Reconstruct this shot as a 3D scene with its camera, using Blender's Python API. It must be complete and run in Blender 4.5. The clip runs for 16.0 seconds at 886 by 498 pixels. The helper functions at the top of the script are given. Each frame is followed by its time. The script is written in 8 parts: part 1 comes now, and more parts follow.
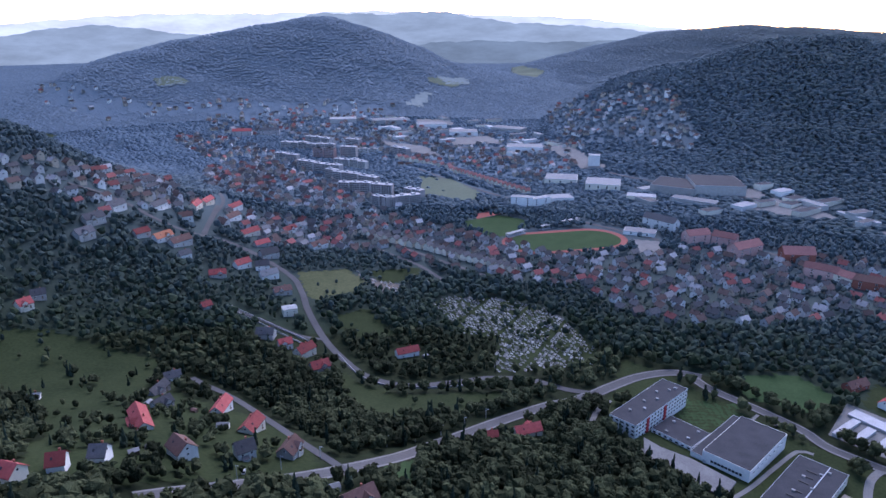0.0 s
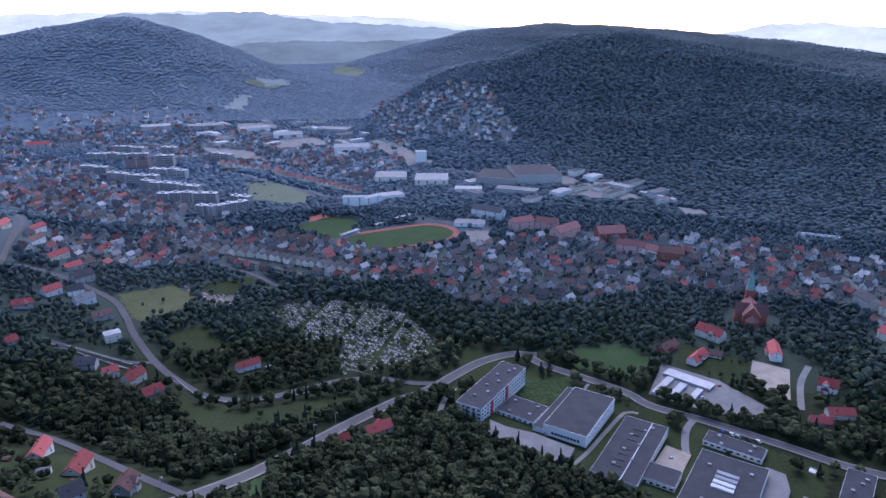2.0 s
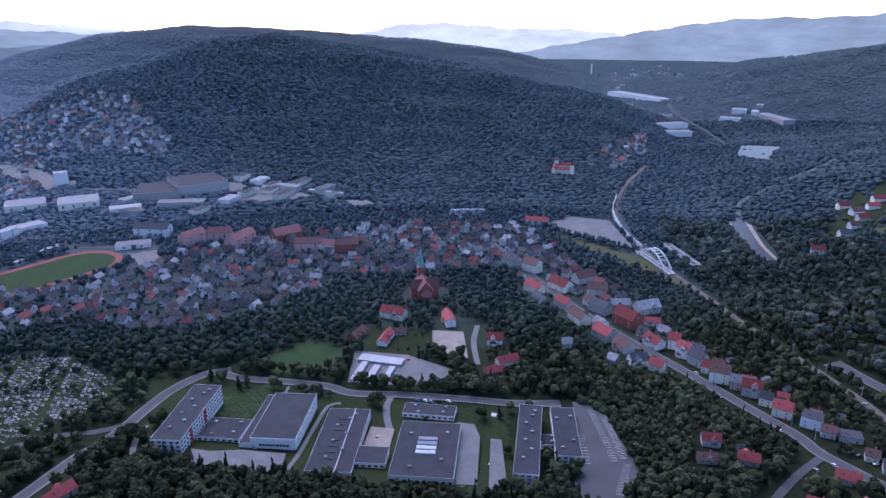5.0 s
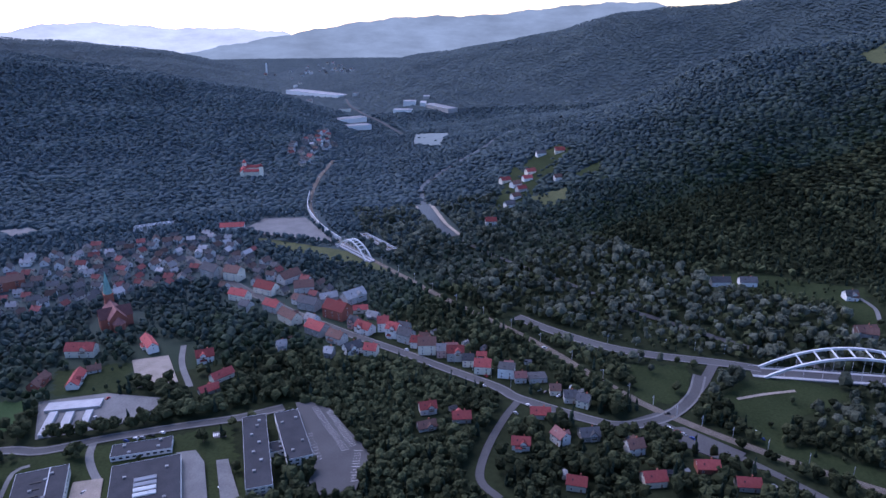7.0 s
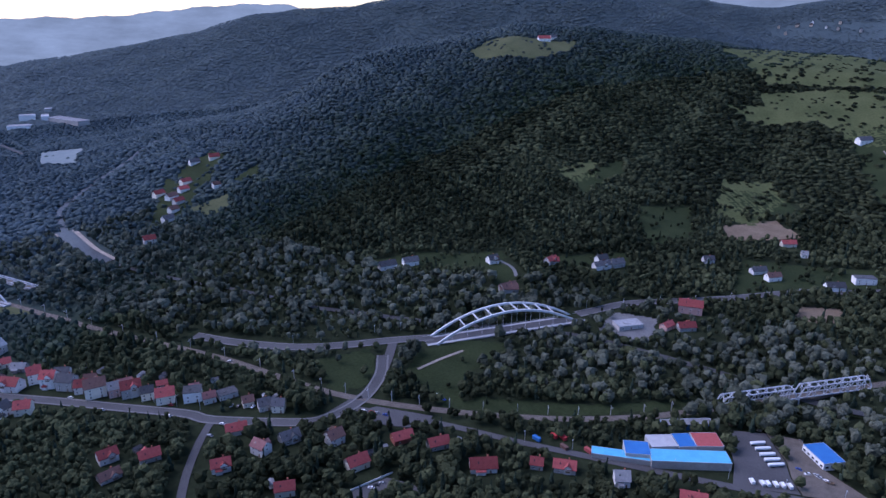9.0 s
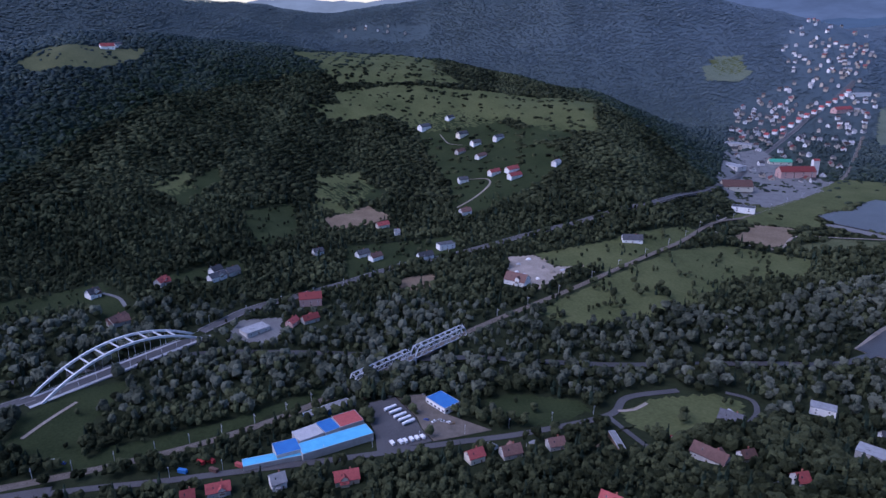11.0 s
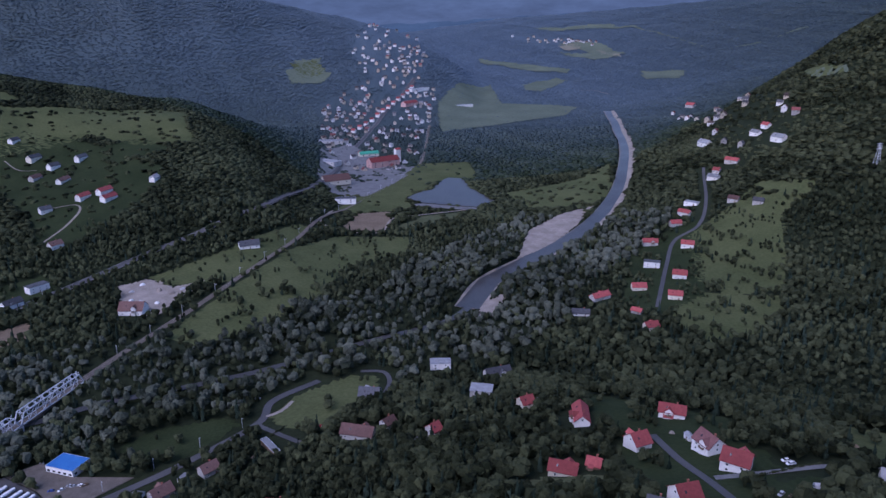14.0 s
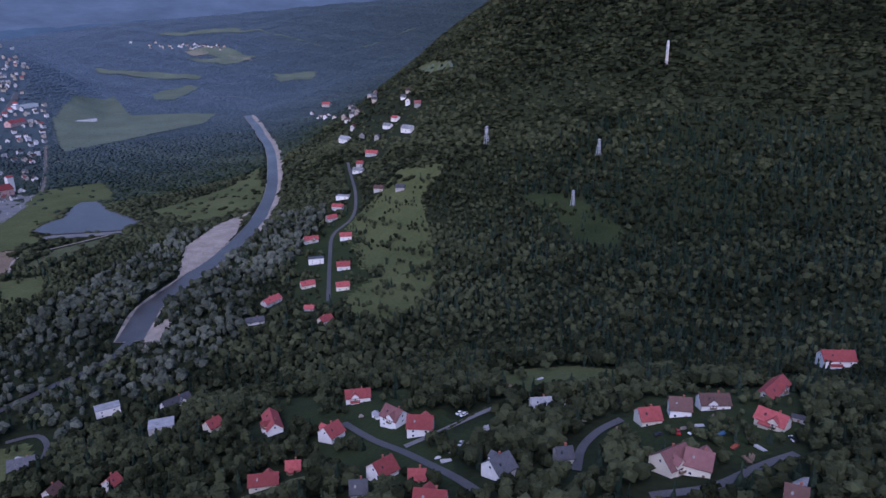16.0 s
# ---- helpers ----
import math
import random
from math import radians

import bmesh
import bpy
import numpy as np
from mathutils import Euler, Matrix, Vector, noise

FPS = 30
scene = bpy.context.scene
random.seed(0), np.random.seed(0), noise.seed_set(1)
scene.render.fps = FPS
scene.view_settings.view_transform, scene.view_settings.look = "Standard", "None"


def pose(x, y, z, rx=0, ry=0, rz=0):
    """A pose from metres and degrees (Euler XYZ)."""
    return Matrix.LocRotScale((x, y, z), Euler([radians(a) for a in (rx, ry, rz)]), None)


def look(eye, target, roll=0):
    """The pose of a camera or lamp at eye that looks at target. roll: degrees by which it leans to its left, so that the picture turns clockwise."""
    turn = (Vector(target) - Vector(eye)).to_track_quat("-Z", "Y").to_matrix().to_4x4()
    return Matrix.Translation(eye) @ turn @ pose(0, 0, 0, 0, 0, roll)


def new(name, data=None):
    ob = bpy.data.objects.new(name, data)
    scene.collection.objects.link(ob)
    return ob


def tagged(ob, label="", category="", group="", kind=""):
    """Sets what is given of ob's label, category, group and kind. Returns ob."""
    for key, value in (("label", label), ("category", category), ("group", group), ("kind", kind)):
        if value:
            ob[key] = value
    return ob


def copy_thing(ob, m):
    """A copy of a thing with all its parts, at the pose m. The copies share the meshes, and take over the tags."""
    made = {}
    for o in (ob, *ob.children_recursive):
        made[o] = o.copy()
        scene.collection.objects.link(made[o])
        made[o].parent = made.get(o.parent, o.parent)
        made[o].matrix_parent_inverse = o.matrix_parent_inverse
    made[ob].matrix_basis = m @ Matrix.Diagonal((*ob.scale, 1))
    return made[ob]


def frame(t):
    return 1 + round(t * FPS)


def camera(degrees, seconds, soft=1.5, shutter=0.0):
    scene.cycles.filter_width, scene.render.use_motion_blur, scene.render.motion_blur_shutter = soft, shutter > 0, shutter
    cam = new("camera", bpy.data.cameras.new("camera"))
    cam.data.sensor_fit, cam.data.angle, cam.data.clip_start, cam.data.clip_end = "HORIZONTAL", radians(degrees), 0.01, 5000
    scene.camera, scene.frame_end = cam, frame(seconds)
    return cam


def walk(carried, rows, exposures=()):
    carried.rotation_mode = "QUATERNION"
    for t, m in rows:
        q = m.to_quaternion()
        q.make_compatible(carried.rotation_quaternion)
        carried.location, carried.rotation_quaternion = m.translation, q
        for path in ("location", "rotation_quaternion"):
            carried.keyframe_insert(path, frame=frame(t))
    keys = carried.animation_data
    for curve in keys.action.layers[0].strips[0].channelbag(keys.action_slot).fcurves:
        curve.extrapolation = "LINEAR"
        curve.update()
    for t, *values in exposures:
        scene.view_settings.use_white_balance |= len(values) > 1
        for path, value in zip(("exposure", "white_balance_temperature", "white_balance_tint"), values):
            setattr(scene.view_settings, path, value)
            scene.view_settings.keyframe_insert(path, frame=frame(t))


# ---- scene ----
cam = camera(64.89, 16.0)
EYE = 280.0
# seconds, yaw, pitch, roll: the camera hangs still in the air and turns to its right
PATH = [
    (0.0, 0.00, -18.82, 0.11),
    (0.5, -2.92, -18.84, 0.10),
    (1.0, -6.74, -18.83, -0.01),
    (1.5, -10.38, -18.84, -0.01),
    (2.0, -14.18, -18.85, -0.06),
    (2.5, -18.01, -18.86, -0.11),
    (3.0, -22.10, -18.87, -0.03),
    (3.5, -26.58, -18.87, -0.07),
    (3.7, -28.53, -18.86, -0.04),
    (5.8, -51.07, -18.89, -0.28),
    (6.0, -53.75, -18.93, -0.25),
    (6.5, -60.38, -18.93, -0.23),
    (7.0, -67.10, -18.95, -0.11),
    (7.5, -73.90, -18.91, -0.10),
    (8.0, -80.94, -18.85, -0.08),
    (8.2, -83.67, -18.83, -0.06),
    (10.3, -115.91, -18.51, 0.30),
    (10.5, -119.36, -18.44, 0.17),
    (11.0, -127.82, -18.34, 0.05),
    (11.5, -136.20, -18.26, -0.03),
    (12.0, -144.48, -18.20, -0.15),
    (12.5, -148.03, -18.13, -0.11),
    (13.0, -150.53, -18.03, -0.07),
    (13.5, -154.95, -17.98, -0.08),
    (14.0, -159.98, -17.93, -0.15),
    (14.5, -165.66, -17.89, -0.16),
    (15.0, -171.95, -17.87, -0.32),
    (15.5, -179.35, -17.86, -0.56),
    (16.0, -188.47, -17.89, -0.84),
]
walk(cam, [(t, pose(0, 0, EYE, 0, 0, yaw) @ pose(0, 0, 0, 90 + pitch, 0, 0) @ pose(0, 0, 0, 0, 0, roll)) for t, yaw, pitch, roll in PATH],
     [(0.0, 2.2, 5800, 31), (3.5, 2.18, 5750, 32), (8.0, 1.92, 5560, 36), (10.5, 1.66, 5470, 37), (13.5, 1.48, 5560, 37), (16.0, 1.49, 5600, 37)])

# ---- world and light: dusk, the sun just set behind thin cloud ----
world = bpy.data.worlds.new("dusk_sky")
scene.world = world
world.use_nodes = True
wn = world.node_tree.nodes
sky = wn.new("ShaderNodeTexSky")
sky.sky_type, sky.sun_disc = "NISHITA", False
sky.sun_elevation, sky.sun_rotation = radians(14.0), radians(20)
sky.air_density, sky.dust_density, sky.ozone_density = 1.0, 0.5, 2.5
wn["Background"].inputs["Strength"].default_value = 0.095
world.node_tree.links.new(sky.outputs["Color"], wn["Background"].inputs["Color"])
sun = new("sun", bpy.data.lights.new("sun", "SUN"))
sun.data.energy, sun.data.angle, sun.data.color = 1.0, radians(50), (0.96, 0.96, 1.0)
sun.matrix_world = look((math.sin(radians(20)) * 50, math.cos(radians(20)) * 50, 60), (0, 0, 0))

# ---- the lie of the land ----
def polar(bearing, distance):
    """A place by its compass bearing from +y, clockwise, and its distance from the middle of the place."""
    return distance * math.sin(radians(bearing)), distance * math.cos(radians(bearing))


HILLS = []


def hill(bearing, distance, height, along, across, steep=1.0):
    """A rounded hill: its depth along the line of sight from the middle of the valley and its width across it."""
    HILLS.append((*polar(bearing, distance), radians(bearing), height, along, across, steep))


# the spur above which the drone hangs
hill(-95, 180, 118, 340, 400, 1.6)
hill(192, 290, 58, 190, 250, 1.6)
# hills near and far, clockwise
hill(-42, 1000, 205, 330, 300)
hill(187, 2500, 165, 700, 420)
hill(158, 4500, 220, 1300, 800)
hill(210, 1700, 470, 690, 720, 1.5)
hill(260, 1300, 300, 700, 800)
CRESTS = []


def crest(near, beyond, *points):
    """A long wooded ridge: bearing, distance and height along its crest, and how far its two slopes reach."""
    p = np.array(points, float)
    b = np.arange(p[0, 0] - 6, p[-1, 0] + 6.2, 0.25)
    even = np.hanning(11) / np.hanning(11).sum()
    d, h = (np.convolve(np.pad(np.interp(b, p[:, 0], p[:, k], *((0, 0) if k == 2 else (None, None))), 5, mode="edge"), even, "valid") for k in (1, 2))
    CRESTS.append((near, beyond, b, d, h))


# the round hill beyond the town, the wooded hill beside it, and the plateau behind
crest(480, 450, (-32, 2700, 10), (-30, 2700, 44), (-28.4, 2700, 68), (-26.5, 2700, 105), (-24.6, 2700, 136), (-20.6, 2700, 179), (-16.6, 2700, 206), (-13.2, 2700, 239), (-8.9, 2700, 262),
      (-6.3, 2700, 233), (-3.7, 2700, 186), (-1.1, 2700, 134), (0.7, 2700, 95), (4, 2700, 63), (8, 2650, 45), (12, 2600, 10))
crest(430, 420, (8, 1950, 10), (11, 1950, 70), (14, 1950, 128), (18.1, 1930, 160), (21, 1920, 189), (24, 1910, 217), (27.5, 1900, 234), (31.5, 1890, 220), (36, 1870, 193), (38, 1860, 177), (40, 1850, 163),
      (44, 1830, 142), (47.6, 1800, 128), (50, 1780, 108), (54.5, 1760, 78), (57, 1750, 45), (60, 1750, 8))
crest(500, 450, (5, 3300, 30), (9.6, 3300, 101), (13.8, 3300, 159), (17, 3300, 202), (21.7, 3300, 228), (25.5, 3300, 221), (31.5, 3300, 205), (35.9, 3300, 176), (40, 3300, 159), (43.7, 3300, 133), (47.3, 3300, 107), (50, 3300, 60), (53, 3300, 15))
# the long dark mountain to the east and the lower hill with farms in front of it
crest(620, 500, (55, 2700, 15), (58, 2700, 44), (61.2, 2700, 68), (64, 2700, 110), (68, 2700, 140), (72, 2700, 169), (76, 2700, 205), (79, 2700, 245), (81.6, 2700, 271), (84, 2700, 282), (87.3, 2700, 295), (90.3, 2700, 315),
      (93, 2700, 341), (97, 2700, 370), (101, 2700, 379), (105, 2700, 365), (108, 2700, 337), (111, 2700, 308), (113, 2700, 280), (116, 2700, 223), (120, 2700, 162), (124, 2700, 115), (128, 2700, 50), (131, 2700, 5))
crest(480, 450, (64, 1400, 10), (70, 1400, 28), (76, 1400, 62), (80, 1420, 90), (84, 1480, 126), (87.6, 1520, 172), (91, 1560, 206), (96.8, 1600, 230), (100.4, 1600, 248), (103, 1600, 245), (107, 1620, 246), (112, 1650, 232),
      (114.7, 1670, 219), (118.3, 1700, 204), (122.8, 1700, 198), (126.3, 1700, 186), (130, 1650, 167), (133.4, 1600, 152), (137, 1550, 136), (140, 1510, 122), (143, 1470, 98), (146, 1440, 62), (148.5, 1420, 30), (151, 1400, 5))
# the plateau at the head of the valley
crest(1350, 600, (156, 4400, 150), (160, 4400, 240), (164, 4400, 298), (172, 4400, 342), (178, 4400, 380), (184, 4400, 415), (190, 4300, 425), (197, 4300, 380), (204, 4300, 200))
# the massif behind the saddle, running down to the upper valley
crest(620, 600, (90, 3400, 200), (96, 3400, 330), (108, 3350, 352), (113, 3300, 339), (118.3, 3300, 294), (122, 3250, 322), (126, 3200, 347), (130, 3100, 400), (137, 3000, 442), (143, 2950, 404), (147, 2950, 352),
      (150, 2940, 321), (152.2, 2930, 302), (155.2, 2900, 270), (158, 2900, 225), (160.5, 2900, 160), (163, 2900, 60), (165, 2900, 8))

RIVER = [(1426.7, 444.9), (1329.9, 443.4), (1199.7, 454.0), (1115.6, 464.5), (1005.6, 460.5), (916.4, 418.1), (836.0, 360.6), (794.9, 323.1), (726.1, 223.8), (637.7, 64.1), (602.0, -44.4), (587.0, -110.0), (564.3, -175.6), (537.0, -216.4), (506.5, -254.9), (480.0, -285.0), (441.0, -322.3), (414.1, -360.5), (371.9, -399.8), (330.3, -442.2), (286.0, -503.5), (251.2, -548.2), (215.0, -592.0), (203.5, -634.7), (205.2, -718.2), (176.6, -810.9), (140.0, -918.9), (117.7, -1035.7), (110.6, -1212.0), (138.2, -1522.7), (202.5, -1902.0), (259.2, -2180.8)]


def line_distance(x, y, line):
    """Distance of points to a line of corners in plan."""
    best = np.full(np.shape(x), 1e9)
    for (ax, ay), (bx, by) in zip(line, line[1:]):
        dx, dy = bx - ax, by - ay
        u = np.clip(((x - ax) * dx + (y - ay) * dy) / (dx * dx + dy * dy), 0, 1)
        best = np.minimum(best, np.hypot(x - ax - u * dx, y - ay - u * dy))
    return best


def land(x, y):
    """Height of the ground."""
    x, y = np.asarray(x, float), np.asarray(y, float)
    total = np.zeros(x.shape)
    for cx, cy, turn, height, along, across, steep in HILLS:
        u = (x - cx) * math.sin(turn) + (y - cy) * math.cos(turn)
        v = (x - cx) * math.cos(turn) - (y - cy) * math.sin(turn)
        total += (height * np.exp(-((u / along) ** 2 + (v / across) ** 2) ** steep)) ** 3
    total = total ** 2
    r, bearing = np.hypot(x, y), np.degrees(np.arctan2(x, y))
    bearing = np.where(bearing < -100, bearing + 360, bearing)
    for near, beyond, b, d, h in CRESTS:
        u = r - np.interp(bearing, b, d)
        g = np.interp(bearing, b, h, 0, 0) * np.exp(-(u / np.where(u < 0, near, beyond)) ** 2)
        total += g ** 6
    z = total ** (1 / 6)
    rough = (np.sin(x * 0.013 + 1.3 * np.sin(y * 0.009)) * np.cos(y * 0.015 + 1.1 * np.sin(x * 0.011))
             + 0.5 * np.sin(x * 0.031 + y * 0.017) * np.cos(y * 0.029 - x * 0.012))
    z = z + rough * np.clip(z / 14, 0.0, 5.0)
    return z - 4.5 * np.exp(-(line_distance(x, y, RIVER) / 22) ** 2)


# ---- materials ----
def tree_of(name):
    m = bpy.data.materials.new(name)
    m.use_nodes = True
    return m, m.node_tree.nodes, m.node_tree.links, m.node_tree.nodes["Principled BSDF"]


def surface(name, dark, light, scale=0.5, rough=0.85, bump=0.3, fine=8.0, metal=0.0, vary=0.0, specular=0.08, island=0.0):
    """A surface whose colour wanders between two tones at two scales, with fine relief; vary: change of brightness from thing to thing, island: from piece to piece."""
    m, n, l, bsdf = tree_of(name)
    geo = n.new("ShaderNodeNewGeometry")
    big, small = n.new("ShaderNodeTexNoise"), n.new("ShaderNodeTexNoise")
    big.inputs["Scale"].default_value, small.inputs["Scale"].default_value = scale, scale * fine
    big.inputs["Detail"].default_value = small.inputs["Detail"].default_value = 5
    add = n.new("ShaderNodeMath")
    add.operation = "MULTIPLY_ADD"
    add.inputs[1].default_value = 0.5
    half = n.new("ShaderNodeMath")
    half.operation, half.inputs[1].default_value = "MULTIPLY", 0.5
    ramp = n.new("ShaderNodeValToRGB")
    ramp.color_ramp.elements[0].position, ramp.color_ramp.elements[1].position = 0.33, 0.67
    ramp.color_ramp.elements[0].color, ramp.color_ramp.elements[1].color = (*dark, 1), (*light, 1)
    for tex in (big, small):
        l.new(geo.outputs["Position"], tex.inputs["Vector"])
    l.new(big.outputs["Fac"], half.inputs[0])
    l.new(small.outputs["Fac"], add.inputs[0])
    l.new(half.outputs[0], add.inputs[2])
    l.new(add.outputs[0], ramp.inputs["Fac"])
    colour = ramp.outputs["Color"]
    if vary or island:
        info, hsv, span = n.new("ShaderNodeObjectInfo" if vary else "ShaderNodeNewGeometry"), n.new("ShaderNodeHueSaturation"), n.new("ShaderNodeMapRange")
        span.inputs["To Min"].default_value, span.inputs["To Max"].default_value = 1 - vary - island, 1 + vary + island
        l.new(info.outputs["Random" if vary else "Random Per Island"], span.inputs["Value"])
        l.new(span.outputs["Result"], hsv.inputs["Value"])
        l.new(colour, hsv.inputs["Color"])
        colour = hsv.outputs["Color"]
    l.new(colour, bsdf.inputs["Base Color"])
    bsdf.inputs["Roughness"].default_value, bsdf.inputs["Metallic"].default_value = rough, metal
    bsdf.inputs["Specular IOR Level"].default_value = specular
    if bump:
        relief = n.new("ShaderNodeBump")
        relief.inputs["Strength"].default_value, relief.inputs["Distance"].default_value = bump, 0.3
        l.new(small.outputs["Fac"], relief.inputs["Height"])
        l.new(relief.outputs["Normal"], bsdf.inputs["Normal"])
    return m


def leaves(name, dark, light, hazed_dark=None, hazed_light=None, relief_strength=1.0):
    """Foliage: tone from tree to tree by the mesh's own 'tint', from clump to clump and within it; 'spruce' tells how
    far painted haze pales the colour.
    """
    m, n, l, bsdf = tree_of(name)
    tint, geo, noise_tex = n.new("ShaderNodeAttribute"), n.new("ShaderNodeNewGeometry"), n.new("ShaderNodeTexNoise")
    tint.attribute_name = "tint"
    noise_tex.inputs["Scale"].default_value, noise_tex.inputs["Detail"].default_value = 0.9, 4
    l.new(geo.outputs["Position"], noise_tex.inputs["Vector"])
    add, more = n.new("ShaderNodeMath"), n.new("ShaderNodeMath")
    add.operation, add.inputs[1].default_value = "MULTIPLY_ADD", 0.25
    more.operation, more.inputs[1].default_value = "MULTIPLY_ADD", 0.5
    l.new(geo.outputs["Random Per Island"], add.inputs[0])
    l.new(tint.outputs["Fac"], add.inputs[2])
    l.new(noise_tex.outputs["Fac"], more.inputs[0])
    l.new(add.outputs[0], more.inputs[2])
    colours = []
    for d, g in ((dark, light), (hazed_dark, hazed_light)):
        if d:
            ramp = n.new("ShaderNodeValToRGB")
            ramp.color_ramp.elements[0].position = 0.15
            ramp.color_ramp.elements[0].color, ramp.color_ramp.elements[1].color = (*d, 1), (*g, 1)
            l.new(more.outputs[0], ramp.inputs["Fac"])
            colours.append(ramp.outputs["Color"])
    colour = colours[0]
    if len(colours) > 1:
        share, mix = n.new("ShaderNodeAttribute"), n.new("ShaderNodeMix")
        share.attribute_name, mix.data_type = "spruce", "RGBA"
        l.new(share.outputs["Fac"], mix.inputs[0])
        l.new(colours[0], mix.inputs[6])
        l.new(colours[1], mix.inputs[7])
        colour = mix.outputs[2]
    l.new(colour, bsdf.inputs["Base Color"])
    bsdf.inputs["Roughness"].default_value = 0.85
    bsdf.inputs["Specular IOR Level"].default_value = 0.03
    relief, fine = n.new("ShaderNodeBump"), n.new("ShaderNodeTexNoise")
    fine.inputs["Scale"].default_value, fine.inputs["Detail"].default_value = 2.2, 3
    relief.inputs["Strength"].default_value, relief.inputs["Distance"].default_value = relief_strength, 0.7
    l.new(geo.outputs["Position"], fine.inputs["Vector"])
    l.new(fine.outputs["Fac"], relief.inputs["Height"])
    l.new(relief.outputs["Normal"], bsdf.inputs["Normal"])
    return m


def plain(name, colour, rough=0.6, metal=0.0):
    m, n, l, bsdf = tree_of(name)
    bsdf.inputs["Base Color"].default_value = (*colour, 1)
    bsdf.inputs["Roughness"].default_value, bsdf.inputs["Metallic"].default_value = rough, metal
    return m


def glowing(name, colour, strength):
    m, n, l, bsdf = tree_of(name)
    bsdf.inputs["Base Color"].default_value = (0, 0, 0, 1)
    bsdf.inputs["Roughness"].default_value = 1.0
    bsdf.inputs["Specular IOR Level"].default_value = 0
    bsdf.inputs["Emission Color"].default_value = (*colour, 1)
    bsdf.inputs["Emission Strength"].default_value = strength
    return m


SOIL = surface("undergrowth", (0.011, 0.015, 0.008), (0.023, 0.03, 0.015), 0.02, 0.95, 0.6, 14, specular=0.04)
GRASS = surface("grass", (0.014, 0.021, 0.009), (0.03, 0.04, 0.017), 0.03, 0.95, 0.5, 16, specular=0.04)
PASTURE = surface("rough_pasture", (0.04, 0.051, 0.02), (0.083, 0.092, 0.039), 0.02, 0.95, 0.5, 18, specular=0.04)
MEADOW = surface("dry_meadow", (0.04, 0.05, 0.024), (0.085, 0.09, 0.046), 0.025, 0.95, 0.5, 16, specular=0.04)
# far pastures: pale blue evening haze painted into the grass colour
HAZEGRASS = surface("hazed_hill_pasture", (0.11, 0.14, 0.145), (0.16, 0.19, 0.19), 0.006, 0.95, 0.3, 12)
# distant grass with a thinner veil of haze in its colour
DUSKGRASS = surface("lightly_hazed_pasture", (0.066, 0.083, 0.058), (0.105, 0.125, 0.088), 0.012, 0.95, 0.3, 14)
STUBBLE = surface("pale_stubble", (0.12, 0.115, 0.085), (0.19, 0.175, 0.13), 0.01, 0.95, 0.3, 12, specular=0.04)
LAWN = surface("sports_lawn", (0.022, 0.042, 0.017), (0.036, 0.062, 0.026), 0.05, 0.95, 0.3, 10, specular=0.04)
EARTH = surface("bare_earth", (0.1, 0.075, 0.05), (0.17, 0.13, 0.09), 0.05, 0.95, 0.6, 10)
ASPHALT = surface("asphalt", (0.05, 0.049, 0.051), (0.082, 0.081, 0.083), 0.04, 0.85, 0.2, 30, specular=0.12)
PAVING = surface("concrete_paving", (0.09, 0.09, 0.091), (0.155, 0.155, 0.153), 0.08, 0.85, 0.2, 12, specular=0.12)
GRAVEL = surface("gravel", (0.14, 0.12, 0.1), (0.3, 0.26, 0.22), 0.08, 0.95, 0.6, 14, specular=0.12)
BALLAST = surface("rail_ballast", (0.075, 0.065, 0.054), (0.14, 0.12, 0.1), 0.2, 0.95, 0.6, 9, specular=0.12)
TARTAN = surface("red_running_track", (0.17, 0.055, 0.048), (0.23, 0.078, 0.066), 0.1, 0.9, 0.1, 8)
WATER = surface("river_water", (0.036, 0.037, 0.038), (0.062, 0.062, 0.062), 0.05, 0.34, 0.6, 14, specular=0.06)
BARK = surface("bark", (0.05, 0.04, 0.03), (0.11, 0.09, 0.07), 1.5, 0.95, 0.5, 6)
LEAF = leaves("broadleaf_foliage", (0.009, 0.012, 0.006), (0.059, 0.068, 0.034))
WILLOW = leaves("willow_foliage", (0.022, 0.028, 0.019), (0.105, 0.116, 0.088))
SPRUCE = leaves("spruce_foliage", (0.01, 0.018, 0.012), (0.032, 0.048, 0.034))
# second pair of tones: evening haze painted into the foliage of far woods
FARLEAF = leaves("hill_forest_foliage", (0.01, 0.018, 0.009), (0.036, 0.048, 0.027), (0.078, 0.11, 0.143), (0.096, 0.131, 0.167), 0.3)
RED = surface("red_roof_tiles", (0.17, 0.04, 0.04), (0.27, 0.066, 0.062), 0.6, 0.75, 0.4, 8, vary=0.4)
BROWN = surface("brown_roof_tiles", (0.08, 0.046, 0.04), (0.13, 0.075, 0.065), 0.6, 0.75, 0.4, 8, vary=0.3)
SLATE = surface("dark_grey_roof", (0.042, 0.043, 0.048), (0.075, 0.077, 0.085), 0.5, 0.7, 0.3, 8, vary=0.3)
TIN = surface("pale_metal_roof", (0.15, 0.154, 0.16), (0.25, 0.254, 0.264), 0.3, 0.85, 0.1, 6, vary=0.3, specular=0.08)
BITUMEN = surface("bitumen_roof", (0.023, 0.024, 0.029), (0.04, 0.042, 0.05), 0.12, 0.85, 0.15, 12, specular=0.12)
WHITE = surface("white_plaster", (0.52, 0.51, 0.49), (0.66, 0.65, 0.63), 0.3, 0.85, 0.1, 8, vary=0.12)
CREAM = surface("cream_plaster", (0.5, 0.46, 0.38), (0.62, 0.57, 0.47), 0.3, 0.85, 0.1, 8, vary=0.2)
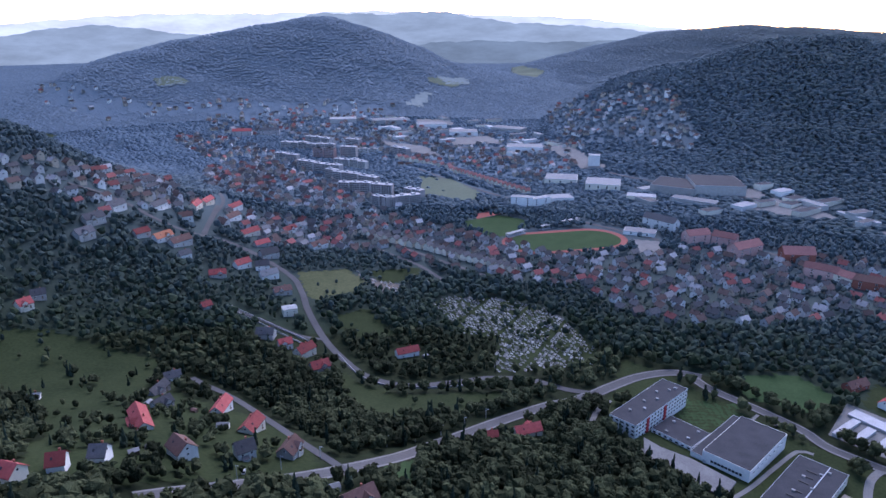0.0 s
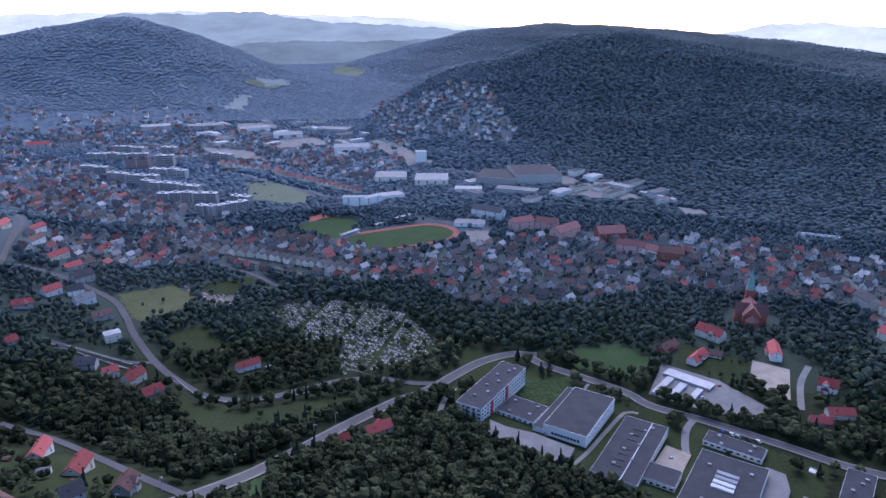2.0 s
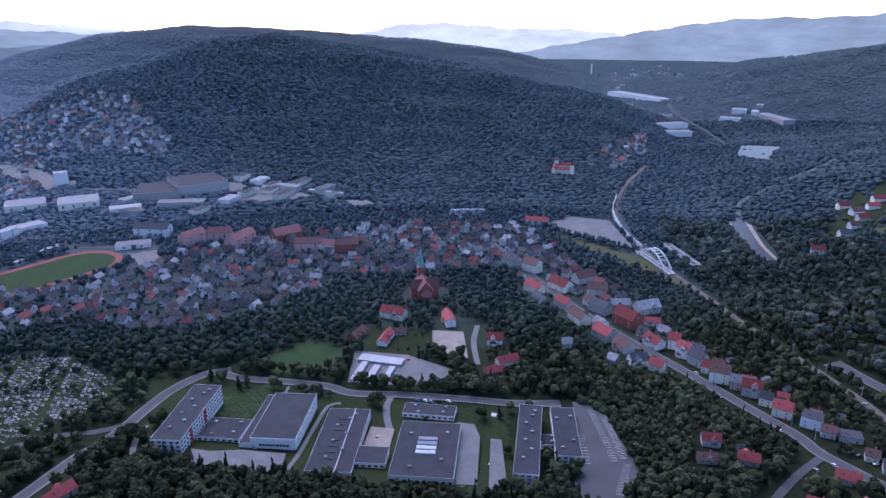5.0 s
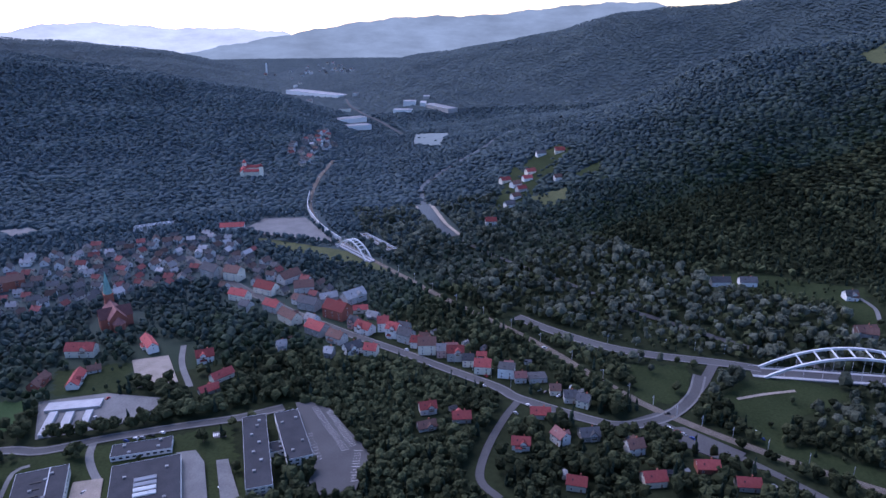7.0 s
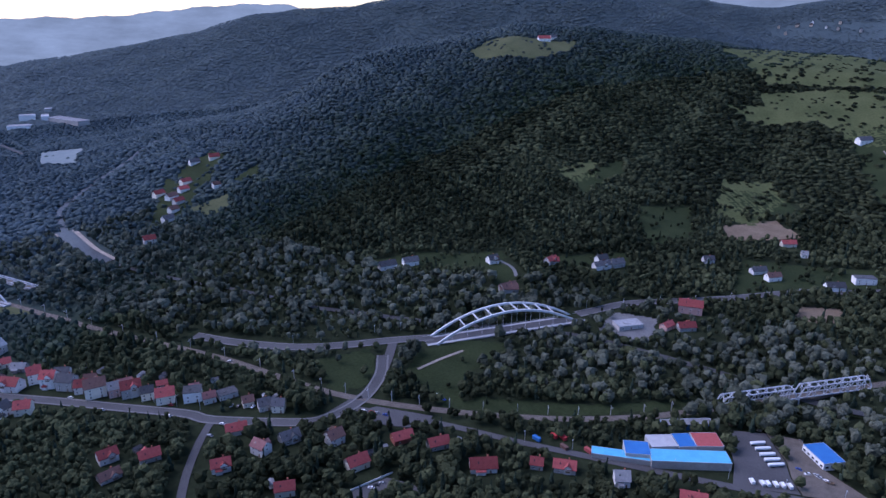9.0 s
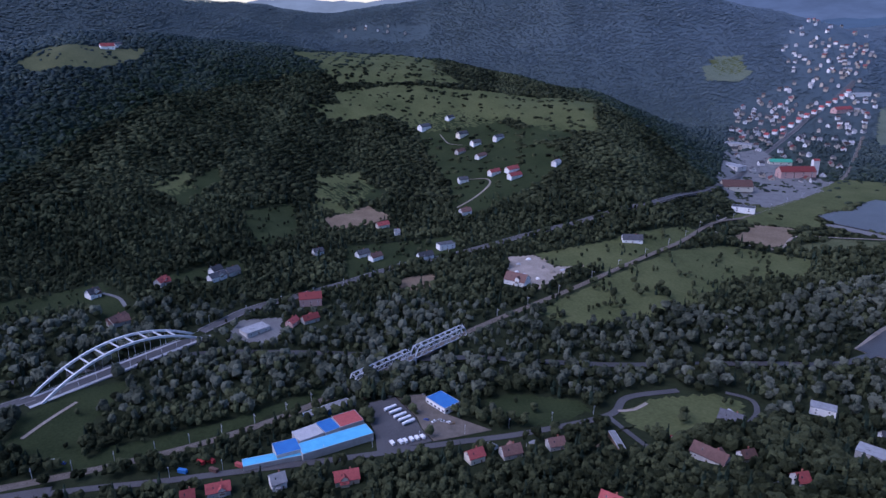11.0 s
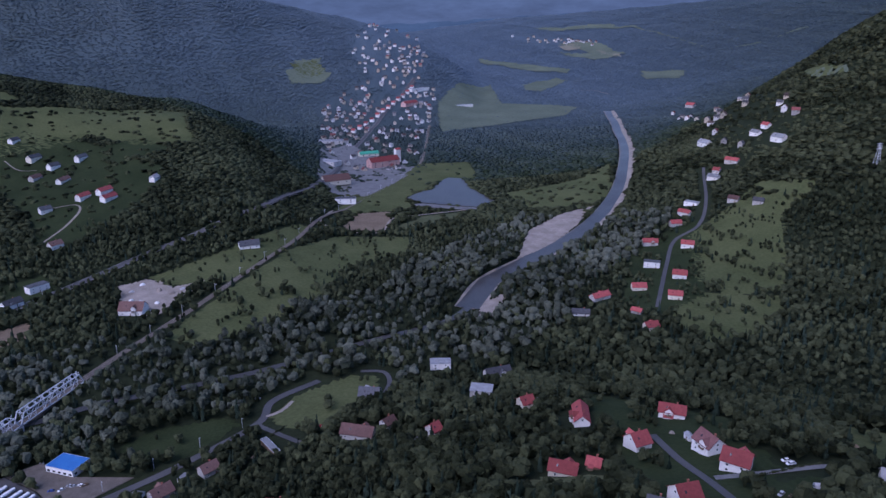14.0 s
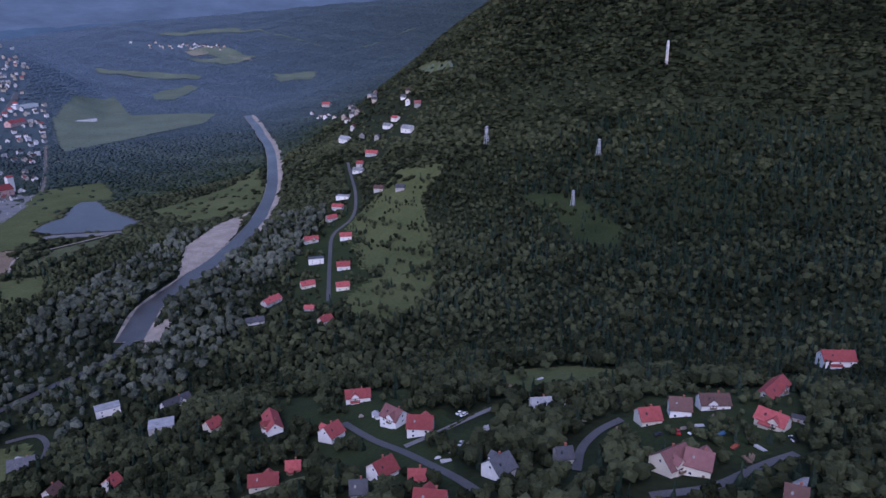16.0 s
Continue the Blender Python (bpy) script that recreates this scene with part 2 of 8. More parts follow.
GREY = surface("grey_plaster", (0.28, 0.27, 0.26), (0.4, 0.39, 0.37), 0.3, 0.85, 0.1, 8, vary=0.25)
PINK = surface("salmon_plaster", (0.36, 0.22, 0.2), (0.48, 0.31, 0.28), 0.3, 0.85, 0.1, 8, vary=0.2)
BRICK = surface("red_brick", (0.2, 0.07, 0.05), (0.3, 0.11, 0.08), 0.8, 0.9, 0.3, 8)
WOOD = surface("weathered_wood", (0.09, 0.065, 0.045), (0.18, 0.13, 0.09), 0.6, 0.85, 0.3, 9)
BLUE = surface("blue_sheet_metal", (0.028, 0.11, 0.29), (0.04, 0.15, 0.37), 0.2, 0.6, 0.05, 6)
CYAN = surface("light_blue_sheet_metal", (0.07, 0.29, 0.45), (0.1, 0.37, 0.54), 0.2, 0.6, 0.05, 6)
GLASS = plain("window_glass", (0.02, 0.025, 0.03), 0.08)
FRAME = plain("white_window_frame", (0.7, 0.7, 0.7), 0.5)
DOOR = plain("brown_door", (0.12, 0.07, 0.045), 0.6)
STEEL = surface("painted_grey_steel", (0.32, 0.34, 0.37), (0.45, 0.47, 0.5), 0.5, 0.5, 0.1, 8)
ARCHWHITE = surface("white_painted_steel", (0.42, 0.43, 0.44), (0.52, 0.53, 0.54), 0.3, 0.6, 0.05, 8)
STONE = surface("grave_stone", (0.2, 0.2, 0.205), (0.4, 0.4, 0.41), 0.4, 0.5, 0.1, 8, vary=0.4)
RAIL = plain("rusty_rail_steel", (0.2, 0.16, 0.14), 0.4, 0.8)
TYRE = plain("black_rubber", (0.02, 0.02, 0.02), 0.8)
PAINT = plain("road_marking_paint", (0.7, 0.7, 0.68), 0.7)

# ---- building helpers ----
CLEAR, LINES, SPOTS = [], [], []     # where no wood grows: areas, lines with half-widths, and discs
MEADOWS = []                         # where few trees grow, and how many


def mesh(name, verts, faces, *mats, pick=None):
    me = bpy.data.meshes.new(name)
    me.from_pydata([tuple(v) for v in verts], [], [tuple(f) for f in faces])
    for m in mats:
        me.materials.append(m)
    if pick is not None:
        me.polygons.foreach_set("material_index", pick)
    me.update()
    return me


def big_mesh(name, verts, quads, tint, *mats, pick=None, spruce=None):
    """A large mesh straight from arrays, all its faces with the same number of corners."""
    me = bpy.data.meshes.new(name)
    k = quads.shape[1]
    me.vertices.add(len(verts))
    me.vertices.foreach_set("co", np.ascontiguousarray(verts, np.float32).ravel())
    me.loops.add(quads.size)
    me.loops.foreach_set("vertex_index", np.ascontiguousarray(quads, np.int32).ravel())
    me.polygons.add(len(quads))
    me.polygons.foreach_set("loop_start", np.arange(0, quads.size, k, dtype=np.int32))
    for m in mats:
        me.materials.append(m)
    if pick is not None:
        me.polygons.foreach_set("material_index", np.ascontiguousarray(pick, np.int32))
    me.update(calc_edges=True)
    if tint is not None:
        me.attributes.new("tint", "FLOAT", "POINT").data.foreach_set("value", np.ascontiguousarray(tint, np.float32))
    if spruce is not None:
        me.attributes.new("spruce", "FLOAT", "POINT").data.foreach_set("value", np.ascontiguousarray(spruce, np.float32))
    return me


def part(name, me, parent, label=""):
    ob = new(name, me)
    ob.parent = parent
    return tagged(ob, label)


def box(x0, y0, z0, x1, y1, z1):
    v = [(x, y, z) for z in (z0, z1) for x, y in ((x0, y0), (x1, y0), (x1, y1), (x0, y1))]
    return v, [(0, 3, 2, 1), (4, 5, 6, 7), (0, 1, 5, 4), (1, 2, 6, 5), (2, 3, 7, 6), (3, 0, 4, 7)]


def merge(*pieces):
    verts, faces = [], []
    for v, f in pieces:
        k = len(verts)
        verts += v
        faces += [tuple(i + k for i in q) for q in f]
    return verts, faces


def inside(x, y, poly):
    x, y = np.asarray(x, float), np.asarray(y, float)
    r = np.zeros(x.shape, bool)
    for (ax, ay), (bx, by) in zip(poly, poly[1:] + poly[:1]):
        r ^= ((ay > y) != (by > y)) & (x < (bx - ax) * (y - ay) / ((by - ay) or 1e-9) + ax)
    return r


def smooth(points, step=5.0):
    """A soft line through the given corners, in even steps."""
    p = np.array(points, float)
    q = np.vstack([2 * p[0] - p[1], p, 2 * p[-1] - p[-2]])
    out = []
    for i in range(1, len(q) - 2):
        n = max(2, int(np.hypot(*(q[i + 1] - q[i])) / step))
        for k in range(n):
            u = k / n
            out.append(0.5 * (2 * q[i] + (q[i + 1] - q[i - 1]) * u + (2 * q[i - 1] - 5 * q[i] + 4 * q[i + 1] - q[i + 2]) * u * u
                              + (3 * q[i] - q[i - 1] - 3 * q[i + 1] + q[i + 2]) * u ** 3))
    out.append(p[-1])
    return np.array(out)


def strip(line, offsets, lift, level=True):
    """Vertices and faces of a band along a line, at the given distances to its right."""
    d = np.gradient(line, axis=0)
    d /= np.maximum(np.linalg.norm(d, axis=1), 1e-6)[:, None]
    side = np.stack([d[:, 1], -d[:, 0]], 1)
    k, rows = len(offsets), []
    mid = np.maximum.reduce([land(*(line + side * o).T) for o in (offsets[0], 0, offsets[-1])])
    for o in offsets:
        xy = line + side * o
        z = (mid if level else land(xy[:, 0], xy[:, 1])) + lift
        rows.append(np.column_stack([xy, z]))
    v = np.stack(rows, 1).reshape(-1, 3)
    f = [(i * k + j, i * k + j + 1, (i + 1) * k + j + 1, (i + 1) * k + j) for i in range(len(line) - 1) for j in range(k - 1)]
    return v, f


def road(name, width, points, label, mat=None, lift=0.45, kerb=False, marked=False, clear=7.0):
    line = smooth(points)
    v, f = strip(line, (-width / 2, 0, width / 2), lift)
    ob = tagged(new(name, mesh(name, v, f, mat or ASPHALT)), label, name.split(".")[0].replace("_", " "), kind="structure")
    LINES.append((points, width / 2 + clear))
    if kerb:
        for s in (-1, 1):
            o = sorted((s * width / 2, s * (width / 2 + 1.6)))
            v, f = strip(line, o, lift + 0.15)
            part("pavement_edge", mesh("pavement_edge", v, f, PAVING), ob, "pale concrete pavement and kerb")
    if marked:
        v, f = strip(line, (-0.13, 0.13), lift + 0.06)
        part("centre_line", mesh("centre_line", v, [q for i, q in enumerate(f) if i % 2 == 0], PAINT), ob, "white dashed centre line")
    return ob


def area(name, label, mat, points, cell=4.0, lift=0.25, clear=True, kind="structure", few=None):
    """A patch of ground with an uneven edge, lying on the land."""
    p = np.array(points)
    x0, y0 = p.min(0)
    x1, y1 = p.max(0)
    cell = max(cell, (x1 - x0) / 150, (y1 - y0) / 150)
    nx, ny = int((x1 - x0) / cell) + 2, int((y1 - y0) / cell) + 2
    gx, gy = np.meshgrid(x0 + (np.arange(nx + 1) - 0.5) * cell, y0 + (np.arange(ny + 1) - 0.5) * cell, indexing="ij")
    rng = np.random.default_rng(int(abs(x0 * 7 + y0 * 3)) % 9999)
    gx, gy = gx + rng.uniform(-0.3, 0.3, gx.shape) * cell, gy + rng.uniform(-0.3, 0.3, gy.shape) * cell
    keep = inside((gx[:-1, :-1] + gx[1:, 1:]) / 2, (gy[:-1, :-1] + gy[1:, 1:]) / 2, [tuple(q) for q in points])
    i, j = np.nonzero(keep)
    index = lambda a, b: a * (ny + 1) + b
    quads = np.stack([index(i, j), index(i + 1, j), index(i + 1, j + 1), index(i, j + 1)], 1)
    if clear:
        (CLEAR.append([tuple(q) for q in points]) if few is None else MEADOWS.append(([tuple(q) for q in points], few)))
    if not len(quads):
        return None
    used, quads = np.unique(quads, return_inverse=True)
    rise = lift + np.clip((np.hypot(gx, gy) - 900) / 900, 0, 2.5)
    v = np.column_stack([gx.ravel(), gy.ravel(), (land(gx, gy) + rise).ravel()])[used]
    return tagged(new(name, big_mesh(name, v, quads.reshape(-1, 4), None, mat)), label, name.split(".")[0].replace("_", " "), kind=kind)


def flat(name, label, mat, points, lift=0.4, z=None, thick=0.0, clear=True):
    """A level paved or water surface with straight edges."""
    n = len(points)
    if z is None:
        z = max(float(land(x, y)) for x, y in points) + lift
    v = [(x, y, z) for x, y in points] + [(x, y, z - 1.2) for x, y in points]
    f = [tuple(range(n))] + [(i, n + i, n + (i + 1) % n, (i + 1) % n) for i in range(n)]
    ob = new(name, mesh(name, v, f, mat))
    bm = bmesh.new()
    bm.from_mesh(ob.data)
    bmesh.ops.recalc_face_normals(bm, faces=bm.faces)
    bm.to_mesh(ob.data)
    bm.free()
    if clear:
        CLEAR.append([tuple(q) for q in points])
    return tagged(ob, label, name.split(".")[0].replace("_", " "), kind="structure")


def ground(x, y):
    return float(land(x, y))


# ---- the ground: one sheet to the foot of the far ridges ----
rings = np.concatenate([np.linspace(0, 900, 130)[1:], 900 * (4950 / 900) ** (np.arange(1, 91) / 90)])
spokes = np.arange(440) * 2 * np.pi / 440
gr, ga = np.meshgrid(rings, spokes, indexing="ij")
gx, gy = gr * np.sin(ga), gr * np.cos(ga)
gv = np.column_stack([gx.ravel(), gy.ravel(), (land(gx, gy) - np.clip((gr - 1000) / 700, 0, 3)).ravel()])
gi, gj = np.meshgrid(np.arange(len(rings) - 1), np.arange(440), indexing="ij")
gq = np.stack([gi * 440 + gj, (gi + 1) * 440 + gj, (gi + 1) * 440 + (gj + 1) % 440, gi * 440 + (gj + 1) % 440], -1).reshape(-1, 4)


def haze_share(x, y):
    """How far painted haze pales the woods' colour: later on the shaded southern hills than to the north."""
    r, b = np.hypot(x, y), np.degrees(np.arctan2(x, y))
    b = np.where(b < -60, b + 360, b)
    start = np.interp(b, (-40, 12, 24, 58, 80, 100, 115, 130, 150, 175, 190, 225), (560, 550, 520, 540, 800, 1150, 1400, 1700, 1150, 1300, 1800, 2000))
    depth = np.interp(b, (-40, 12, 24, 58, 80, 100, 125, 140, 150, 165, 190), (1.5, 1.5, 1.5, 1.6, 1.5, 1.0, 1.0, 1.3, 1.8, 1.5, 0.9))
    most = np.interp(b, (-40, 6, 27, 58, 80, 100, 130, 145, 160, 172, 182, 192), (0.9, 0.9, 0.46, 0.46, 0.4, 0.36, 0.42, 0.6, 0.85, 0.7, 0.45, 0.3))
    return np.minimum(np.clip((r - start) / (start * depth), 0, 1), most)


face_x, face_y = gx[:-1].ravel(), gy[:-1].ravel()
# far ground takes the same painted haze in its colour
ground_pick = (haze_share(face_x, face_y) > 0.02).astype(int)
ground_sheet = tagged(new("ground", big_mesh("ground", gv, gq[:, ::-1], np.full(len(gv), 0.1), SOIL, FARLEAF, pick=ground_pick, spruce=haze_share(gx, gy).ravel())), "dark undergrowth and grass over valley and hills", "ground", kind="structure")
ground_sheet.data.polygons.foreach_set("use_smooth", np.ones(len(gq), bool))


def ridge(name, distance, bearing, elevations, step, material, label):
    """A far mountain ridge: its crest as angles above the eye's level, at even steps of bearing, with a sloping wooded face."""
    n = (len(elevations) - 1) * 12
    b = bearing + np.arange(n + 1) * step / 12
    e = np.interp(np.arange(n + 1) / 12, np.arange(len(elevations)), elevations)
    e = np.convolve(np.pad(e, 6, mode="edge"), np.ones(13) / 13, "valid")
    e = e + 0.05 * np.sin(b * 1.9 + distance) + 0.03 * np.sin(b * 5.3) + 0.012 * np.sin(b * 17) + 0.01 * np.sin(b * 41)
    top = EYE + np.tan(np.radians(e)) * distance
    x, y = np.sin(np.radians(b)), np.cos(np.radians(b))
    v = np.vstack([np.column_stack([x * (distance - 250), y * (distance - 250), 0 * top - 20]), np.column_stack([x * distance, y * distance, top]),
                   np.column_stack([x * (distance + 120), y * (distance + 120), 0 * top - 20])])
    m = n + 1
    q = np.array([(r * m + i, (r + 1) * m + i, (r + 1) * m + i + 1, r * m + i + 1) for r in (0, 1) for i in range(n)])
    return tagged(new(name, big_mesh(name, v, q[:, ::-1], None, material)), label, "mountain ridge", kind="structure")


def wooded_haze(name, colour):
    """A far wooded slope with evening haze put into its glow, and the faint mottling of woods and fields."""
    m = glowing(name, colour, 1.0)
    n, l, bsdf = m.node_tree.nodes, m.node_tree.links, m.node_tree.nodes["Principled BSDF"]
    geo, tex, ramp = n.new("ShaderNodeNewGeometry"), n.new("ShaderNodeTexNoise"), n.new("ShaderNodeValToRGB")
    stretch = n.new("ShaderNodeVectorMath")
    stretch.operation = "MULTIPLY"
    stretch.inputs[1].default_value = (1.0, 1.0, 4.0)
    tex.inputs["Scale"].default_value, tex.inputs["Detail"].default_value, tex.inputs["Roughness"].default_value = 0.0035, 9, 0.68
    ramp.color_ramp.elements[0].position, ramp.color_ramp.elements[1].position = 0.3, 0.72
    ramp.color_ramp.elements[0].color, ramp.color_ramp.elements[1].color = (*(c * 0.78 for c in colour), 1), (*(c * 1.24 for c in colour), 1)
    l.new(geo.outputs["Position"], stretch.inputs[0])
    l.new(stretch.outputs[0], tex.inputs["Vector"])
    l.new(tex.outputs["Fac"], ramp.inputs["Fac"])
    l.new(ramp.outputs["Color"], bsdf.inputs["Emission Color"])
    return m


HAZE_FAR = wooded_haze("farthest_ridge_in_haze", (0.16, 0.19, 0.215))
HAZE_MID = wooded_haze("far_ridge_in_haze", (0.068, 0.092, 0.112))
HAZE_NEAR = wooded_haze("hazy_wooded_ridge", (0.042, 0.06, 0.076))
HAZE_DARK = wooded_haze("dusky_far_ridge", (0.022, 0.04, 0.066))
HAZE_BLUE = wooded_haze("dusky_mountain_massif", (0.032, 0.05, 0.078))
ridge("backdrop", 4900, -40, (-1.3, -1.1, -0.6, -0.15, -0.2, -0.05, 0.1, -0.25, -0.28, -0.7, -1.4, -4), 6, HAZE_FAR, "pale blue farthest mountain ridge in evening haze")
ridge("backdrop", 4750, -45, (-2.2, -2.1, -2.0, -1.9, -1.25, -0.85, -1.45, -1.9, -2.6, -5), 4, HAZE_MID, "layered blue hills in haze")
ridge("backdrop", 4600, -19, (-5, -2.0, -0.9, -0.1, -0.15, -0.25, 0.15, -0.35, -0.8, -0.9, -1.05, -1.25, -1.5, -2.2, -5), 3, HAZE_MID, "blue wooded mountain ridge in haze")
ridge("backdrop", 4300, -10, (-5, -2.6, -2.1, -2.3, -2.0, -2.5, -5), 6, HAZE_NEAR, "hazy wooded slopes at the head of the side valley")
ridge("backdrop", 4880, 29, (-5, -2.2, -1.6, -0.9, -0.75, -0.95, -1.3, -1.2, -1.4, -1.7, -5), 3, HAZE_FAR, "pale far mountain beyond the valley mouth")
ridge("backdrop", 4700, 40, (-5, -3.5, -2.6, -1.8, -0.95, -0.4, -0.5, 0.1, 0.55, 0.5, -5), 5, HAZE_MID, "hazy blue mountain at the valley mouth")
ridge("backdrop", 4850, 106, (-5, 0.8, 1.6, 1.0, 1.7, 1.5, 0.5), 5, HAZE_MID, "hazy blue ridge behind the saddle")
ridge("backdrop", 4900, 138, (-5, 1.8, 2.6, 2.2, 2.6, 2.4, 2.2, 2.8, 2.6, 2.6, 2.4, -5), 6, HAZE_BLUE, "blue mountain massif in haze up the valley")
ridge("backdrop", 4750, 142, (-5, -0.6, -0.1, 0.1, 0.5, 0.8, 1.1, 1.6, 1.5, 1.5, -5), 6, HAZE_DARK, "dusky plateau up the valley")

# ---- roads, railway, river and fields ----
road("road", 7.0, [(-123.8, 233.3), (-91.2, 258.8), (-51.5, 292.3), (-25.7, 322.8), (-1.2, 364.6), (33.0, 407.2), (72.6, 442.8), (95.4, 454.6), (120.1, 471.6), (128.1, 478.1), (157.8, 497.4), (187.9, 505.1), (208.4, 498.0)], "grey asphalt road running below the hillside houses", kerb=True)
road("road", 6.0, [(-403.6, 731.7), (-365.0, 747.3), (-323.4, 745.5), (-288.4, 747.5), (-253.3, 753.4), (-209.5, 730.1), (-159.9, 684.5), (-140.7, 645.4), (-128.3, 608.2), (-106.7, 557.9), (-86.3, 520.0), (-58.5, 479.2), (-27.2, 465.6), (7.2, 476.6), (38.6, 488.5), (69.8, 487.5), (94.5, 474.4), (113.1, 469.4)], "winding pale asphalt road round the cemetery")
road("road", 4.0, [(-196.3, 595.1), (-160.8, 576.6), (-126.0, 554.8), (-103.0, 550.3)], "narrow lane up to the hillside houses")
road("road", 4.0, [(-48.9, 293.3), (-73.9, 320.0), (-100.9, 354.8), (-142.2, 411.8), (-185.3, 456.6)], "narrow garden lane between houses")
road("road", 6.0, [(199.4, 501.3), (208.5, 479.2), (232.8, 450.0), (252.9, 422.6), (261.2, 401.1), (290.0, 372.2), (322.6, 334.1), (343.8, 307.6), (369.6, 284.5)], "asphalt street past the school", kerb=True)
road("road", 5.0, [(284.0, 379.1), (270.4, 368.9), (259.8, 354.8), (251.1, 339.4)], "paved drive between the workshops", mat=PAVING)
road("road", 3.0, [(246.5, 394.2), (237.0, 397.2), (212.9, 377.9), (188.6, 356.0), (171.8, 342.6)], "pale paved path beside the sports hall", mat=PAVING,clear=1.0)
road("track", 2.5, [(230.1, 442.6), (222.4, 435.0)], "pale path across the school lawn", mat=PAVING,clear=1.0)
road("track", 4.0, [(845.7, -2964.8), (718.1, -2914.4), (511.4, -2841.6)], "pale farm track up the valley", mat=GRAVEL)
road("track", 3.0, [(277.8, -380.2), (271.8, -390.6), (272.0, -406.7)], "pale dirt track on the green", mat=GRAVEL)
road("track", 3.0, [(751.4, -607.3), (761.8, -654.6), (779.1, -694.4), (797.7, -704.4), (820.7, -680.6)], "dirt track up to the hamlet", mat=GRAVEL)
road("track", 3.0, [(992.9, -764.4), (957.5, -756.6), (937.5, -771.2)], "dirt track on the hill meadow", mat=GRAVEL)
road("track", 4.0, [(739.1, -130.9), (718.9, -141.8), (695.7, -142.4)], "grey drive to a hill-foot house", mat=PAVING)
road("road", 7.0, [(604.7, 588.9), (568.0, 507.9), (523.2, 394.0), (500.1, 315.5), (484.7, 249.7), (471.9, 201.6), (457.8, 147.7), (447.7, 126.3), (439.3, 69.0), (442.8, 45.8), (464.7, 21.1), (499.9, 6.3), (535.1, 3.3)], "main street through the old town", kerb=True)
road("road", 5.5, [(447.7, 126.3), (415.7, 129.2), (375.6, 127.8), (345.6, 121.0), (332.4, 103.6)], "curving side road beside gardens")
road("road", 9.0, [(585.6, 171.8), (569.1, 135.1), (555.0, 85.6), (555.1, 40.3), (562.7, -9.0), (566.4, -41.4)], "wide bypass road leading to the arch bridge", kerb=True)
road("road", 9.0, [(603.1, -184.3), (613.0, -210.0), (625.5, -249.3), (630.4, -352.4), (636.7, -438.4), (626.2, -494.9), (614.3, -578.4), (600.6, -650.8), (581.5, -734.2), (575.0, -820.7), (596.3, -984.4), (642.1, -1143.3), (736.4, -1415.6), (831.0, -1761.4), (869.5, -1997.0), (894.9, -2185.0)], "wide bypass road beyond the arch bridge", kerb=True, clear=1.5)
road("road", 8.0, [(562.3, -6.6), (515.3, 2.0), (482.2, 12.0), (458.4, 32.0), (438.4, 50.9)], "slip road joining the bypass")
road("road", 6.0, [(454.2, 23.3), (431.8, -33.4), (403.4, -88.0), (383.0, -130.0), (348.3, -201.6), (322.5, -258.4), (299.3, -305.8), (278.1, -368.3), (286.8, -402.3), (269.4, -442.9)], "asphalt road past the builders yard")
road("road", 4.0, [(278.1, -368.3), (253.4, -359.2), (227.2, -348.5)], "short lane to the new houses")
road("road", 4.0, [(244.4, -468.5), (225.5, -473.0), (211.8, -455.4), (205.1, -426.8)], "turning loop of a lane on a green")
road("road", 4.5, [(19.6, -681.9), (17.8, -816.8), (13.0, -895.7), (-14.2, -942.7), (-21.4, -1020.9), (-14.8, -1158.5)], "lane along the row of red-roofed houses")
road("road", 4.5, [(6.3, -355.6), (-9.2, -322.6), (-22.4, -296.3), (-34.8, -261.7), (-46.1, -228.6)], "asphalt lane between gardens")
road("road", 3.0, [(-24.1, -301.4), (-46.8, -313.6), (-80.7, -336.2)], "gravel drive along a garden", mat=PAVING)
road("road", 4.0, [(-89.3, -234.8), (-100.9, -259.8), (-115.7, -277.0), (-130.6, -285.5)], "curved lane on the slope")
road("road", 4.0, [(-107.1, -205.0), (-131.3, -204.1), (-156.4, -214.6), (-180.7, -224.4)], "lane below the farmhouses")
road("track", 3.0, [(517.4, -922.5), (498.5, -851.9), (461.6, -840.4), (404.4, -851.5), (416.5, -924.2), (375.3, -966.7), (328.1, -1008.5)], "pale dirt track across the meadow", mat=GRAVEL)
road("track", 3.0, [(510.0, -25.1), (524.8, -43.7), (539.7, -66.0)], "dirt path by the arch bridge", mat=GRAVEL)
road("road", 6.0, [(1462.2, 721.5), (1594.3, 852.3), (1743.1, 1014.9), (1860.7, 1104.1)], "road at the valley mouth")
road("road", 5.0, [(-273.1, 756.9), (-285.3, 826.5), (-298.5, 891.0)], "lane on the opposite slope")
road("road", 5.0, [(3.7, 701.8), (-28.6, 752.7), (-63.7, 788.5), (-101.7, 826.4)], "pale road past the stadium")
road("road", 5.0, [(366.4, 370.2), (393.7, 403.2), (420.6, 425.8)], "lane past the church", mat=PAVING)
road("road", 8.0, [(637.1, -1130.1), (736.4, -1415.6), (842.8, -1821.9), (887.1, -2167.2)], "straight pale main road up the valley", kerb=True)
road("track", 4.0, [(582.1, -2563.9), (549.3, -2654.2), (504.4, -2715.6)], "pale gravel track across scrubland", mat=GRAVEL)
road("track", 4.0, [(414.7, -2542.4), (342.5, -2528.7), (287.6, -2502.2)], "pale gravel track towards the river", mat=GRAVEL)
road("road", 5.0, [(-269.4, 746.7), (-280.8, 809.1), (-299.1, 917.5), (-325.0, 986.4)], "pale town street")
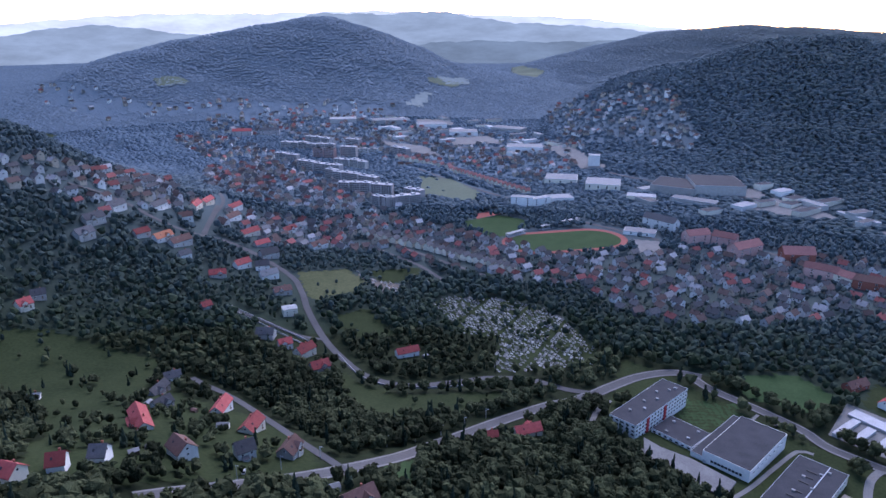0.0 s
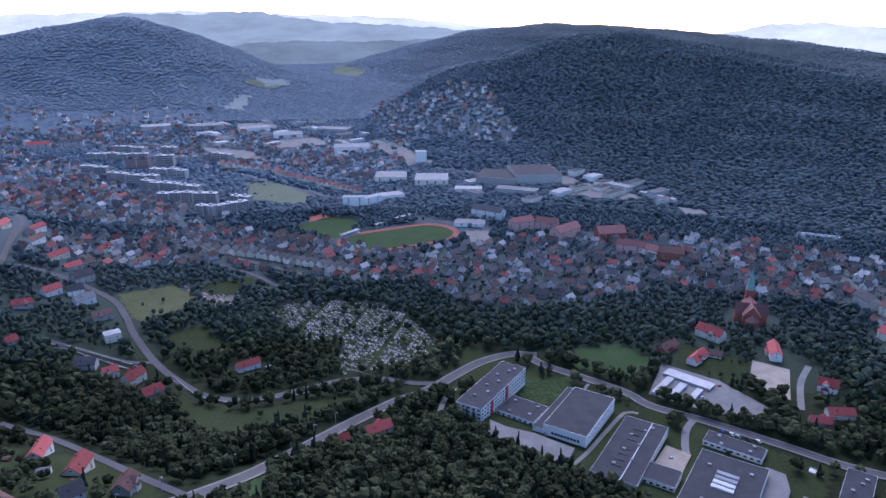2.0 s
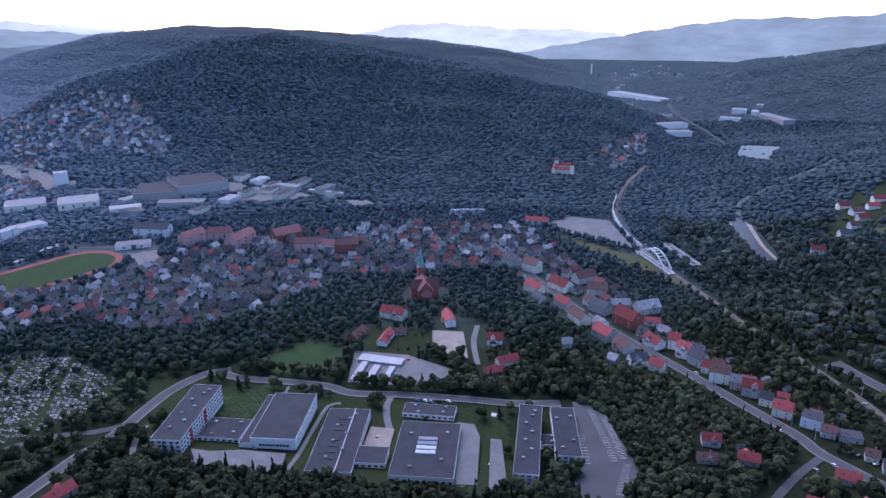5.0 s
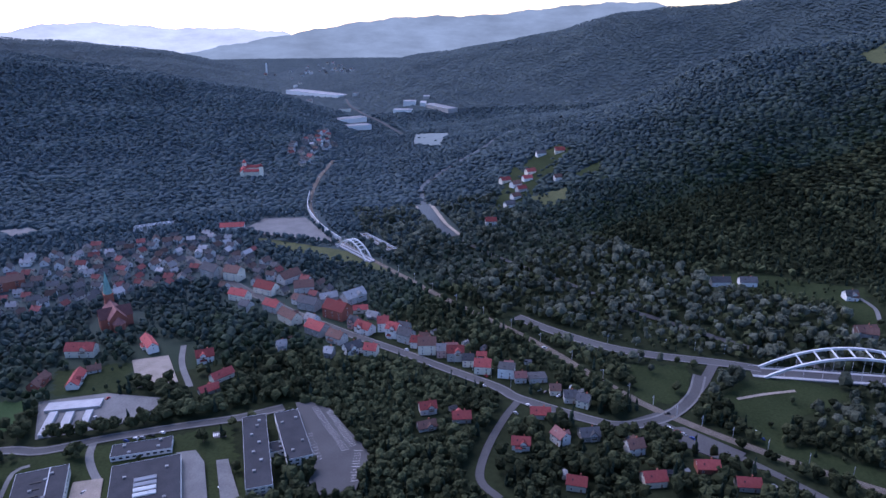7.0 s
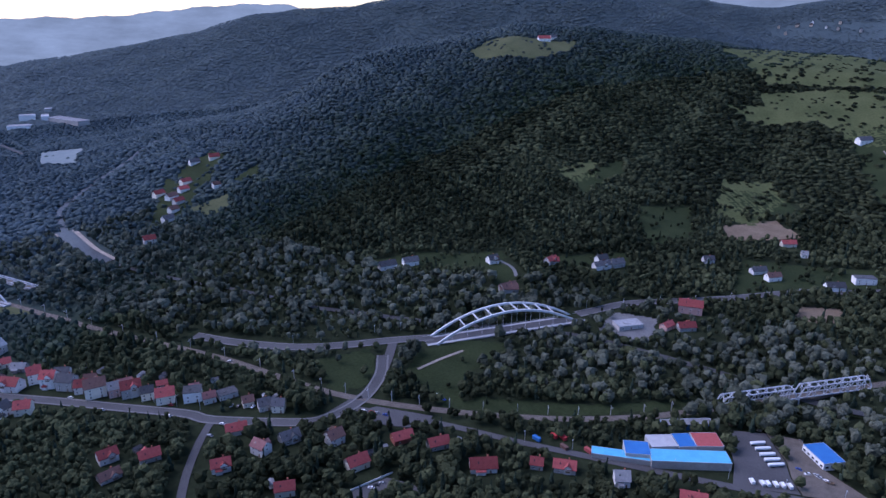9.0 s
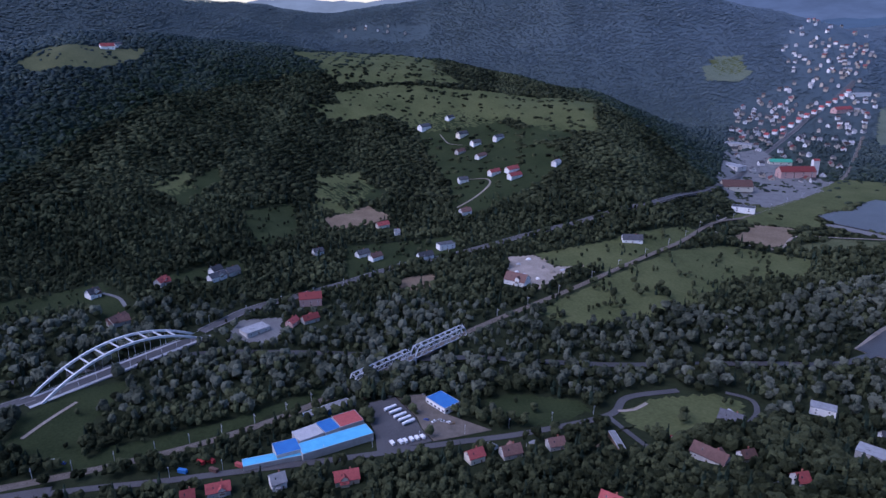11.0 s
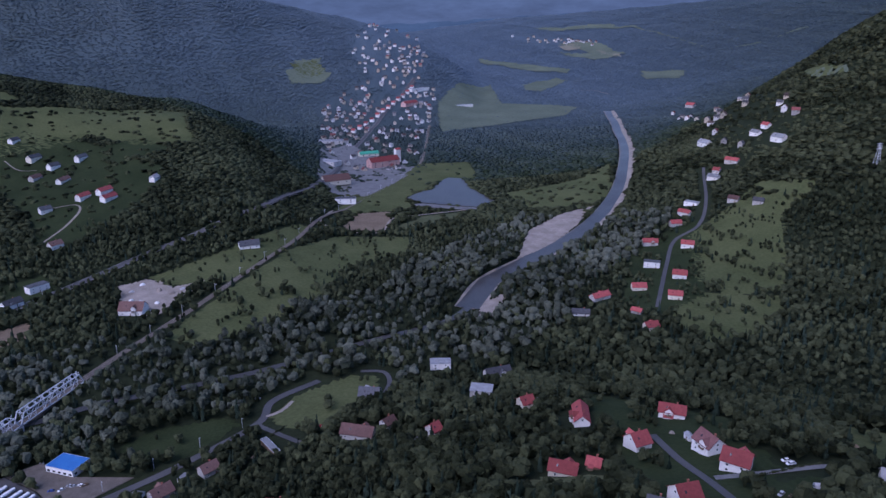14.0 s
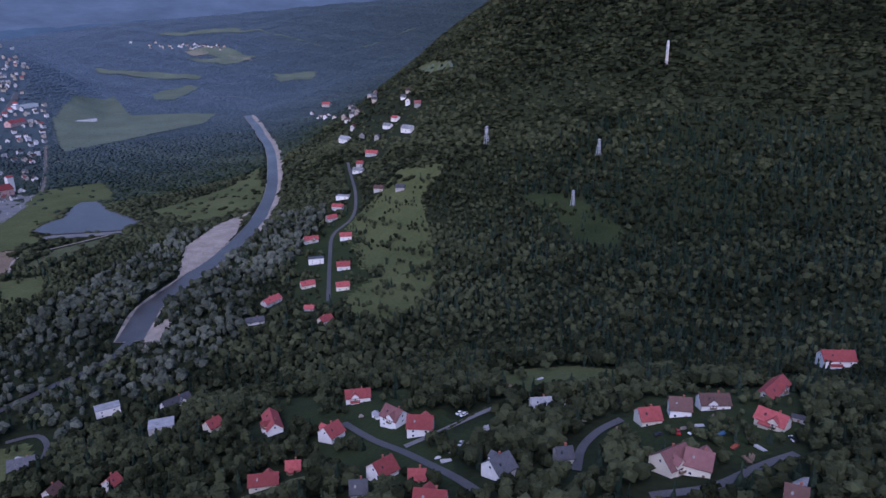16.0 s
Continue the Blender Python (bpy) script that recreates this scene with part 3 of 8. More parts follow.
road("road", 6.0, [(-53.3, 1297.2), (8.3, 1197.1), (88.1, 1087.4), (130.2, 1056.5)], "pale town street past terraced houses")
road("road", 6.0, [(195.3, 938.9), (242.9, 893.0), (279.7, 856.7)], "pale town street beyond the stadium")
road("road", 6.0, [(391.3, 808.1), (412.8, 789.6), (458.5, 736.9), (504.1, 717.7)], "town street past red-roofed tenements")
road("road", 8.0, [(-337.3, 1667.7), (-99.5, 1581.7), (73.6, 1497.1), (214.3, 1534.2)], "wide pale road through the industrial quarter")
road("road", 5.0, [(-124.0, 915.6), (-74.3, 841.9), (-17.8, 784.9), (56.9, 715.6)], "town street between gardens")
road("road", 6.0, [(294.8, 1218.5), (350.2, 1155.0), (438.7, 1067.5), (498.1, 1007.6)], "pale road along the factory yards")
road("road", 4.0, [(105.8, 406.2), (112.5, 396.7), (125.4, 392.5), (136.7, 383.7)], "paved path round the school", mat=PAVING,clear=1.0)
road("road", 4.0, [(125.9, 459.3), (114.0, 444.8), (103.5, 420.0), (105.0, 406.3)], "paved path beside the school", mat=PAVING,clear=1.0)


RAILWAYS = []


def railway(points):
    RAILWAYS.append(points)
    line = smooth(points, 6.0)
    v, f = strip(line, (-3.6, -2.2, 2.2, 3.6), 0.5)
    v[0::4, 2] -= 0.5
    v[3::4, 2] -= 0.5
    ob = tagged(new("railway", mesh("railway", v, f, BALLAST)), "single railway track on brown ballast", "railway", kind="structure")
    for s in (-0.72, 0.72):
        v, f = strip(line, (s - 0.09, s + 0.09), 0.72)
        part("rail", mesh("rail", v, f, RAIL), ob, "rusty steel rail")
    LINES.append((points, 6.5))


railway([(1114.0, 694.6), (976.0, 641.6), (849.1, 574.9), (762.1, 494.1), (696.5, 401.3), (655.6, 335.1), (617.6, 276.4), (578.2, 205.5), (541.4, 139.2), (498.4, 76.4), (474.0, 34.2), (459.6, -1.6), (446.7, -44.4), (435.0, -93.5), (428.2, -137.7), (427.1, -187.2), (433.6, -242.0), (455.1, -379.3), (460.5, -470.0), (462.6, -569.8), (474.0, -726.1), (508.9, -890.0), (512.9, -1096.9), (535.4, -1331.1), (688.5, -1784.9)])
area("meadow", "green pasture on the slope", GRASS, [(-348.8, 492.3), (-318.8, 507.9), (-269.6, 496.5), (-217.1, 485.0), (-205.6, 426.8), (-180.4, 323.9), (-198.0, 298.1), (-251.3, 378.7), (-297.0, 405.4)], few=0.14)
area("meadow", "pale mown meadow above the cemetery", MEADOW, [(-156.9, 699.3), (-108.1, 726.6), (-79.1, 687.8), (-102.4, 633.0), (-131.8, 636.5)], few=0.05)
area("meadow", "bright green field beside the cemetery", GRASS, [(-85.3, 724.6), (-27.0, 745.2), (-22.1, 708.0), (-61.2, 689.2)], few=0.05)
area("meadow", "rough grass clearing in the wood", GRASS, [(-103.0, 600.1), (-73.7, 624.1), (-42.6, 568.5), (-69.0, 554.5), (-94.0, 573.6)], few=0.05)
area("meadow", "rough dark meadow inside the road bend", GRASS, [(-85.1, 496.2), (-61.2, 464.7), (-26.3, 447.9), (72.3, 472.4), (14.3, 418.9), (-33.3, 379.2), (-67.1, 416.8)], few=0.05)
area("meadow", "pale field in the town", DUSKGRASS, [(-42.9, 1225.4), (15.6, 1199.6), (62.3, 1102.7), (44.5, 1045.4), (-35.7, 1089.2)], few=0.05)
area("meadow", "green lawn behind the school", LAWN, [(241.9, 503.1), (285.5, 503.7), (304.0, 464.1), (274.3, 443.6), (230.7, 466.9)])
area("school_lawn", "green lawn between school wings", LAWN, [(183.5, 465.5), (221.1, 456.6), (213.8, 438.0), (184.5, 420.2), (169.7, 434.6)])
area("meadow", "grass strip in the road fork", LAWN, [(-31.5, 303.0), (-13.0, 330.2), (-13.9, 298.7), (-17.6, 287.4)])
area("meadow", "sunlit clearing with a farm high on the hill", MEADOW, [(1412.5, -175.2), (1457.9, -236.0), (1414.3, -392.3), (1369.0, -373.2), (1334.2, -283.2), (1373.5, -188.6)], cell=8,few=0.14)
area("meadow", "pale hill meadow", PASTURE, [(1421.5, -682.6), (2112.9, -1551.2), (1278.9, -971.4), (1230.8, -878.1), (1375.9, -714.7)], cell=8,few=0.14)
area("meadow", "long rolling hill meadow", PASTURE, [(1191.3, -596.1), (1191.2, -784.3), (1059.5, -957.2), (919.9, -1106.1), (846.1, -1008.7), (928.6, -908.8), (1095.0, -786.1), (1133.1, -637.4)], cell=8,few=0.14)
area("meadow", "terraced meadow by the hamlet", GRASS, [(906.6, -877.3), (875.0, -935.4), (804.5, -913.9), (833.3, -846.5), (899.3, -847.0)], cell=6,few=0.05)
area("meadow", "green clearing on the wooded slope", GRASS, [(952.8, -492.8), (918.2, -559.8), (840.2, -562.0), (872.3, -475.0)], cell=6,few=0.14)
area("meadow", "green clearing on the wooded slope", GRASS, [(891.6, -349.3), (896.1, -422.0), (803.1, -386.7), (770.7, -323.8), (817.1, -319.5)], cell=6,few=0.14)
area("meadow", "dark clearing on the wooded slope", GRASS, [(975.3, -268.2), (1024.6, -365.0), (990.7, -361.4), (932.6, -279.8)], cell=6,few=0.14)
area("ploughed_field", "brown ploughed field", EARTH, [(832.1, -435.6), (839.0, -512.9), (782.6, -520.4), (781.2, -460.9), (792.2, -423.5)], cell=4)
area("ploughed_field", "bare brown field beside the road", EARTH, [(606.2, -407.0), (593.8, -447.6), (562.1, -426.3), (570.9, -387.8)], cell=3)
area("meadow", "wide rough green meadow by the railway", PASTURE, [(447.7, -465.6), (453.2, -557.8), (464.1, -724.1), (448.2, -816.3), (350.7, -845.7), (333.7, -770.6), (379.8, -692.9), (361.8, -634.4), (372.4, -508.6), (404.6, -461.5)], few=0.18)
area("meadow", "rough green meadow beyond the railway", PASTURE, [(559.3, -573.9), (524.1, -671.4), (509.4, -810.1), (482.3, -819.8), (466.2, -595.2), (524.6, -564.8)], few=0.18)
area("meadow", "dry brown meadow by the pond", EARTH, [(461.6, -840.4), (483.4, -933.8), (438.4, -961.0), (406.9, -894.0), (411.6, -857.1)])
area("meadow", "dry meadow by the pond", MEADOW, [(397.1, -882.5), (378.9, -953.3), (331.2, -992.0), (322.4, -943.4), (377.3, -867.7)], few=0.05)
area("meadow", "green bank of the pond", PASTURE, [(525.7, -937.2), (535.4, -1331.1), (445.4, -1381.7), (374.9, -1235.6), (436.7, -1199.2), (448.4, -1048.5), (406.8, -986.5), (483.4, -933.8)], few=0.05)
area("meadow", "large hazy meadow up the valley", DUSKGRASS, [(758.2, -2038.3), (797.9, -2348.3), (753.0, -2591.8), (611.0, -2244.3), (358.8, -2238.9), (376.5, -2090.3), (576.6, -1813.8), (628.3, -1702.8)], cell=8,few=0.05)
area("meadow", "rough bank between pond and river", PASTURE, [(301.6, -1125.5), (191.1, -1234.0), (146.9, -1347.6), (123.8, -1152.8), (141.6, -1046.8), (234.0, -1037.6)], cell=6,few=0.18)
area("gravel_bar", "pale gravel and sand bar in the river", GRAVEL, [(194.0, -806.2), (207.3, -917.6), (179.3, -1006.5), (139.4, -1056.1), (147.7, -959.3), (166.9, -867.9)], cell=3,lift=1.5)
area("gravel_bar", "stony river bank", GRAVEL, [(185.5, -604.2), (192.3, -650.0), (174.4, -687.2), (170.4, -653.9), (174.1, -603.0)], cell=3,lift=1.5)
area("meadow", "lawn round the new house", PASTURE, [(274.2, -378.9), (273.4, -417.1), (250.1, -459.2), (227.2, -465.9), (204.5, -420.8), (223.1, -369.0), (251.8, -368.7)], few=0.05)
area("meadow", "green field beside the yard", GRASS, [(352.9, -315.5), (346.2, -338.5), (306.6, -371.6), (290.8, -365.3), (297.0, -320.9), (329.9, -298.4)], few=0.05)
area("meadow", "green strip of grass between railway and river wood", GRASS, [(533.5, -23.5), (560.0, -67.4), (550.4, -108.5), (494.1, -62.0), (458.7, -55.3), (445.5, -97.1), (445.2, -153.8), (447.9, -231.1), (433.5, -224.2), (432.4, -167.9), (432.0, -94.4), (450.0, -42.5), (482.2, -27.2)], few=0.06)
area("meadow", "green field by the railway", GRASS, [(445.0, -48.0), (463.9, -67.3), (445.5, -148.3), (432.2, -170.7), (429.6, -134.0), (434.9, -85.3)], few=0.05)
area("meadow", "grass bank below the arch bridge", GRASS, [(500.3, -8.1), (541.7, -28.6), (555.5, -66.3), (528.1, -79.8), (495.3, -56.3), (487.3, -26.6)], few=0.05)
area("meadow", "grass inside the road junction", GRASS, [(530.8, 62.3), (546.3, 15.0), (519.0, 9.1), (485.8, 16.6), (477.5, 42.4)], few=0.05)
area("meadow", "grass by the junction", GRASS, [(531.0, 32.5), (553.4, 14.7), (512.4, 8.4), (494.3, 20.1)], few=0.05)
area("meadow", "green field on the valley slope", MEADOW, [(947.1, 266.2), (986.8, 218.3), (925.0, 207.3), (904.7, 233.7)], cell=5,few=0.14)
area("meadow", "green field on the valley slope", GRASS, [(1038.7, 226.4), (1085.1, 193.4), (1049.0, 181.8), (1013.7, 207.9)], cell=5,few=0.14)
area("meadow", "pale field at the valley mouth", HAZEGRASS, [(1443.6, 678.0), (1442.3, 593.6), (1288.4, 548.8), (1311.7, 623.0)], cell=6,few=0.05)
area("meadow", "grass slope beside the row of houses", PASTURE, [(-18.1, -940.5), (-88.6, -1043.4), (-159.0, -1003.6), (-111.9, -940.3), (-107.4, -831.1), (-104.6, -751.4), (-45.5, -730.3), (-14.8, -771.3), (-2.2, -909.1)], few=0.3)
area("meadow", "dark grass slope below the wood", PASTURE, [(4.7, -687.8), (-26.8, -733.5), (-102.6, -735.5), (-79.8, -643.1), (-33.2, -609.1), (-1.1, -640.8)], few=0.34)
area("meadow", "clearing in the hillside wood", GRASS, [(-218.0, -865.1), (-279.1, -834.4), (-322.1, -728.2), (-288.8, -685.8), (-264.5, -737.1), (-259.4, -785.5)], cell=5,few=0.34)
area("meadow", "rough meadow below the wood", PASTURE, [(-99.3, -437.4), (-159.2, -439.2), (-190.0, -409.6), (-159.1, -361.4), (-91.0, -353.4)], few=0.05)
area("meadow", "garden lawn", GRASS, [(61.0, -448.6), (22.7, -422.9), (18.2, -363.7), (37.0, -366.0)], few=0.05)
area("meadow", "dry lawn at the hill foot", MEADOW, [(72.6, -289.8), (39.9, -300.2), (22.9, -303.2), (22.3, -273.5), (41.2, -266.0), (70.6, -280.7)], few=0.14)
area("meadow", "grass beside the lane", GRASS, [(-24.4, -286.8), (-71.1, -319.1), (-73.4, -302.4), (-40.1, -264.1)], few=0.05)
area("school_grounds", "mown lawns round the school buildings", GRASS, [(152.2, 528.1), (179.8, 502.9), (201.6, 472.7), (243.9, 410.5), (285.3, 366.7), (326.1, 314.4), (335.9, 307.5), (273.3, 242.2), (243.0, 238.0), (110.8, 420.4)], few=0.04)
area("garden", "grassy grounds round the parish houses", GRASS, [(345.2, 489.7), (363.1, 464.9), (378.0, 444.3), (343.7, 410.0), (332.0, 421.1), (314.9, 458.1)], few=0.3)
area("meadow", "pale fields on the far plateau", DUSKGRASS, [(790.1, -3673.6), (473.8, -3733.8), (407.2, -3630.0), (752.9, -3633.9)], cell=20)
area("meadow", "pale field up the valley", DUSKGRASS, [(606.6, -3189.0), (446.7, -3145.6), (336.4, -3091.2), (448.9, -3038.9)], cell=12)
area("garden", "grassy gardens of the hill hamlet", GRASS, [(1068.5, -749.7), (1059.5, -850.8), (913.3, -871.0), (769.3, -848.6), (744.0, -807.1), (727.5, -727.5), (706.4, -600.9), (740.2, -589.3), (830.2, -656.5), (979.6, -719.7)], cell=6,few=0.22)
area("garden", "gardens beside the bypass", GRASS, [(730.3, -415.2), (676.5, -541.3), (630.9, -515.1), (639.7, -394.3), (637.7, -356.4)], cell=5,few=0.25)
area("garden", "gardens on the opposite slope", GRASS, [(887.3, 301.2), (1085.6, 335.8), (1203.6, 285.6), (1143.0, 251.7), (1018.9, 265.1), (947.0, 261.9), (888.0, 272.8)], cell=5,few=0.25)
area("garden", "gardens at the hill foot", GRASS, [(748.4, 12.0), (769.9, -45.1), (764.0, -138.1), (674.6, -144.7), (658.2, -118.1), (724.6, -109.2), (715.5, 4.8)], cell=5,few=0.35)
area("garden", "gardens at the hill foot", GRASS, [(748.2, -183.3), (756.5, -284.1), (715.0, -276.8), (712.7, -237.9), (727.3, -185.1)], cell=5,few=0.35)
area("meadow", "grass bank between river and old town", MEADOW, [(683.0, 567.2), (699.6, 544.4), (696.5, 401.3), (652.5, 333.5), (657.5, 379.6), (670.3, 481.1)], few=0.06)
area("garden", "gardens of the row of houses", GRASS, [(64.3, -845.5), (23.0, -930.1), (-14.6, -963.5), (-26.7, -726.3), (11.6, -668.4), (52.7, -669.4), (58.7, -769.1)], few=0.4)
area("garden", "gardens of the hillside houses", GRASS, [(16.8, -423.7), (-34.9, -403.0), (-52.6, -328.9), (-37.8, -238.2), (-14.5, -238.5), (20.6, -313.6), (21.9, -356.4)], few=0.4)
area("garden", "farmyards and gardens", GRASS, [(-135.6, -297.1), (-176.8, -330.0), (-209.6, -310.9), (-280.4, -359.2), (-200.5, -248.0), (-157.3, -219.7), (-117.7, -227.4), (-125.4, -267.0)], few=0.35)
area("garden", "gardens below the lane", GRASS, [(-196.0, 277.9), (-199.7, 367.5), (-190.7, 428.6), (-126.1, 372.6), (-66.6, 313.7), (-60.7, 282.1), (-117.9, 252.1), (-163.8, 229.8)], few=0.7)
area("meadow", "small pale field above the river", STUBBLE, [(643.2, -3302.7), (562.4, -3319.2), (524.9, -3245.3), (588.8, -3209.7)], cell=10)
area("meadow", "small pale field above the river", STUBBLE, [(455.5, -3221.6), (338.1, -3130.2), (335.4, -3085.2), (408.7, -3117.1)], cell=10)
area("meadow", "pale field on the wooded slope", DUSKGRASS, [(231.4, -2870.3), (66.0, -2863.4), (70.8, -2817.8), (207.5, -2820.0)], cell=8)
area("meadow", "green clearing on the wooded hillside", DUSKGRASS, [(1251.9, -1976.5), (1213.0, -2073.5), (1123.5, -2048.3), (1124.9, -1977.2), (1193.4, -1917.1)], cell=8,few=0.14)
area("meadow", "hill pasture above the town", HAZEGRASS, [(-27.3, 2367.1), (77.8, 2437.9), (85.0, 2362.4), (9.9, 2326.4)], cell=12,few=0.2)
area("meadow", "hill pasture at the forest edge", HAZEGRASS, [(-861.6, 2136.9), (-789.6, 2149.4), (-759.5, 2106.5), (-834.2, 2082.7)], cell=12,few=0.2)
area("meadow", "grassy slope above the town", HAZEGRASS, [(-113.1, 2032.9), (-68.4, 2170.9), (-34.1, 2189.3), (-64.1, 2022.9)], cell=12,few=0.2)
area("meadow", "hill pasture on the hillside", GRASS, [(-502.7, 781.7), (-994.4, 1694.1), (-893.7, 1619.1), (-888.0, 1583.1), (-490.3, 760.1)], cell=10,few=0.1)
area("football_pitch", "worn green training pitch beside the stadium", LAWN, [(21.7, 936.6), (82.5, 971.6), (124.3, 943.1), (91.5, 876.7), (65.7, 864.3)], clear=True)
area("running_track", "small red athletics patch", TARTAN, [(45.8, 975.3), (82.7, 1002.6), (83.9, 977.5), (47.7, 951.4)], clear=True)
area("yard", "pale industrial yard", PAVING, [(-77.4, 1863.8), (18.7, 1872.3), (31.6, 1789.2), (-53.5, 1775.9)], cell=6)
area("yard", "pale industrial yard", PAVING, [(1.7, 1624.7), (108.5, 1649.7), (133.4, 1550.4), (25.7, 1531.4)], cell=6)
area("yard", "pale industrial yard", PAVING, [(-149.6, 1584.7), (-35.6, 1511.3), (0.0, 1397.7), (-93.5, 1466.6)], cell=6)
area("yard", "pale factory yard with parked lorries", PAVING, [(434.0, 1107.0), (499.0, 1074.1), (501.5, 1035.7), (436.8, 1037.8)], cell=5)
area("yard", "pale yard along the railway", PAVING, [(561.2, 897.0), (601.9, 859.6), (605.9, 827.8), (569.3, 833.7)], cell=5)
area("meadow", "rolling hill meadow with bushes", PASTURE, [(1231.5, -683.6), (1210.2, -816.2), (1112.4, -930.1), (992.8, -1020.7), (876.9, -1039.1), (793.9, -959.7), (874.9, -903.0), (947.3, -887.7), (993.8, -791.9), (1025.6, -738.9), (1115.2, -725.3), (1177.3, -664.2)], cell=7,few=0.22)
area("meadow", "rolling hill meadow with bushes", PASTURE, [(1337.7, -705.7), (2273.0, -1386.4), (1282.1, -956.5), (1148.2, -944.4), (1214.4, -819.2), (1259.9, -713.3)], cell=8,few=0.3)
area("meadow", "green clearing on the wooded slope", PASTURE, [(979.7, -506.4), (960.2, -577.9), (889.3, -554.2), (827.3, -477.0), (867.6, -445.5)], cell=6,few=0.3)
area("meadow", "green clearing on the wooded slope", PASTURE, [(995.7, -254.1), (1030.4, -321.4), (981.1, -319.0), (962.5, -265.5)], cell=6,few=0.35)
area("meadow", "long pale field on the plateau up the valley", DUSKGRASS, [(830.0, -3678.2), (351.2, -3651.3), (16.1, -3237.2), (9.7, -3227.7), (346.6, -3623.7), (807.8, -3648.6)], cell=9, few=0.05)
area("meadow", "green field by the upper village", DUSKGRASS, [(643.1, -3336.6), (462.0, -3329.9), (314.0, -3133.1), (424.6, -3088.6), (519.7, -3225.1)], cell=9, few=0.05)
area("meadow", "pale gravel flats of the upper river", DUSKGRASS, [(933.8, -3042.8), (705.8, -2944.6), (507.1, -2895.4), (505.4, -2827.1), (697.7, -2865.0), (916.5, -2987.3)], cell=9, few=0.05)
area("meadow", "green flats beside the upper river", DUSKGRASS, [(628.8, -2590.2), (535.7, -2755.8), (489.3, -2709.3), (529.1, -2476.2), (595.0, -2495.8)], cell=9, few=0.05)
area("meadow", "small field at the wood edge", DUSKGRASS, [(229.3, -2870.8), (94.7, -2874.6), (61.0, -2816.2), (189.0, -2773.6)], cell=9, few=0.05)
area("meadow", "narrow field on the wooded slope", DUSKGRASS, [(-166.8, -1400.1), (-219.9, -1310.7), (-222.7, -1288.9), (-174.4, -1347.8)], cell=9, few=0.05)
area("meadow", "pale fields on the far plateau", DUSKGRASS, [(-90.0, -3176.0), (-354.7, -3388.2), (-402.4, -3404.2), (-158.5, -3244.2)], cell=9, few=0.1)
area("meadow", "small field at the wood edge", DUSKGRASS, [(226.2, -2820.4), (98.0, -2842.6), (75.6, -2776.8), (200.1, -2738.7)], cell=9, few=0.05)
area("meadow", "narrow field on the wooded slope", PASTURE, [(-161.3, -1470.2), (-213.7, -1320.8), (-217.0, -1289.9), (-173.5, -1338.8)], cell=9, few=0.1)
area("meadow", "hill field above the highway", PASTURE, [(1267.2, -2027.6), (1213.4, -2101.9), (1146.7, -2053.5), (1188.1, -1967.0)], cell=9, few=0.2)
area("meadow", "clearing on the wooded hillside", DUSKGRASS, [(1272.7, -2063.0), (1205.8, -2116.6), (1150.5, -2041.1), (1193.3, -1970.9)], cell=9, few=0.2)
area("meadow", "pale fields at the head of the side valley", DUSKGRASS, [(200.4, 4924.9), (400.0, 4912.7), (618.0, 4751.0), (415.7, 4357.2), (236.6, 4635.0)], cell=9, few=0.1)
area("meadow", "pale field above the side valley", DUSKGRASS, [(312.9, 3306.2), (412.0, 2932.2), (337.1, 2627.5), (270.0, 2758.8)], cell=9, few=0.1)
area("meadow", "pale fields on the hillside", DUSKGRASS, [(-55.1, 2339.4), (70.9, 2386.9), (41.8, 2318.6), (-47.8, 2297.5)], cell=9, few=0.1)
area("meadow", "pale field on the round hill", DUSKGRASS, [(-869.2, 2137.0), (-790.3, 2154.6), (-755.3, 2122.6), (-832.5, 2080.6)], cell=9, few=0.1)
area("yard", "paved yards and car parks in the upper village", PAVING, [(796.6, -1372.6), (780.0, -1491.3), (593.0, -1305.6), (534.4, -1301.5), (518.4, -1164.8), (525.8, -1038.5), (567.5, -1016.3), (627.3, -1065.0)], 4.0, 0.5, few=0.5)
flat("car_park", "pale gravel car park by the river", PAVING, [(716.8, 591.8), (770.6, 596.7), (794.9, 547.1), (715.9, 451.2), (707.3, 550.1)])

for stretch, bank, half in ((RIVER[:6], 6, 4.5), (RIVER[5:8], 13, 11), (RIVER[7:10], 5.5, 3.2), (RIVER[9:24], 6.5, 4.0), (RIVER[23:], 15.5, 14)):
    line = smooth(stretch, 10.0)
    v, f = strip(line, (-bank, -bank / 2, 0, bank / 2, bank), 0.9, level=False)
    tagged(new("river_bank", mesh("river_bank", v, f, GRAVEL if bank > 8 else GRASS)), "pale stony river bed and shingle banks" if bank > 8 else "grassy river bank under trees", "river bank", kind="structure")
    v, f = strip(line, (-half, 0, half), 0.0)
    v[:, 2] = np.repeat(land(line[:, 0], line[:, 1]) + 2.2, 3)
    tagged(new("water", mesh("water", v, f, WATER)), "smooth dark grey river water", "river", kind="structure")
    LINES.append((stretch, bank + 2 if bank > 8 else half - 0.7))

# ---- buildings ----
CONC = surface("pale_concrete", (0.26, 0.26, 0.27), (0.38, 0.38, 0.39), 0.15, 0.85, 0.15, 9)
PANEL = surface("pale_panel_wall", (0.26, 0.24, 0.235), (0.38, 0.35, 0.34), 0.2, 0.85, 0.1, 6, vary=0.12)
ROSE = surface("faded_red_roof", (0.13, 0.062, 0.06), (0.21, 0.1, 0.095), 0.5, 0.75, 0.4, 8, vary=0.3)
ORANGE = surface("orange_roof", (0.25, 0.09, 0.05), (0.33, 0.13, 0.07), 0.5, 0.7, 0.3, 8)
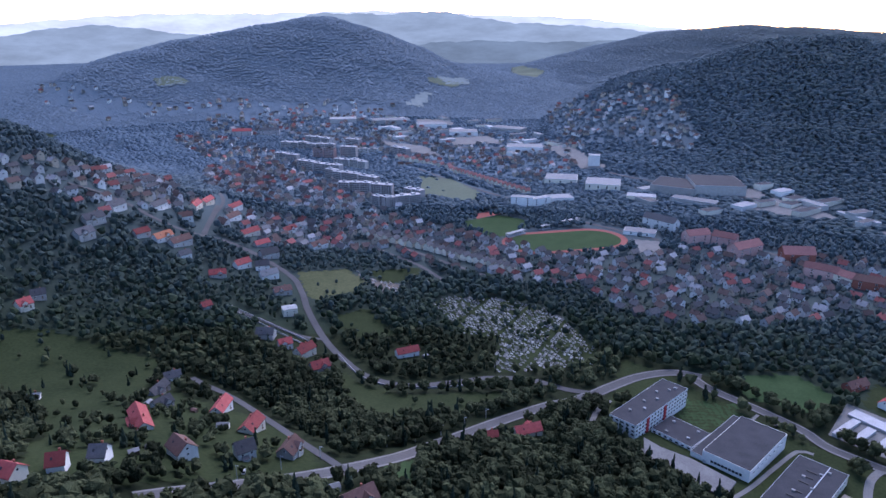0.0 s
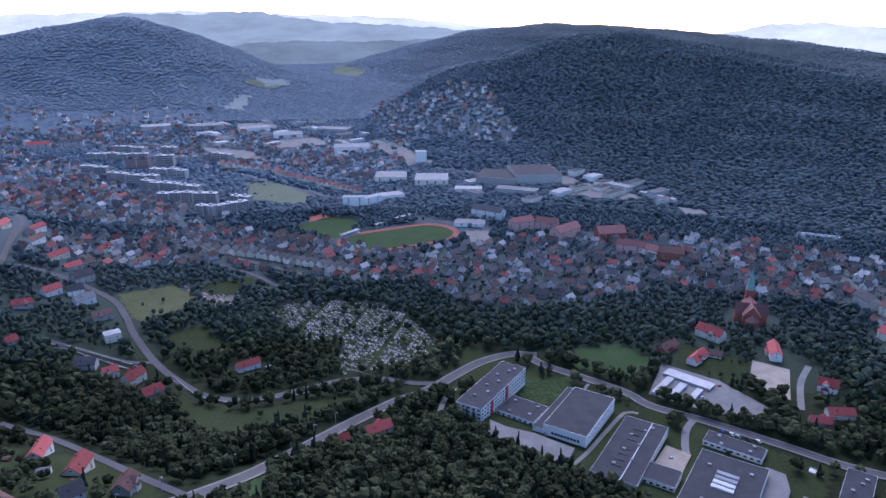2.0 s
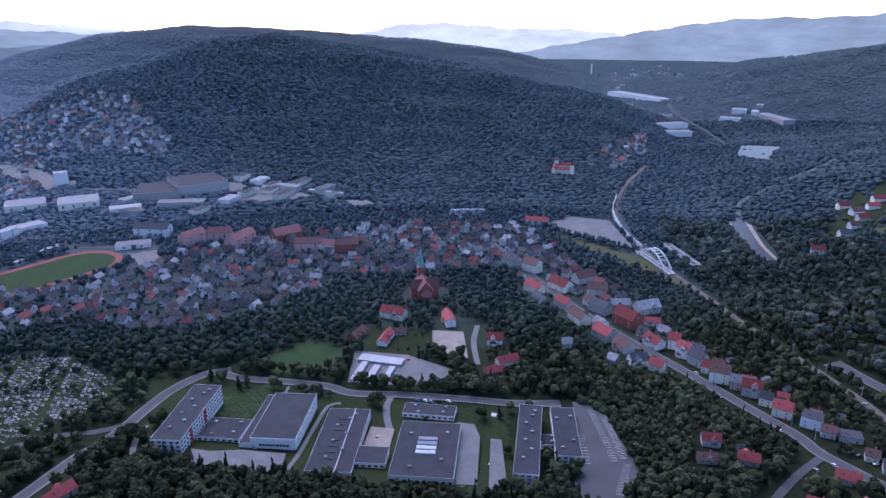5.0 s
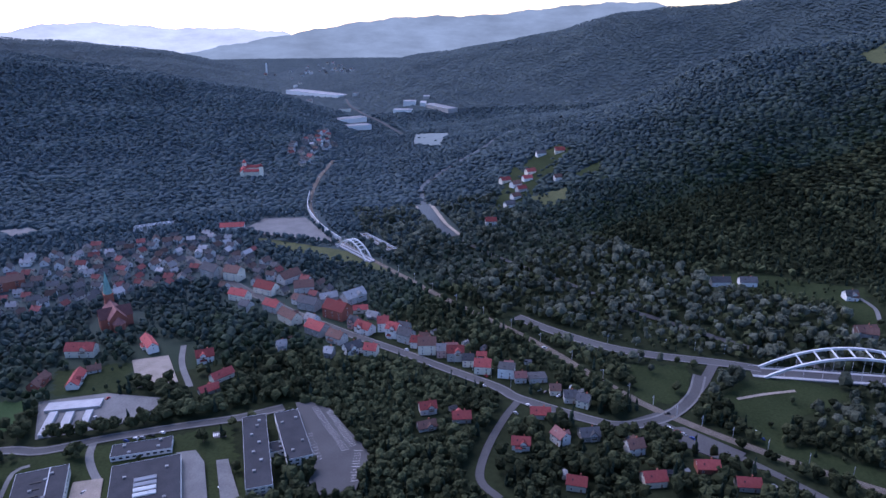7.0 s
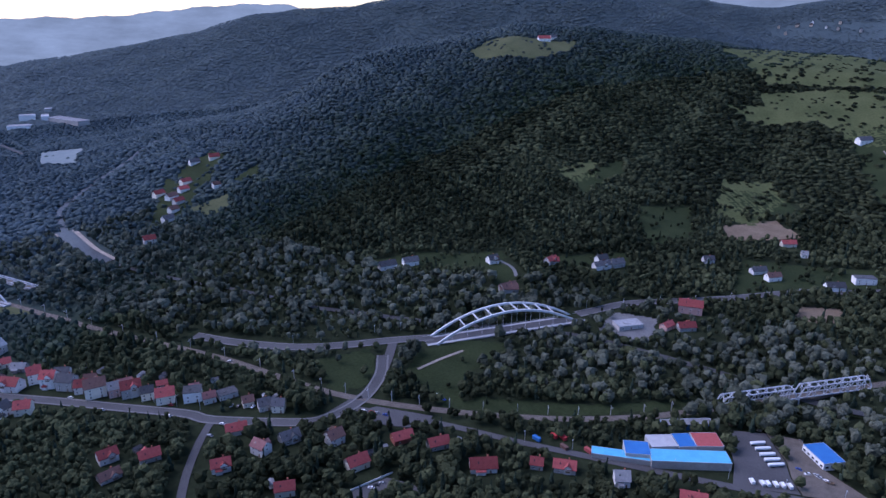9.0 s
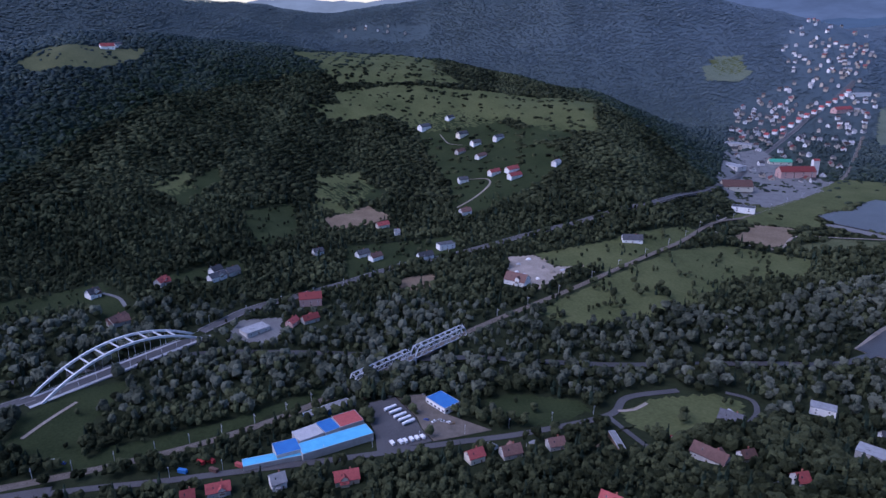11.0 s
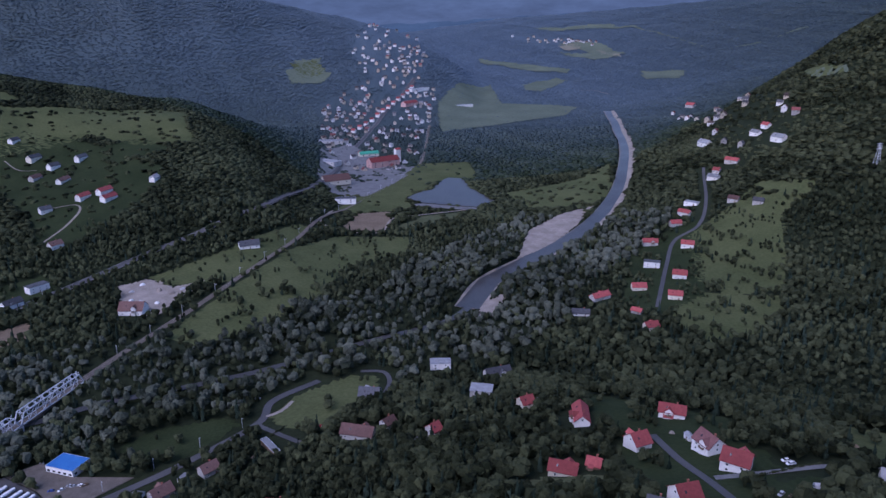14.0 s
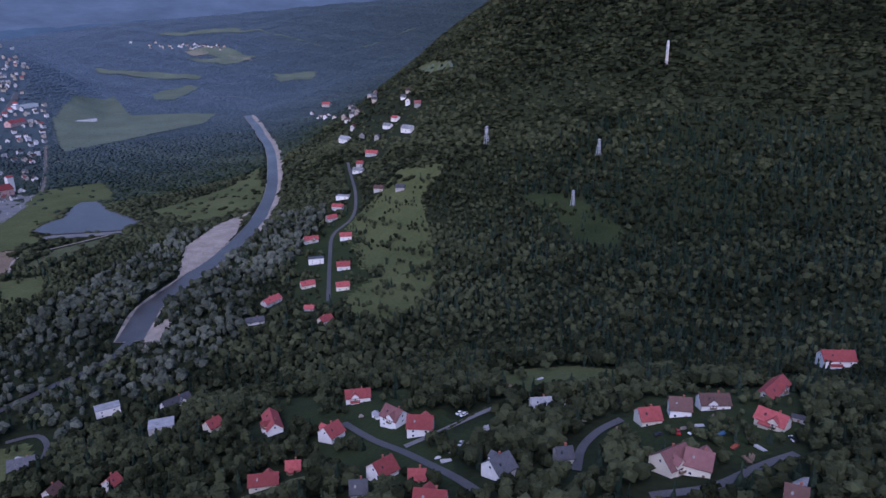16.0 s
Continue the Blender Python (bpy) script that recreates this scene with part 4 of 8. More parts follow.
GREENROOF = surface("green_metal_roof", (0.04, 0.22, 0.14), (0.06, 0.3, 0.2), 0.3, 0.5, 0.1, 6)
COPPER = surface("green_copper", (0.12, 0.24, 0.22), (0.2, 0.34, 0.31), 0.4, 0.6, 0.1, 6)
ACCENT = surface("red_wall_panel", (0.3, 0.03, 0.035), (0.38, 0.05, 0.05), 0.4, 0.7, 0.05, 6)
MESHES = {}
ROOF_WORDS = {RED: "red tiled", BROWN: "brown tiled", SLATE: "dark grey", TIN: "pale metal", ROSE: "faded red", ORANGE: "orange", GREENROOF: "green metal", BITUMEN: "dark flat"}
WALL_WORDS = {WHITE: "white plastered", CREAM: "cream plastered", GREY: "grey rendered", PINK: "salmon painted", BRICK: "red brick", WOOD: "weathered wooden", PANEL: "pale panel"}


def cached(key, make):
    if key not in MESHES:
        MESHES[key] = make()
    return MESHES[key]


def window_mesh(w, h):
    """A window proud of the wall, facing -y: one frame round a recessed dark pane."""
    def make():
        f, a = 0.1, w / 2
        ring = lambda m, y: [(-a + m, y, m), (a - m, y, m), (a - m, y, h - m), (-a + m, y, h - m)]
        v = ring(0, 0.02) + ring(0, -0.07) + ring(f, -0.07) + ring(f, -0.01)
        q = [(k * 4 + i, k * 4 + (i + 1) % 4, k * 4 + 4 + (i + 1) % 4, k * 4 + 4 + i) for k in range(3) for i in range(4)] + [(12, 13, 14, 15)]
        return mesh("window", v, q, FRAME, GLASS, pick=[0] * 12 + [1])
    return cached(("window", round(w, 1), round(h, 1)), make)


def put(name, me, parent, m, label=""):
    ob = part(name, me, parent, label)
    ob.matrix_local = m
    return ob


def gable_body(length, width, h, rise):
    a, b = length / 2, width / 2
    v = [(-a, -b, -3), (a, -b, -3), (a, b, -3), (-a, b, -3), (-a, -b, h), (a, -b, h), (a, b, h), (-a, b, h), (-a, 0, h + rise), (a, 0, h + rise)]
    f = [(0, 3, 2, 1), (0, 1, 5, 4), (2, 3, 7, 6), (1, 2, 6, 9, 5), (3, 0, 4, 8, 7), (4, 5, 9, 8), (6, 7, 8, 9)]
    return v, f


def gable_roof(length, width, h, rise, over=0.6, thick=0.28):
    a, b = length / 2 + over, width / 2 + over
    low = h - over * rise / (width / 2)
    top = h + rise + 0.05
    v = []
    for x in (-a, a):
        v += [(x, -b, low), (x, 0, top), (x, b, low), (x, -b, low + thick), (x, 0, top + thick), (x, b, low + thick)]
    f = [(0, 1, 4, 3), (1, 2, 5, 4), (6, 9, 10, 7), (7, 10, 11, 8), (3, 4, 10, 9), (4, 5, 11, 10), (0, 6, 7, 1), (1, 7, 8, 2), (0, 3, 9, 6), (2, 8, 11, 5)]
    return v, f


def seat(x, y, length, width, turn):
    """The height at which a building stands: the middle of the ground under its corners."""
    c, s = math.cos(radians(turn)), math.sin(radians(turn))
    z = [ground(x + c * u - s * v, y + s * u + c * v) for u in (-length / 2, length / 2) for v in (-width / 2, width / 2)]
    return sum(z) / 4 + 0.1


def house(x, y, turn, length, width, h, roof, wall, flat_roof=False, name="house"):
    """A detached house with its roof ridge along the turn."""
    length, width = max(length, 6), max(width, 5)
    rise = width * 0.42
    words = f"{WALL_WORDS[wall]} house with a {ROOF_WORDS[roof]} {'flat' if flat_roof else 'gabled'} roof"
    base = tagged(new(name), words, "house")
    base.matrix_basis = pose(x, y, seat(x, y, length, width, turn), 0, 0, turn)
    SPOTS.append((x, y, max(length, width) * 0.62 + 3.5))
    away = math.hypot(x, y)
    if away < 1200:
        SPOTS.append((x * (1 - 9 / away), y * (1 - 9 / away), max(length, width) * 0.5 + 3.0))
    key = (round(length), round(width), round(h * 2), roof.name, wall.name, flat_roof)
    a, b = length / 2, width / 2
    if flat_roof:
        put("wall", cached(key + ("w",), lambda: mesh("wall", *box(-a, -b, -3, a, b, h), wall)), base, Matrix())
        put("roof", cached(key + ("r",), lambda: mesh("roof", *merge(box(-a - 0.3, -b - 0.3, h, a + 0.3, b + 0.3, h + 0.3), box(-a * 0.4, -b * 0.3, h + 0.3, -a * 0.1, b * 0.2, h + 0.8)), roof)), base, Matrix())
    else:
        put("wall", cached(key + ("w",), lambda: mesh("wall", *gable_body(length, width, h, rise), wall)), base, Matrix())
        put("roof", cached(key + ("r",), lambda: mesh("roof", *gable_roof(length, width, h, rise), roof)), base, Matrix())
        put("chimney", cached(("chimney",), lambda: mesh("chimney", *merge(box(-0.4, -0.3, 0, 0.4, 0.3, 2.2), box(-0.5, -0.4, 2.2, 0.5, 0.4, 2.4)), BRICK)), base,
            pose(a * 0.35, b * 0.3, h + rise * 0.55))
    small = window_mesh(1.3, 1.35)
    for level in range(max(1, int(h / 2.7))):
        z = 0.95 + 2.7 * level
        if z + 1.4 > h:
            break
        n = max(2, int(length / 6.5))
        for i in range(n):
            u = -a + (i + 0.5) * length / n
            if level == 0 and i == n // 2:
                put("door", cached(("door",), lambda: mesh("door", *merge(box(-0.55, -0.08, -0.9, 0.55, 0.03, 1.25), box(-0.8, -0.5, -1.2, 0.8, 0, -0.9)), DOOR)), base, pose(u, -b, z))
            else:
                put("window", small, base, pose(u, -b, z))
            put("window", small, base, pose(u, b, z, 0, 0, 180))
        if level or width < 7.5:
            put("window", small, base, pose(a, 0, z, 0, 0, 90))
            put("window", small, base, pose(-a, 0, z, 0, 0, -90))
    if not flat_roof and width > 7.5:
        put("window", small, base, pose(a, 0, h + 0.5, 0, 0, 90))
        put("window", small, base, pose(-a, 0, h + 0.5, 0, 0, -90))
        tilt = math.degrees(math.atan2(rise, b))
        put("roof_window", cached(("rooflight",), lambda: mesh("roof_window", *box(-0.4, -0.6, 0.0, 0.4, 0.6, 0.4), GLASS)), base, pose(-a * 0.4, -b * 0.5, h + rise * 0.5, tilt, 0, 0), "dark roof window")
    if not flat_roof and length > 9 and width > 7.5 and math.hypot(x, y) < 900 and int(abs(x + y * 2)) % 3 != 1:
        g, turned = min(4.6, length * 0.4), int(abs(x)) % 2
        lift = h - g * 0.42 + rise * 0.72
        spot = pose((-0.12 if turned else 0.15) * length, 0, 0, 0, 0, 90)
        deep = width / 2 + 0.5
        side = 1 if int(abs(y)) % 2 else -1
        put("gable", cached(key + ("g", side), lambda: mesh("gable", *merge(*[([(u * side + side * deep / 2, v, w) for u, v, w in gable_body(deep, g, max(lift, h), g * 0.42)[0]], gable_body(deep, g, max(lift, h), g * 0.42)[1])]), wall)), base, spot, "cross gable of the house")
        put("gable_roof", cached(key + ("gr", side), lambda: mesh("gable_roof", *merge(*[([(u * side + side * deep / 2, v, w) for u, v, w in gable_roof(deep, g, max(lift, h), g * 0.42, 0.4)[0]], gable_roof(deep, g, max(lift, h), g * 0.42, 0.4)[1])]), roof)), base, spot)
        put("window", small, base, spot @ pose(side * deep, 0, h - 1.2, 0, 0, 90 * side))
        put("balcony", cached(("balcony",), lambda: mesh("balcony", *merge(box(-1.5, -1.2, -0.15, 1.5, 0.1, 0.0), box(-1.5, -1.2, 0.0, 1.5, -1.1, 0.95), box(-1.5, -1.1, 0.0, -1.4, 0.1, 0.95), box(1.4, -1.1, 0.0, 1.5, 0.1, 0.95)), WOOD)), base,
            spot @ pose(side * deep, 0, h - 1.6, 0, 0, 90 * side), "small wooden balcony")
    if not flat_roof and math.hypot(x, y) < 620 and int(abs(x * 3 + y)) % 3 == 0:
        side = 1 if int(abs(y)) % 2 else -1
        put("annex", cached(key + ("a", side), lambda: mesh("annex", *box(-a * 0.6, side * b - 1.9, -3, a * 0.1, side * b + 1.9, 2.5), wall)), base, Matrix(), "low annex of the house")
        put("annex_roof", cached(key + ("ar", side), lambda: mesh("annex_roof", [(-a * 0.65, side * b, 3.5), (a * 0.15, side * b, 3.5), (a * 0.15, side * (b + 2.3), 2.5), (-a * 0.65, side * (b + 2.3), 2.5),
                                                                             (-a * 0.65, side * b, 3.7), (a * 0.15, side * b, 3.7), (a * 0.15, side * (b + 2.3), 2.7), (-a * 0.65, side * (b + 2.3), 2.7)],
                                                          [(0, 3, 2, 1), (4, 5, 6, 7), (0, 1, 5, 4), (1, 2, 6, 5), (2, 3, 7, 6), (3, 0, 4, 7)][:: 1], roof)), base, Matrix(), "lean-to roof over the annex")
    return base


def block(name, label, x, y, turn, length, depth, h, roof, wall, storeys, gable=False, far=False):
    """A larger building: box walls, a roof slab with parapet or a gable, and windows in rows."""
    base = tagged(new(name), label, name.replace("_", " "))
    base.matrix_basis = pose(x, y, seat(x, y, length, depth, turn), 0, 0, turn)
    CLEAR.append([tuple((Vector((x, y)) + Matrix.Rotation(radians(turn), 2) @ Vector((u * (length / 2 + 4), v * (depth / 2 + 4))))) for u, v in ((-1, -1), (1, -1), (1, 1), (-1, 1))])
    a, b = length / 2, depth / 2
    if gable:
        rise = depth * 0.36
        put("wall", mesh("wall", *gable_body(length, depth, h, rise), wall), base, Matrix())
        put("roof", mesh("roof", *gable_roof(length, depth, h, rise), roof), base, Matrix())
    else:
        put("wall", mesh("wall", *box(-a, -b, -4, a, b, h - 0.5), wall), base, Matrix())
        put("roof", mesh("roof", *box(-a + 0.1, -b + 0.1, h - 0.5, a - 0.1, b - 0.1, h - 0.12), roof), base, Matrix())
        put("parapet", mesh("parapet", *merge(box(-a - 0.06, -b - 0.06, h - 0.5, a + 0.06, -b + 0.1, h), box(-a - 0.06, b - 0.1, h - 0.5, a + 0.06, b + 0.06, h),
                            box(-a - 0.06, -b + 0.1, h - 0.5, -a + 0.1, b - 0.1, h), box(a - 0.1, -b + 0.1, h - 0.5, a + 0.06, b - 0.1, h)), wall if name == "sports_hall" else STEEL), base, Matrix(), "thin metal roof edge")
    if storeys:
        pitch = (h - 1.0) / storeys
        w, tall = (2.6, pitch * 0.55) if far else (2.6, min(1.8, pitch * 0.58))
        me = window_mesh(w, tall)
        step = 14 if far else 3.9
        for k in range(storeys):
            z = 0.6 + k * pitch + pitch * 0.2
            for sides, run in (((0, 180), length), ((90, -90), depth)):
                n = max(1, int(run / step))
                for i in range(n):
                    u = -run / 2 + (i + 0.5) * run / n
                    for s in sides:
                        out = b if run is length else a
                        put("window", me, base, pose(0, 0, 0, 0, 0, s) @ pose(u, -out, z))
    return base


def window_band(length, h):
    """One storey's row of windows on a long front, facing -y: dark panes between pale posts on a thin sill."""
    def make():
        n = max(2, int(length / 3.2))
        step = length / n
        posts = [box(-length / 2 + i * step - 0.45, -0.1, 0, -length / 2 + i * step + 0.45, 0.0, h) for i in range(n + 1)]
        rail = box(-length / 2, -0.22, -0.2, length / 2, 0.0, 0)
        pane = box(-length / 2, -0.04, 0, length / 2, 0.0, h)
        v, f = merge(rail, pane, *posts)
        return mesh("window_band", v, f, CONC, GLASS, pick=[0] * 6 + [1] * 6 + [0] * (6 * len(posts)))
    return cached(("band", round(length), round(h, 1)), make)


def apartments(label, x, y, turn, length, depth, h, roof, wall, storeys):
    """A long block of flats: staggered sections with a stair head on each roof and rows of windows."""
    base = tagged(new("apartment_block"), label, "apartment block")
    base.matrix_basis = pose(x, y, seat(x, y, length, depth, turn), 0, 0, turn)
    CLEAR.append([tuple((Vector((x, y)) + Matrix.Rotation(radians(turn), 2) @ Vector((u * (length / 2 + 4), v * (depth / 2 + 4))))) for u, v in ((-1, -1), (1, -1), (1, 1), (-1, 1))])
    n = max(1, round(length / 20))
    step = length / n
    for i in range(n):
        m = pose(-length / 2 + (i + 0.5) * step, (-1.3, 1.1, -0.4, 1.6)[(i + int(abs(x))) % 4], (0, 1.1, -0.6)[(i + int(abs(y))) % 3])
        a, b, pitch = step / 2, depth / 2, (h - 1.2) / storeys
        put("section", cached(("section", round(step), depth, h, wall.name), lambda: mesh("section", *merge(box(-a, -b, -4, a, b, h - 0.4)), wall)), base, m)
        put("roof", cached(("flat_roof", round(step), depth, h, roof.name), lambda: mesh("roof", *merge(box(-a - 0.15, -b - 0.15, h - 0.4, a + 0.15, b + 0.15, h), box(-a * 0.3, -b * 0.45, h, a * 0.2, b * 0.35, h + 2.3)), roof)), base, m, "flat roof with a stair head")
        for k in range(storeys):
            z = 0.7 + k * pitch + pitch * 0.25
            put("window_band", window_band(step - 2.4, pitch * 0.5), base, m @ pose(0, -b, z))
    return base


VENT = mesh("roof_vent", *merge(box(-0.9, -0.7, 0, 0.9, 0.7, 0.9), box(-1.05, -0.85, 0.9, 1.05, 0.85, 1.05)), TIN)


def vents(base, spots, label="small grey roof vent"):
    """Small ventilation boxes on a flat roof, in shares of its half sides."""
    roof = next(o for o in base.children if o.name.startswith("roof"))
    a, b, h = roof.dimensions.x / 2, roof.dimensions.y / 2, max(v.co.z for v in roof.data.vertices)
    for u, v in spots:
        put("roof_vent", VENT, base, pose(u * a, v * b, h), label)


def far_house(length, width, h, roof, wall):
    """A house to be copied: walls, roof and a few windows."""
    base = tagged(new("house"), f"{WALL_WORDS[wall]} terraced house with a {ROOF_WORDS[roof]} gabled roof", "house", "street of like houses")
    rise = width * 0.42
    put("wall", mesh("wall", *gable_body(length, width, h, rise), wall), base, Matrix())
    put("roof", mesh("roof", *gable_roof(length, width, h, rise), roof), base, Matrix())
    me = window_mesh(1.6, 1.5)
    for s in (0, 180):
        for u in (-length / 4, length / 4):
            put("window", me, base, pose(0, 0, 0, 0, 0, s) @ pose(u, -width / 2, h - 2.2))
    return base


TOWN_WALLS = [surface("town_" + n, d, l, 0.3, 0.85, 0.0, 8, island=0.25) for n, d, l in (("white_walls", (0.42, 0.41, 0.4), (0.56, 0.55, 0.54)), ("cream_walls", (0.3, 0.26, 0.21), (0.4, 0.35, 0.29)), ("grey_walls", (0.17, 0.165, 0.16), (0.26, 0.25, 0.24)))]
TOWN_ROOFS = [surface("town_" + n, d, l, 0.4, 0.8, 0.2, 8, island=0.35) for n, d, l in (("red_roofs", (0.13, 0.045, 0.044), (0.2, 0.07, 0.066)), ("brown_roofs", (0.06, 0.042, 0.039), (0.1, 0.07, 0.064)), ("grey_roofs", (0.045, 0.045, 0.05), (0.08, 0.08, 0.085)), ("pale_roofs", (0.17, 0.17, 0.18), (0.26, 0.26, 0.27)))]
town_v, town_f, town_p = [], [], []


def stand(x, y, turn, length, width, h, wall, roof):
    """One far house, joined to the others of its quarter."""
    m = pose(x, y, ground(x, y) + 0.2, 0, 0, turn)
    rise = width * 0.42
    pieces = [(gable_body(length, width, h, rise), wall), (gable_roof(length, width, h, rise), 3 + roof), (box(length * 0.15, width * 0.1, h, length * 0.15 + 0.7, width * 0.1 + 0.7, h + rise + 1.0), 4)]
    for s in (-1, 1):
        for u in (-0.27, 0.2):
            pieces.append((box(length * u, s * width / 2 - 0.05, h - 2.4, length * u + 1.5, s * width / 2 + 0.05, h - 1.0), 7))
        pieces.append((box(s * length / 2 - 0.05, -0.7, h - 2.2, s * length / 2 + 0.05, 0.7, h - 0.9), 7))
    for (v, f), k in pieces:
        b = len(town_v)
        town_v.extend(tuple(m @ Vector(c)) for c in v)
        town_f.extend(tuple(i + b for i in q) for q in f)
        town_p.extend([k] * len(f))
    SPOTS.append((x, y, 5.2))


def free(x, y):
    """Where trees may stand: off roads, fields, yards, houses and water."""
    ok = np.ones(len(x), bool)
    for points, half in LINES:
        p = np.array(points)
        near = ok & (x > p[:, 0].min() - half) & (x < p[:, 0].max() + half) & (y > p[:, 1].min() - half) & (y < p[:, 1].max() + half)
        i = np.nonzero(near)[0]
        ok[i] &= line_distance(x[i], y[i], points) > half
    for points in CLEAR:
        i = np.nonzero(ok)[0]
        ok[i] &= ~inside(x[i], y[i], points)
    for cx, cy, r in SPOTS:
        i = np.nonzero(ok & (np.abs(x - cx) < r) & (np.abs(y - cy) < r))[0]
        ok[i] &= np.hypot(x[i] - cx, y[i] - cy) > r
    return ok


TOWNS = []


def settlement(count, points):
    """Detached houses spread unevenly over a part of the town, in rough rows."""
    rng = np.random.default_rng(count * 7 + len(points))
    TOWNS.append([tuple(p) for p in points])
    p = np.array(points, float)
    lean = rng.uniform(0, 90)
    away = float(np.hypot(*np.mean(points, axis=0)))
    count = int(count * (1.9 if away < 1250 else 1.25 if away < 1900 else 1.0))
    x, y = rng.uniform(p[:, 0].min(), p[:, 0].max(), count * 14), rng.uniform(p[:, 1].min(), p[:, 1].max(), count * 14)
    keep = inside(x, y, TOWNS[-1])
    x, y = x[keep], y[keep]
    keep = free(x, y)
    taken = np.array([(q[0], q[1]) for q in SPOTS])
    done = 0
    for cx, cy in zip(x[keep], y[keep]):
        if done == count:
            break
        if np.min(np.hypot(taken[:, 0] - cx, taken[:, 1] - cy)) < 13.8:
            continue
        stand(cx, cy, lean + rng.choice((0, 90)) + rng.uniform(-12, 12), rng.uniform(8.5, 12), rng.uniform(7, 9.5), rng.uniform(3.5, 6.5), int(rng.choice(3, p=(0.5, 0.3, 0.2))), int(rng.choice(4, p=(0.18, 0.26, 0.43, 0.13))))
        taken = np.vstack([taken, (cx, cy)])
        done += 1


def house_row(x0, y0, x1, y1, count, roof, wall):
    """A street of like gabled houses, gable to the street."""
    turn = math.degrees(math.atan2(y1 - y0, x1 - x0)) + 90
    for i in range(count):
        u = i / (count - 1)
        x, y = x0 + (x1 - x0) * u, y0 + (y1 - y0) * u
        if i == 0:
            first = far_house(11, min(9.5, math.hypot(x1 - x0, y1 - y0) / count * 0.8), 6, roof, wall)
            first.matrix_basis = pose(x, y, ground(x, y) + 0.2, 0, 0, turn)
        else:
            copy_thing(first, pose(x, y, ground(x, y) + 0.2, 0, 0, turn))
        SPOTS.append((x, y, 9.0))


def halls(count, points):
    """Low flat-roofed halls and workshops spread over an industrial quarter."""
    rng = np.random.default_rng(count + 11)
    p = np.array(points, float)
    lean, done = 28.0, 0
    for k in range(count * 30):
        x, y = rng.uniform(p[:, 0].min(), p[:, 0].max()), rng.uniform(p[:, 1].min(), p[:, 1].max())
        length, depth, h = rng.uniform(22, 48), rng.uniform(11, 20), rng.uniform(4.5, 8)
        if not inside(np.array([x]), np.array([y]), [tuple(q) for q in points])[0] or not free(np.array([x]), np.array([y]))[0]:
            continue
        if any(math.hypot(x - cx, y - cy) < length * 0.5 + 9 for cx, cy, r in SPOTS):
            continue
        roof, wall = ((TIN, GREY), (BITUMEN, CREAM), (CONC, WHITE), (TIN, WHITE), (SLATE, GREY))[int(rng.integers(0, 5))]
        block("industrial_hall", f"low {WALL_WORDS[wall]} hall with a {ROOF_WORDS.get(roof, 'pale concrete')} flat roof", x, y, lean + rng.choice((0, 90)) + rng.uniform(-8, 8), length, depth, h, roof, wall, 0)
        SPOTS.append((x, y, length * 0.5))
        done += 1
        if done == count:
            break


# the school and its neighbours, garages, depot
block("school_building", "white and grey four-storey school with a flat dark roof", 148.0, 436.1, -46.1, 20.6, 71.1, 13, BITUMEN, WHITE, 4)
block("school_link", "low flat-roofed link between school and sports hall", 163.6, 412.9, -48.8, 30.1, 24.1, 4, BITUMEN, WHITE, 1)
block("sports_hall", "white sports hall with a dark flat roof", 198.7, 391.6, -45.8, 30.7, 57.7, 10, BITUMEN, WHITE, 0)
block("hall_annex", "low white annex of the sports hall with a dark flat roof", 186.9, 406.7, -46.4, 7.6, 62.0, 5.5, BITUMEN, WHITE, 0)
block("workshop_building", "low school workshop with a dark flat roof", 214.7, 347.6, -45.7, 29.4, 73.0, 5, BITUMEN, CREAM, 1)
block("workshop_link", "low flat-roofed passage between workshops", 220.4, 318.8, -46.2, 20.1, 18.4, 4.4, BITUMEN, CREAM, 1)
block("training_hall", "large flat-roofed training hall with white skylights", 250.6, 299.7, -47.5, 40.6, 60.6, 6, BITUMEN, CREAM, 1)
block("office_wing", "small low wing with a dark flat roof", 287.1, 339.1, -50.6, 37.9, 14.4, 4, BITUMEN, WHITE, 1)
block("dormitory_building", "long three-storey block with a dark flat roof", 306.2, 260.2, -50.6, 15.9, 80.2, 10.5, BITUMEN, CREAM, 4)
block("clinic_building", "long two-storey white building with a dark flat roof", 336.3, 253.4, -46.2, 16.7, 58.5, 6.5, BITUMEN, WHITE, 2)
block("passage_wing", "low flat-roofed passage between the two long buildings", 320.8, 257.8, -46.2, 14.9, 12.0, 4, BITUMEN, CREAM, 1)
block("garage_row", "row of concrete garages with a pale flat roof", 309.7, 428.1, -56.7, 38.3, 11.2, 2.8, CONC, GREY, 0)
block("garage_row", "row of concrete garages with a pale flat roof", 284.4, 424.2, -54.0, 5.2, 30.6, 2.8, CONC, GREY, 0)
block("garage_row", "row of concrete garages with a pale flat roof", 292.9, 416.0, -53.9, 5.7, 21.1, 2.8, CONC, GREY, 0)
block("garage_row", "row of concrete garages with a pale flat roof", 301.2, 405.9, -53.9, 4.8, 19.4, 2.8, CONC, GREY, 0)
block("depot_shed", "long shed under a light blue metal roof", 369.9, -194.2, -98.3, 50.7, 13.3, 6, CYAN, GREY, 0)
block("depot_shed", "low shed under a light blue metal roof", 378.9, -152.9, -108.1, 39.9, 8.4, 4, CYAN, GREY, 0)
block("depot_shed", "shed under a dark blue metal roof", 381.2, -163.3, -102.4, 16.2, 14.8, 6.5, BLUE, GREY, 0)
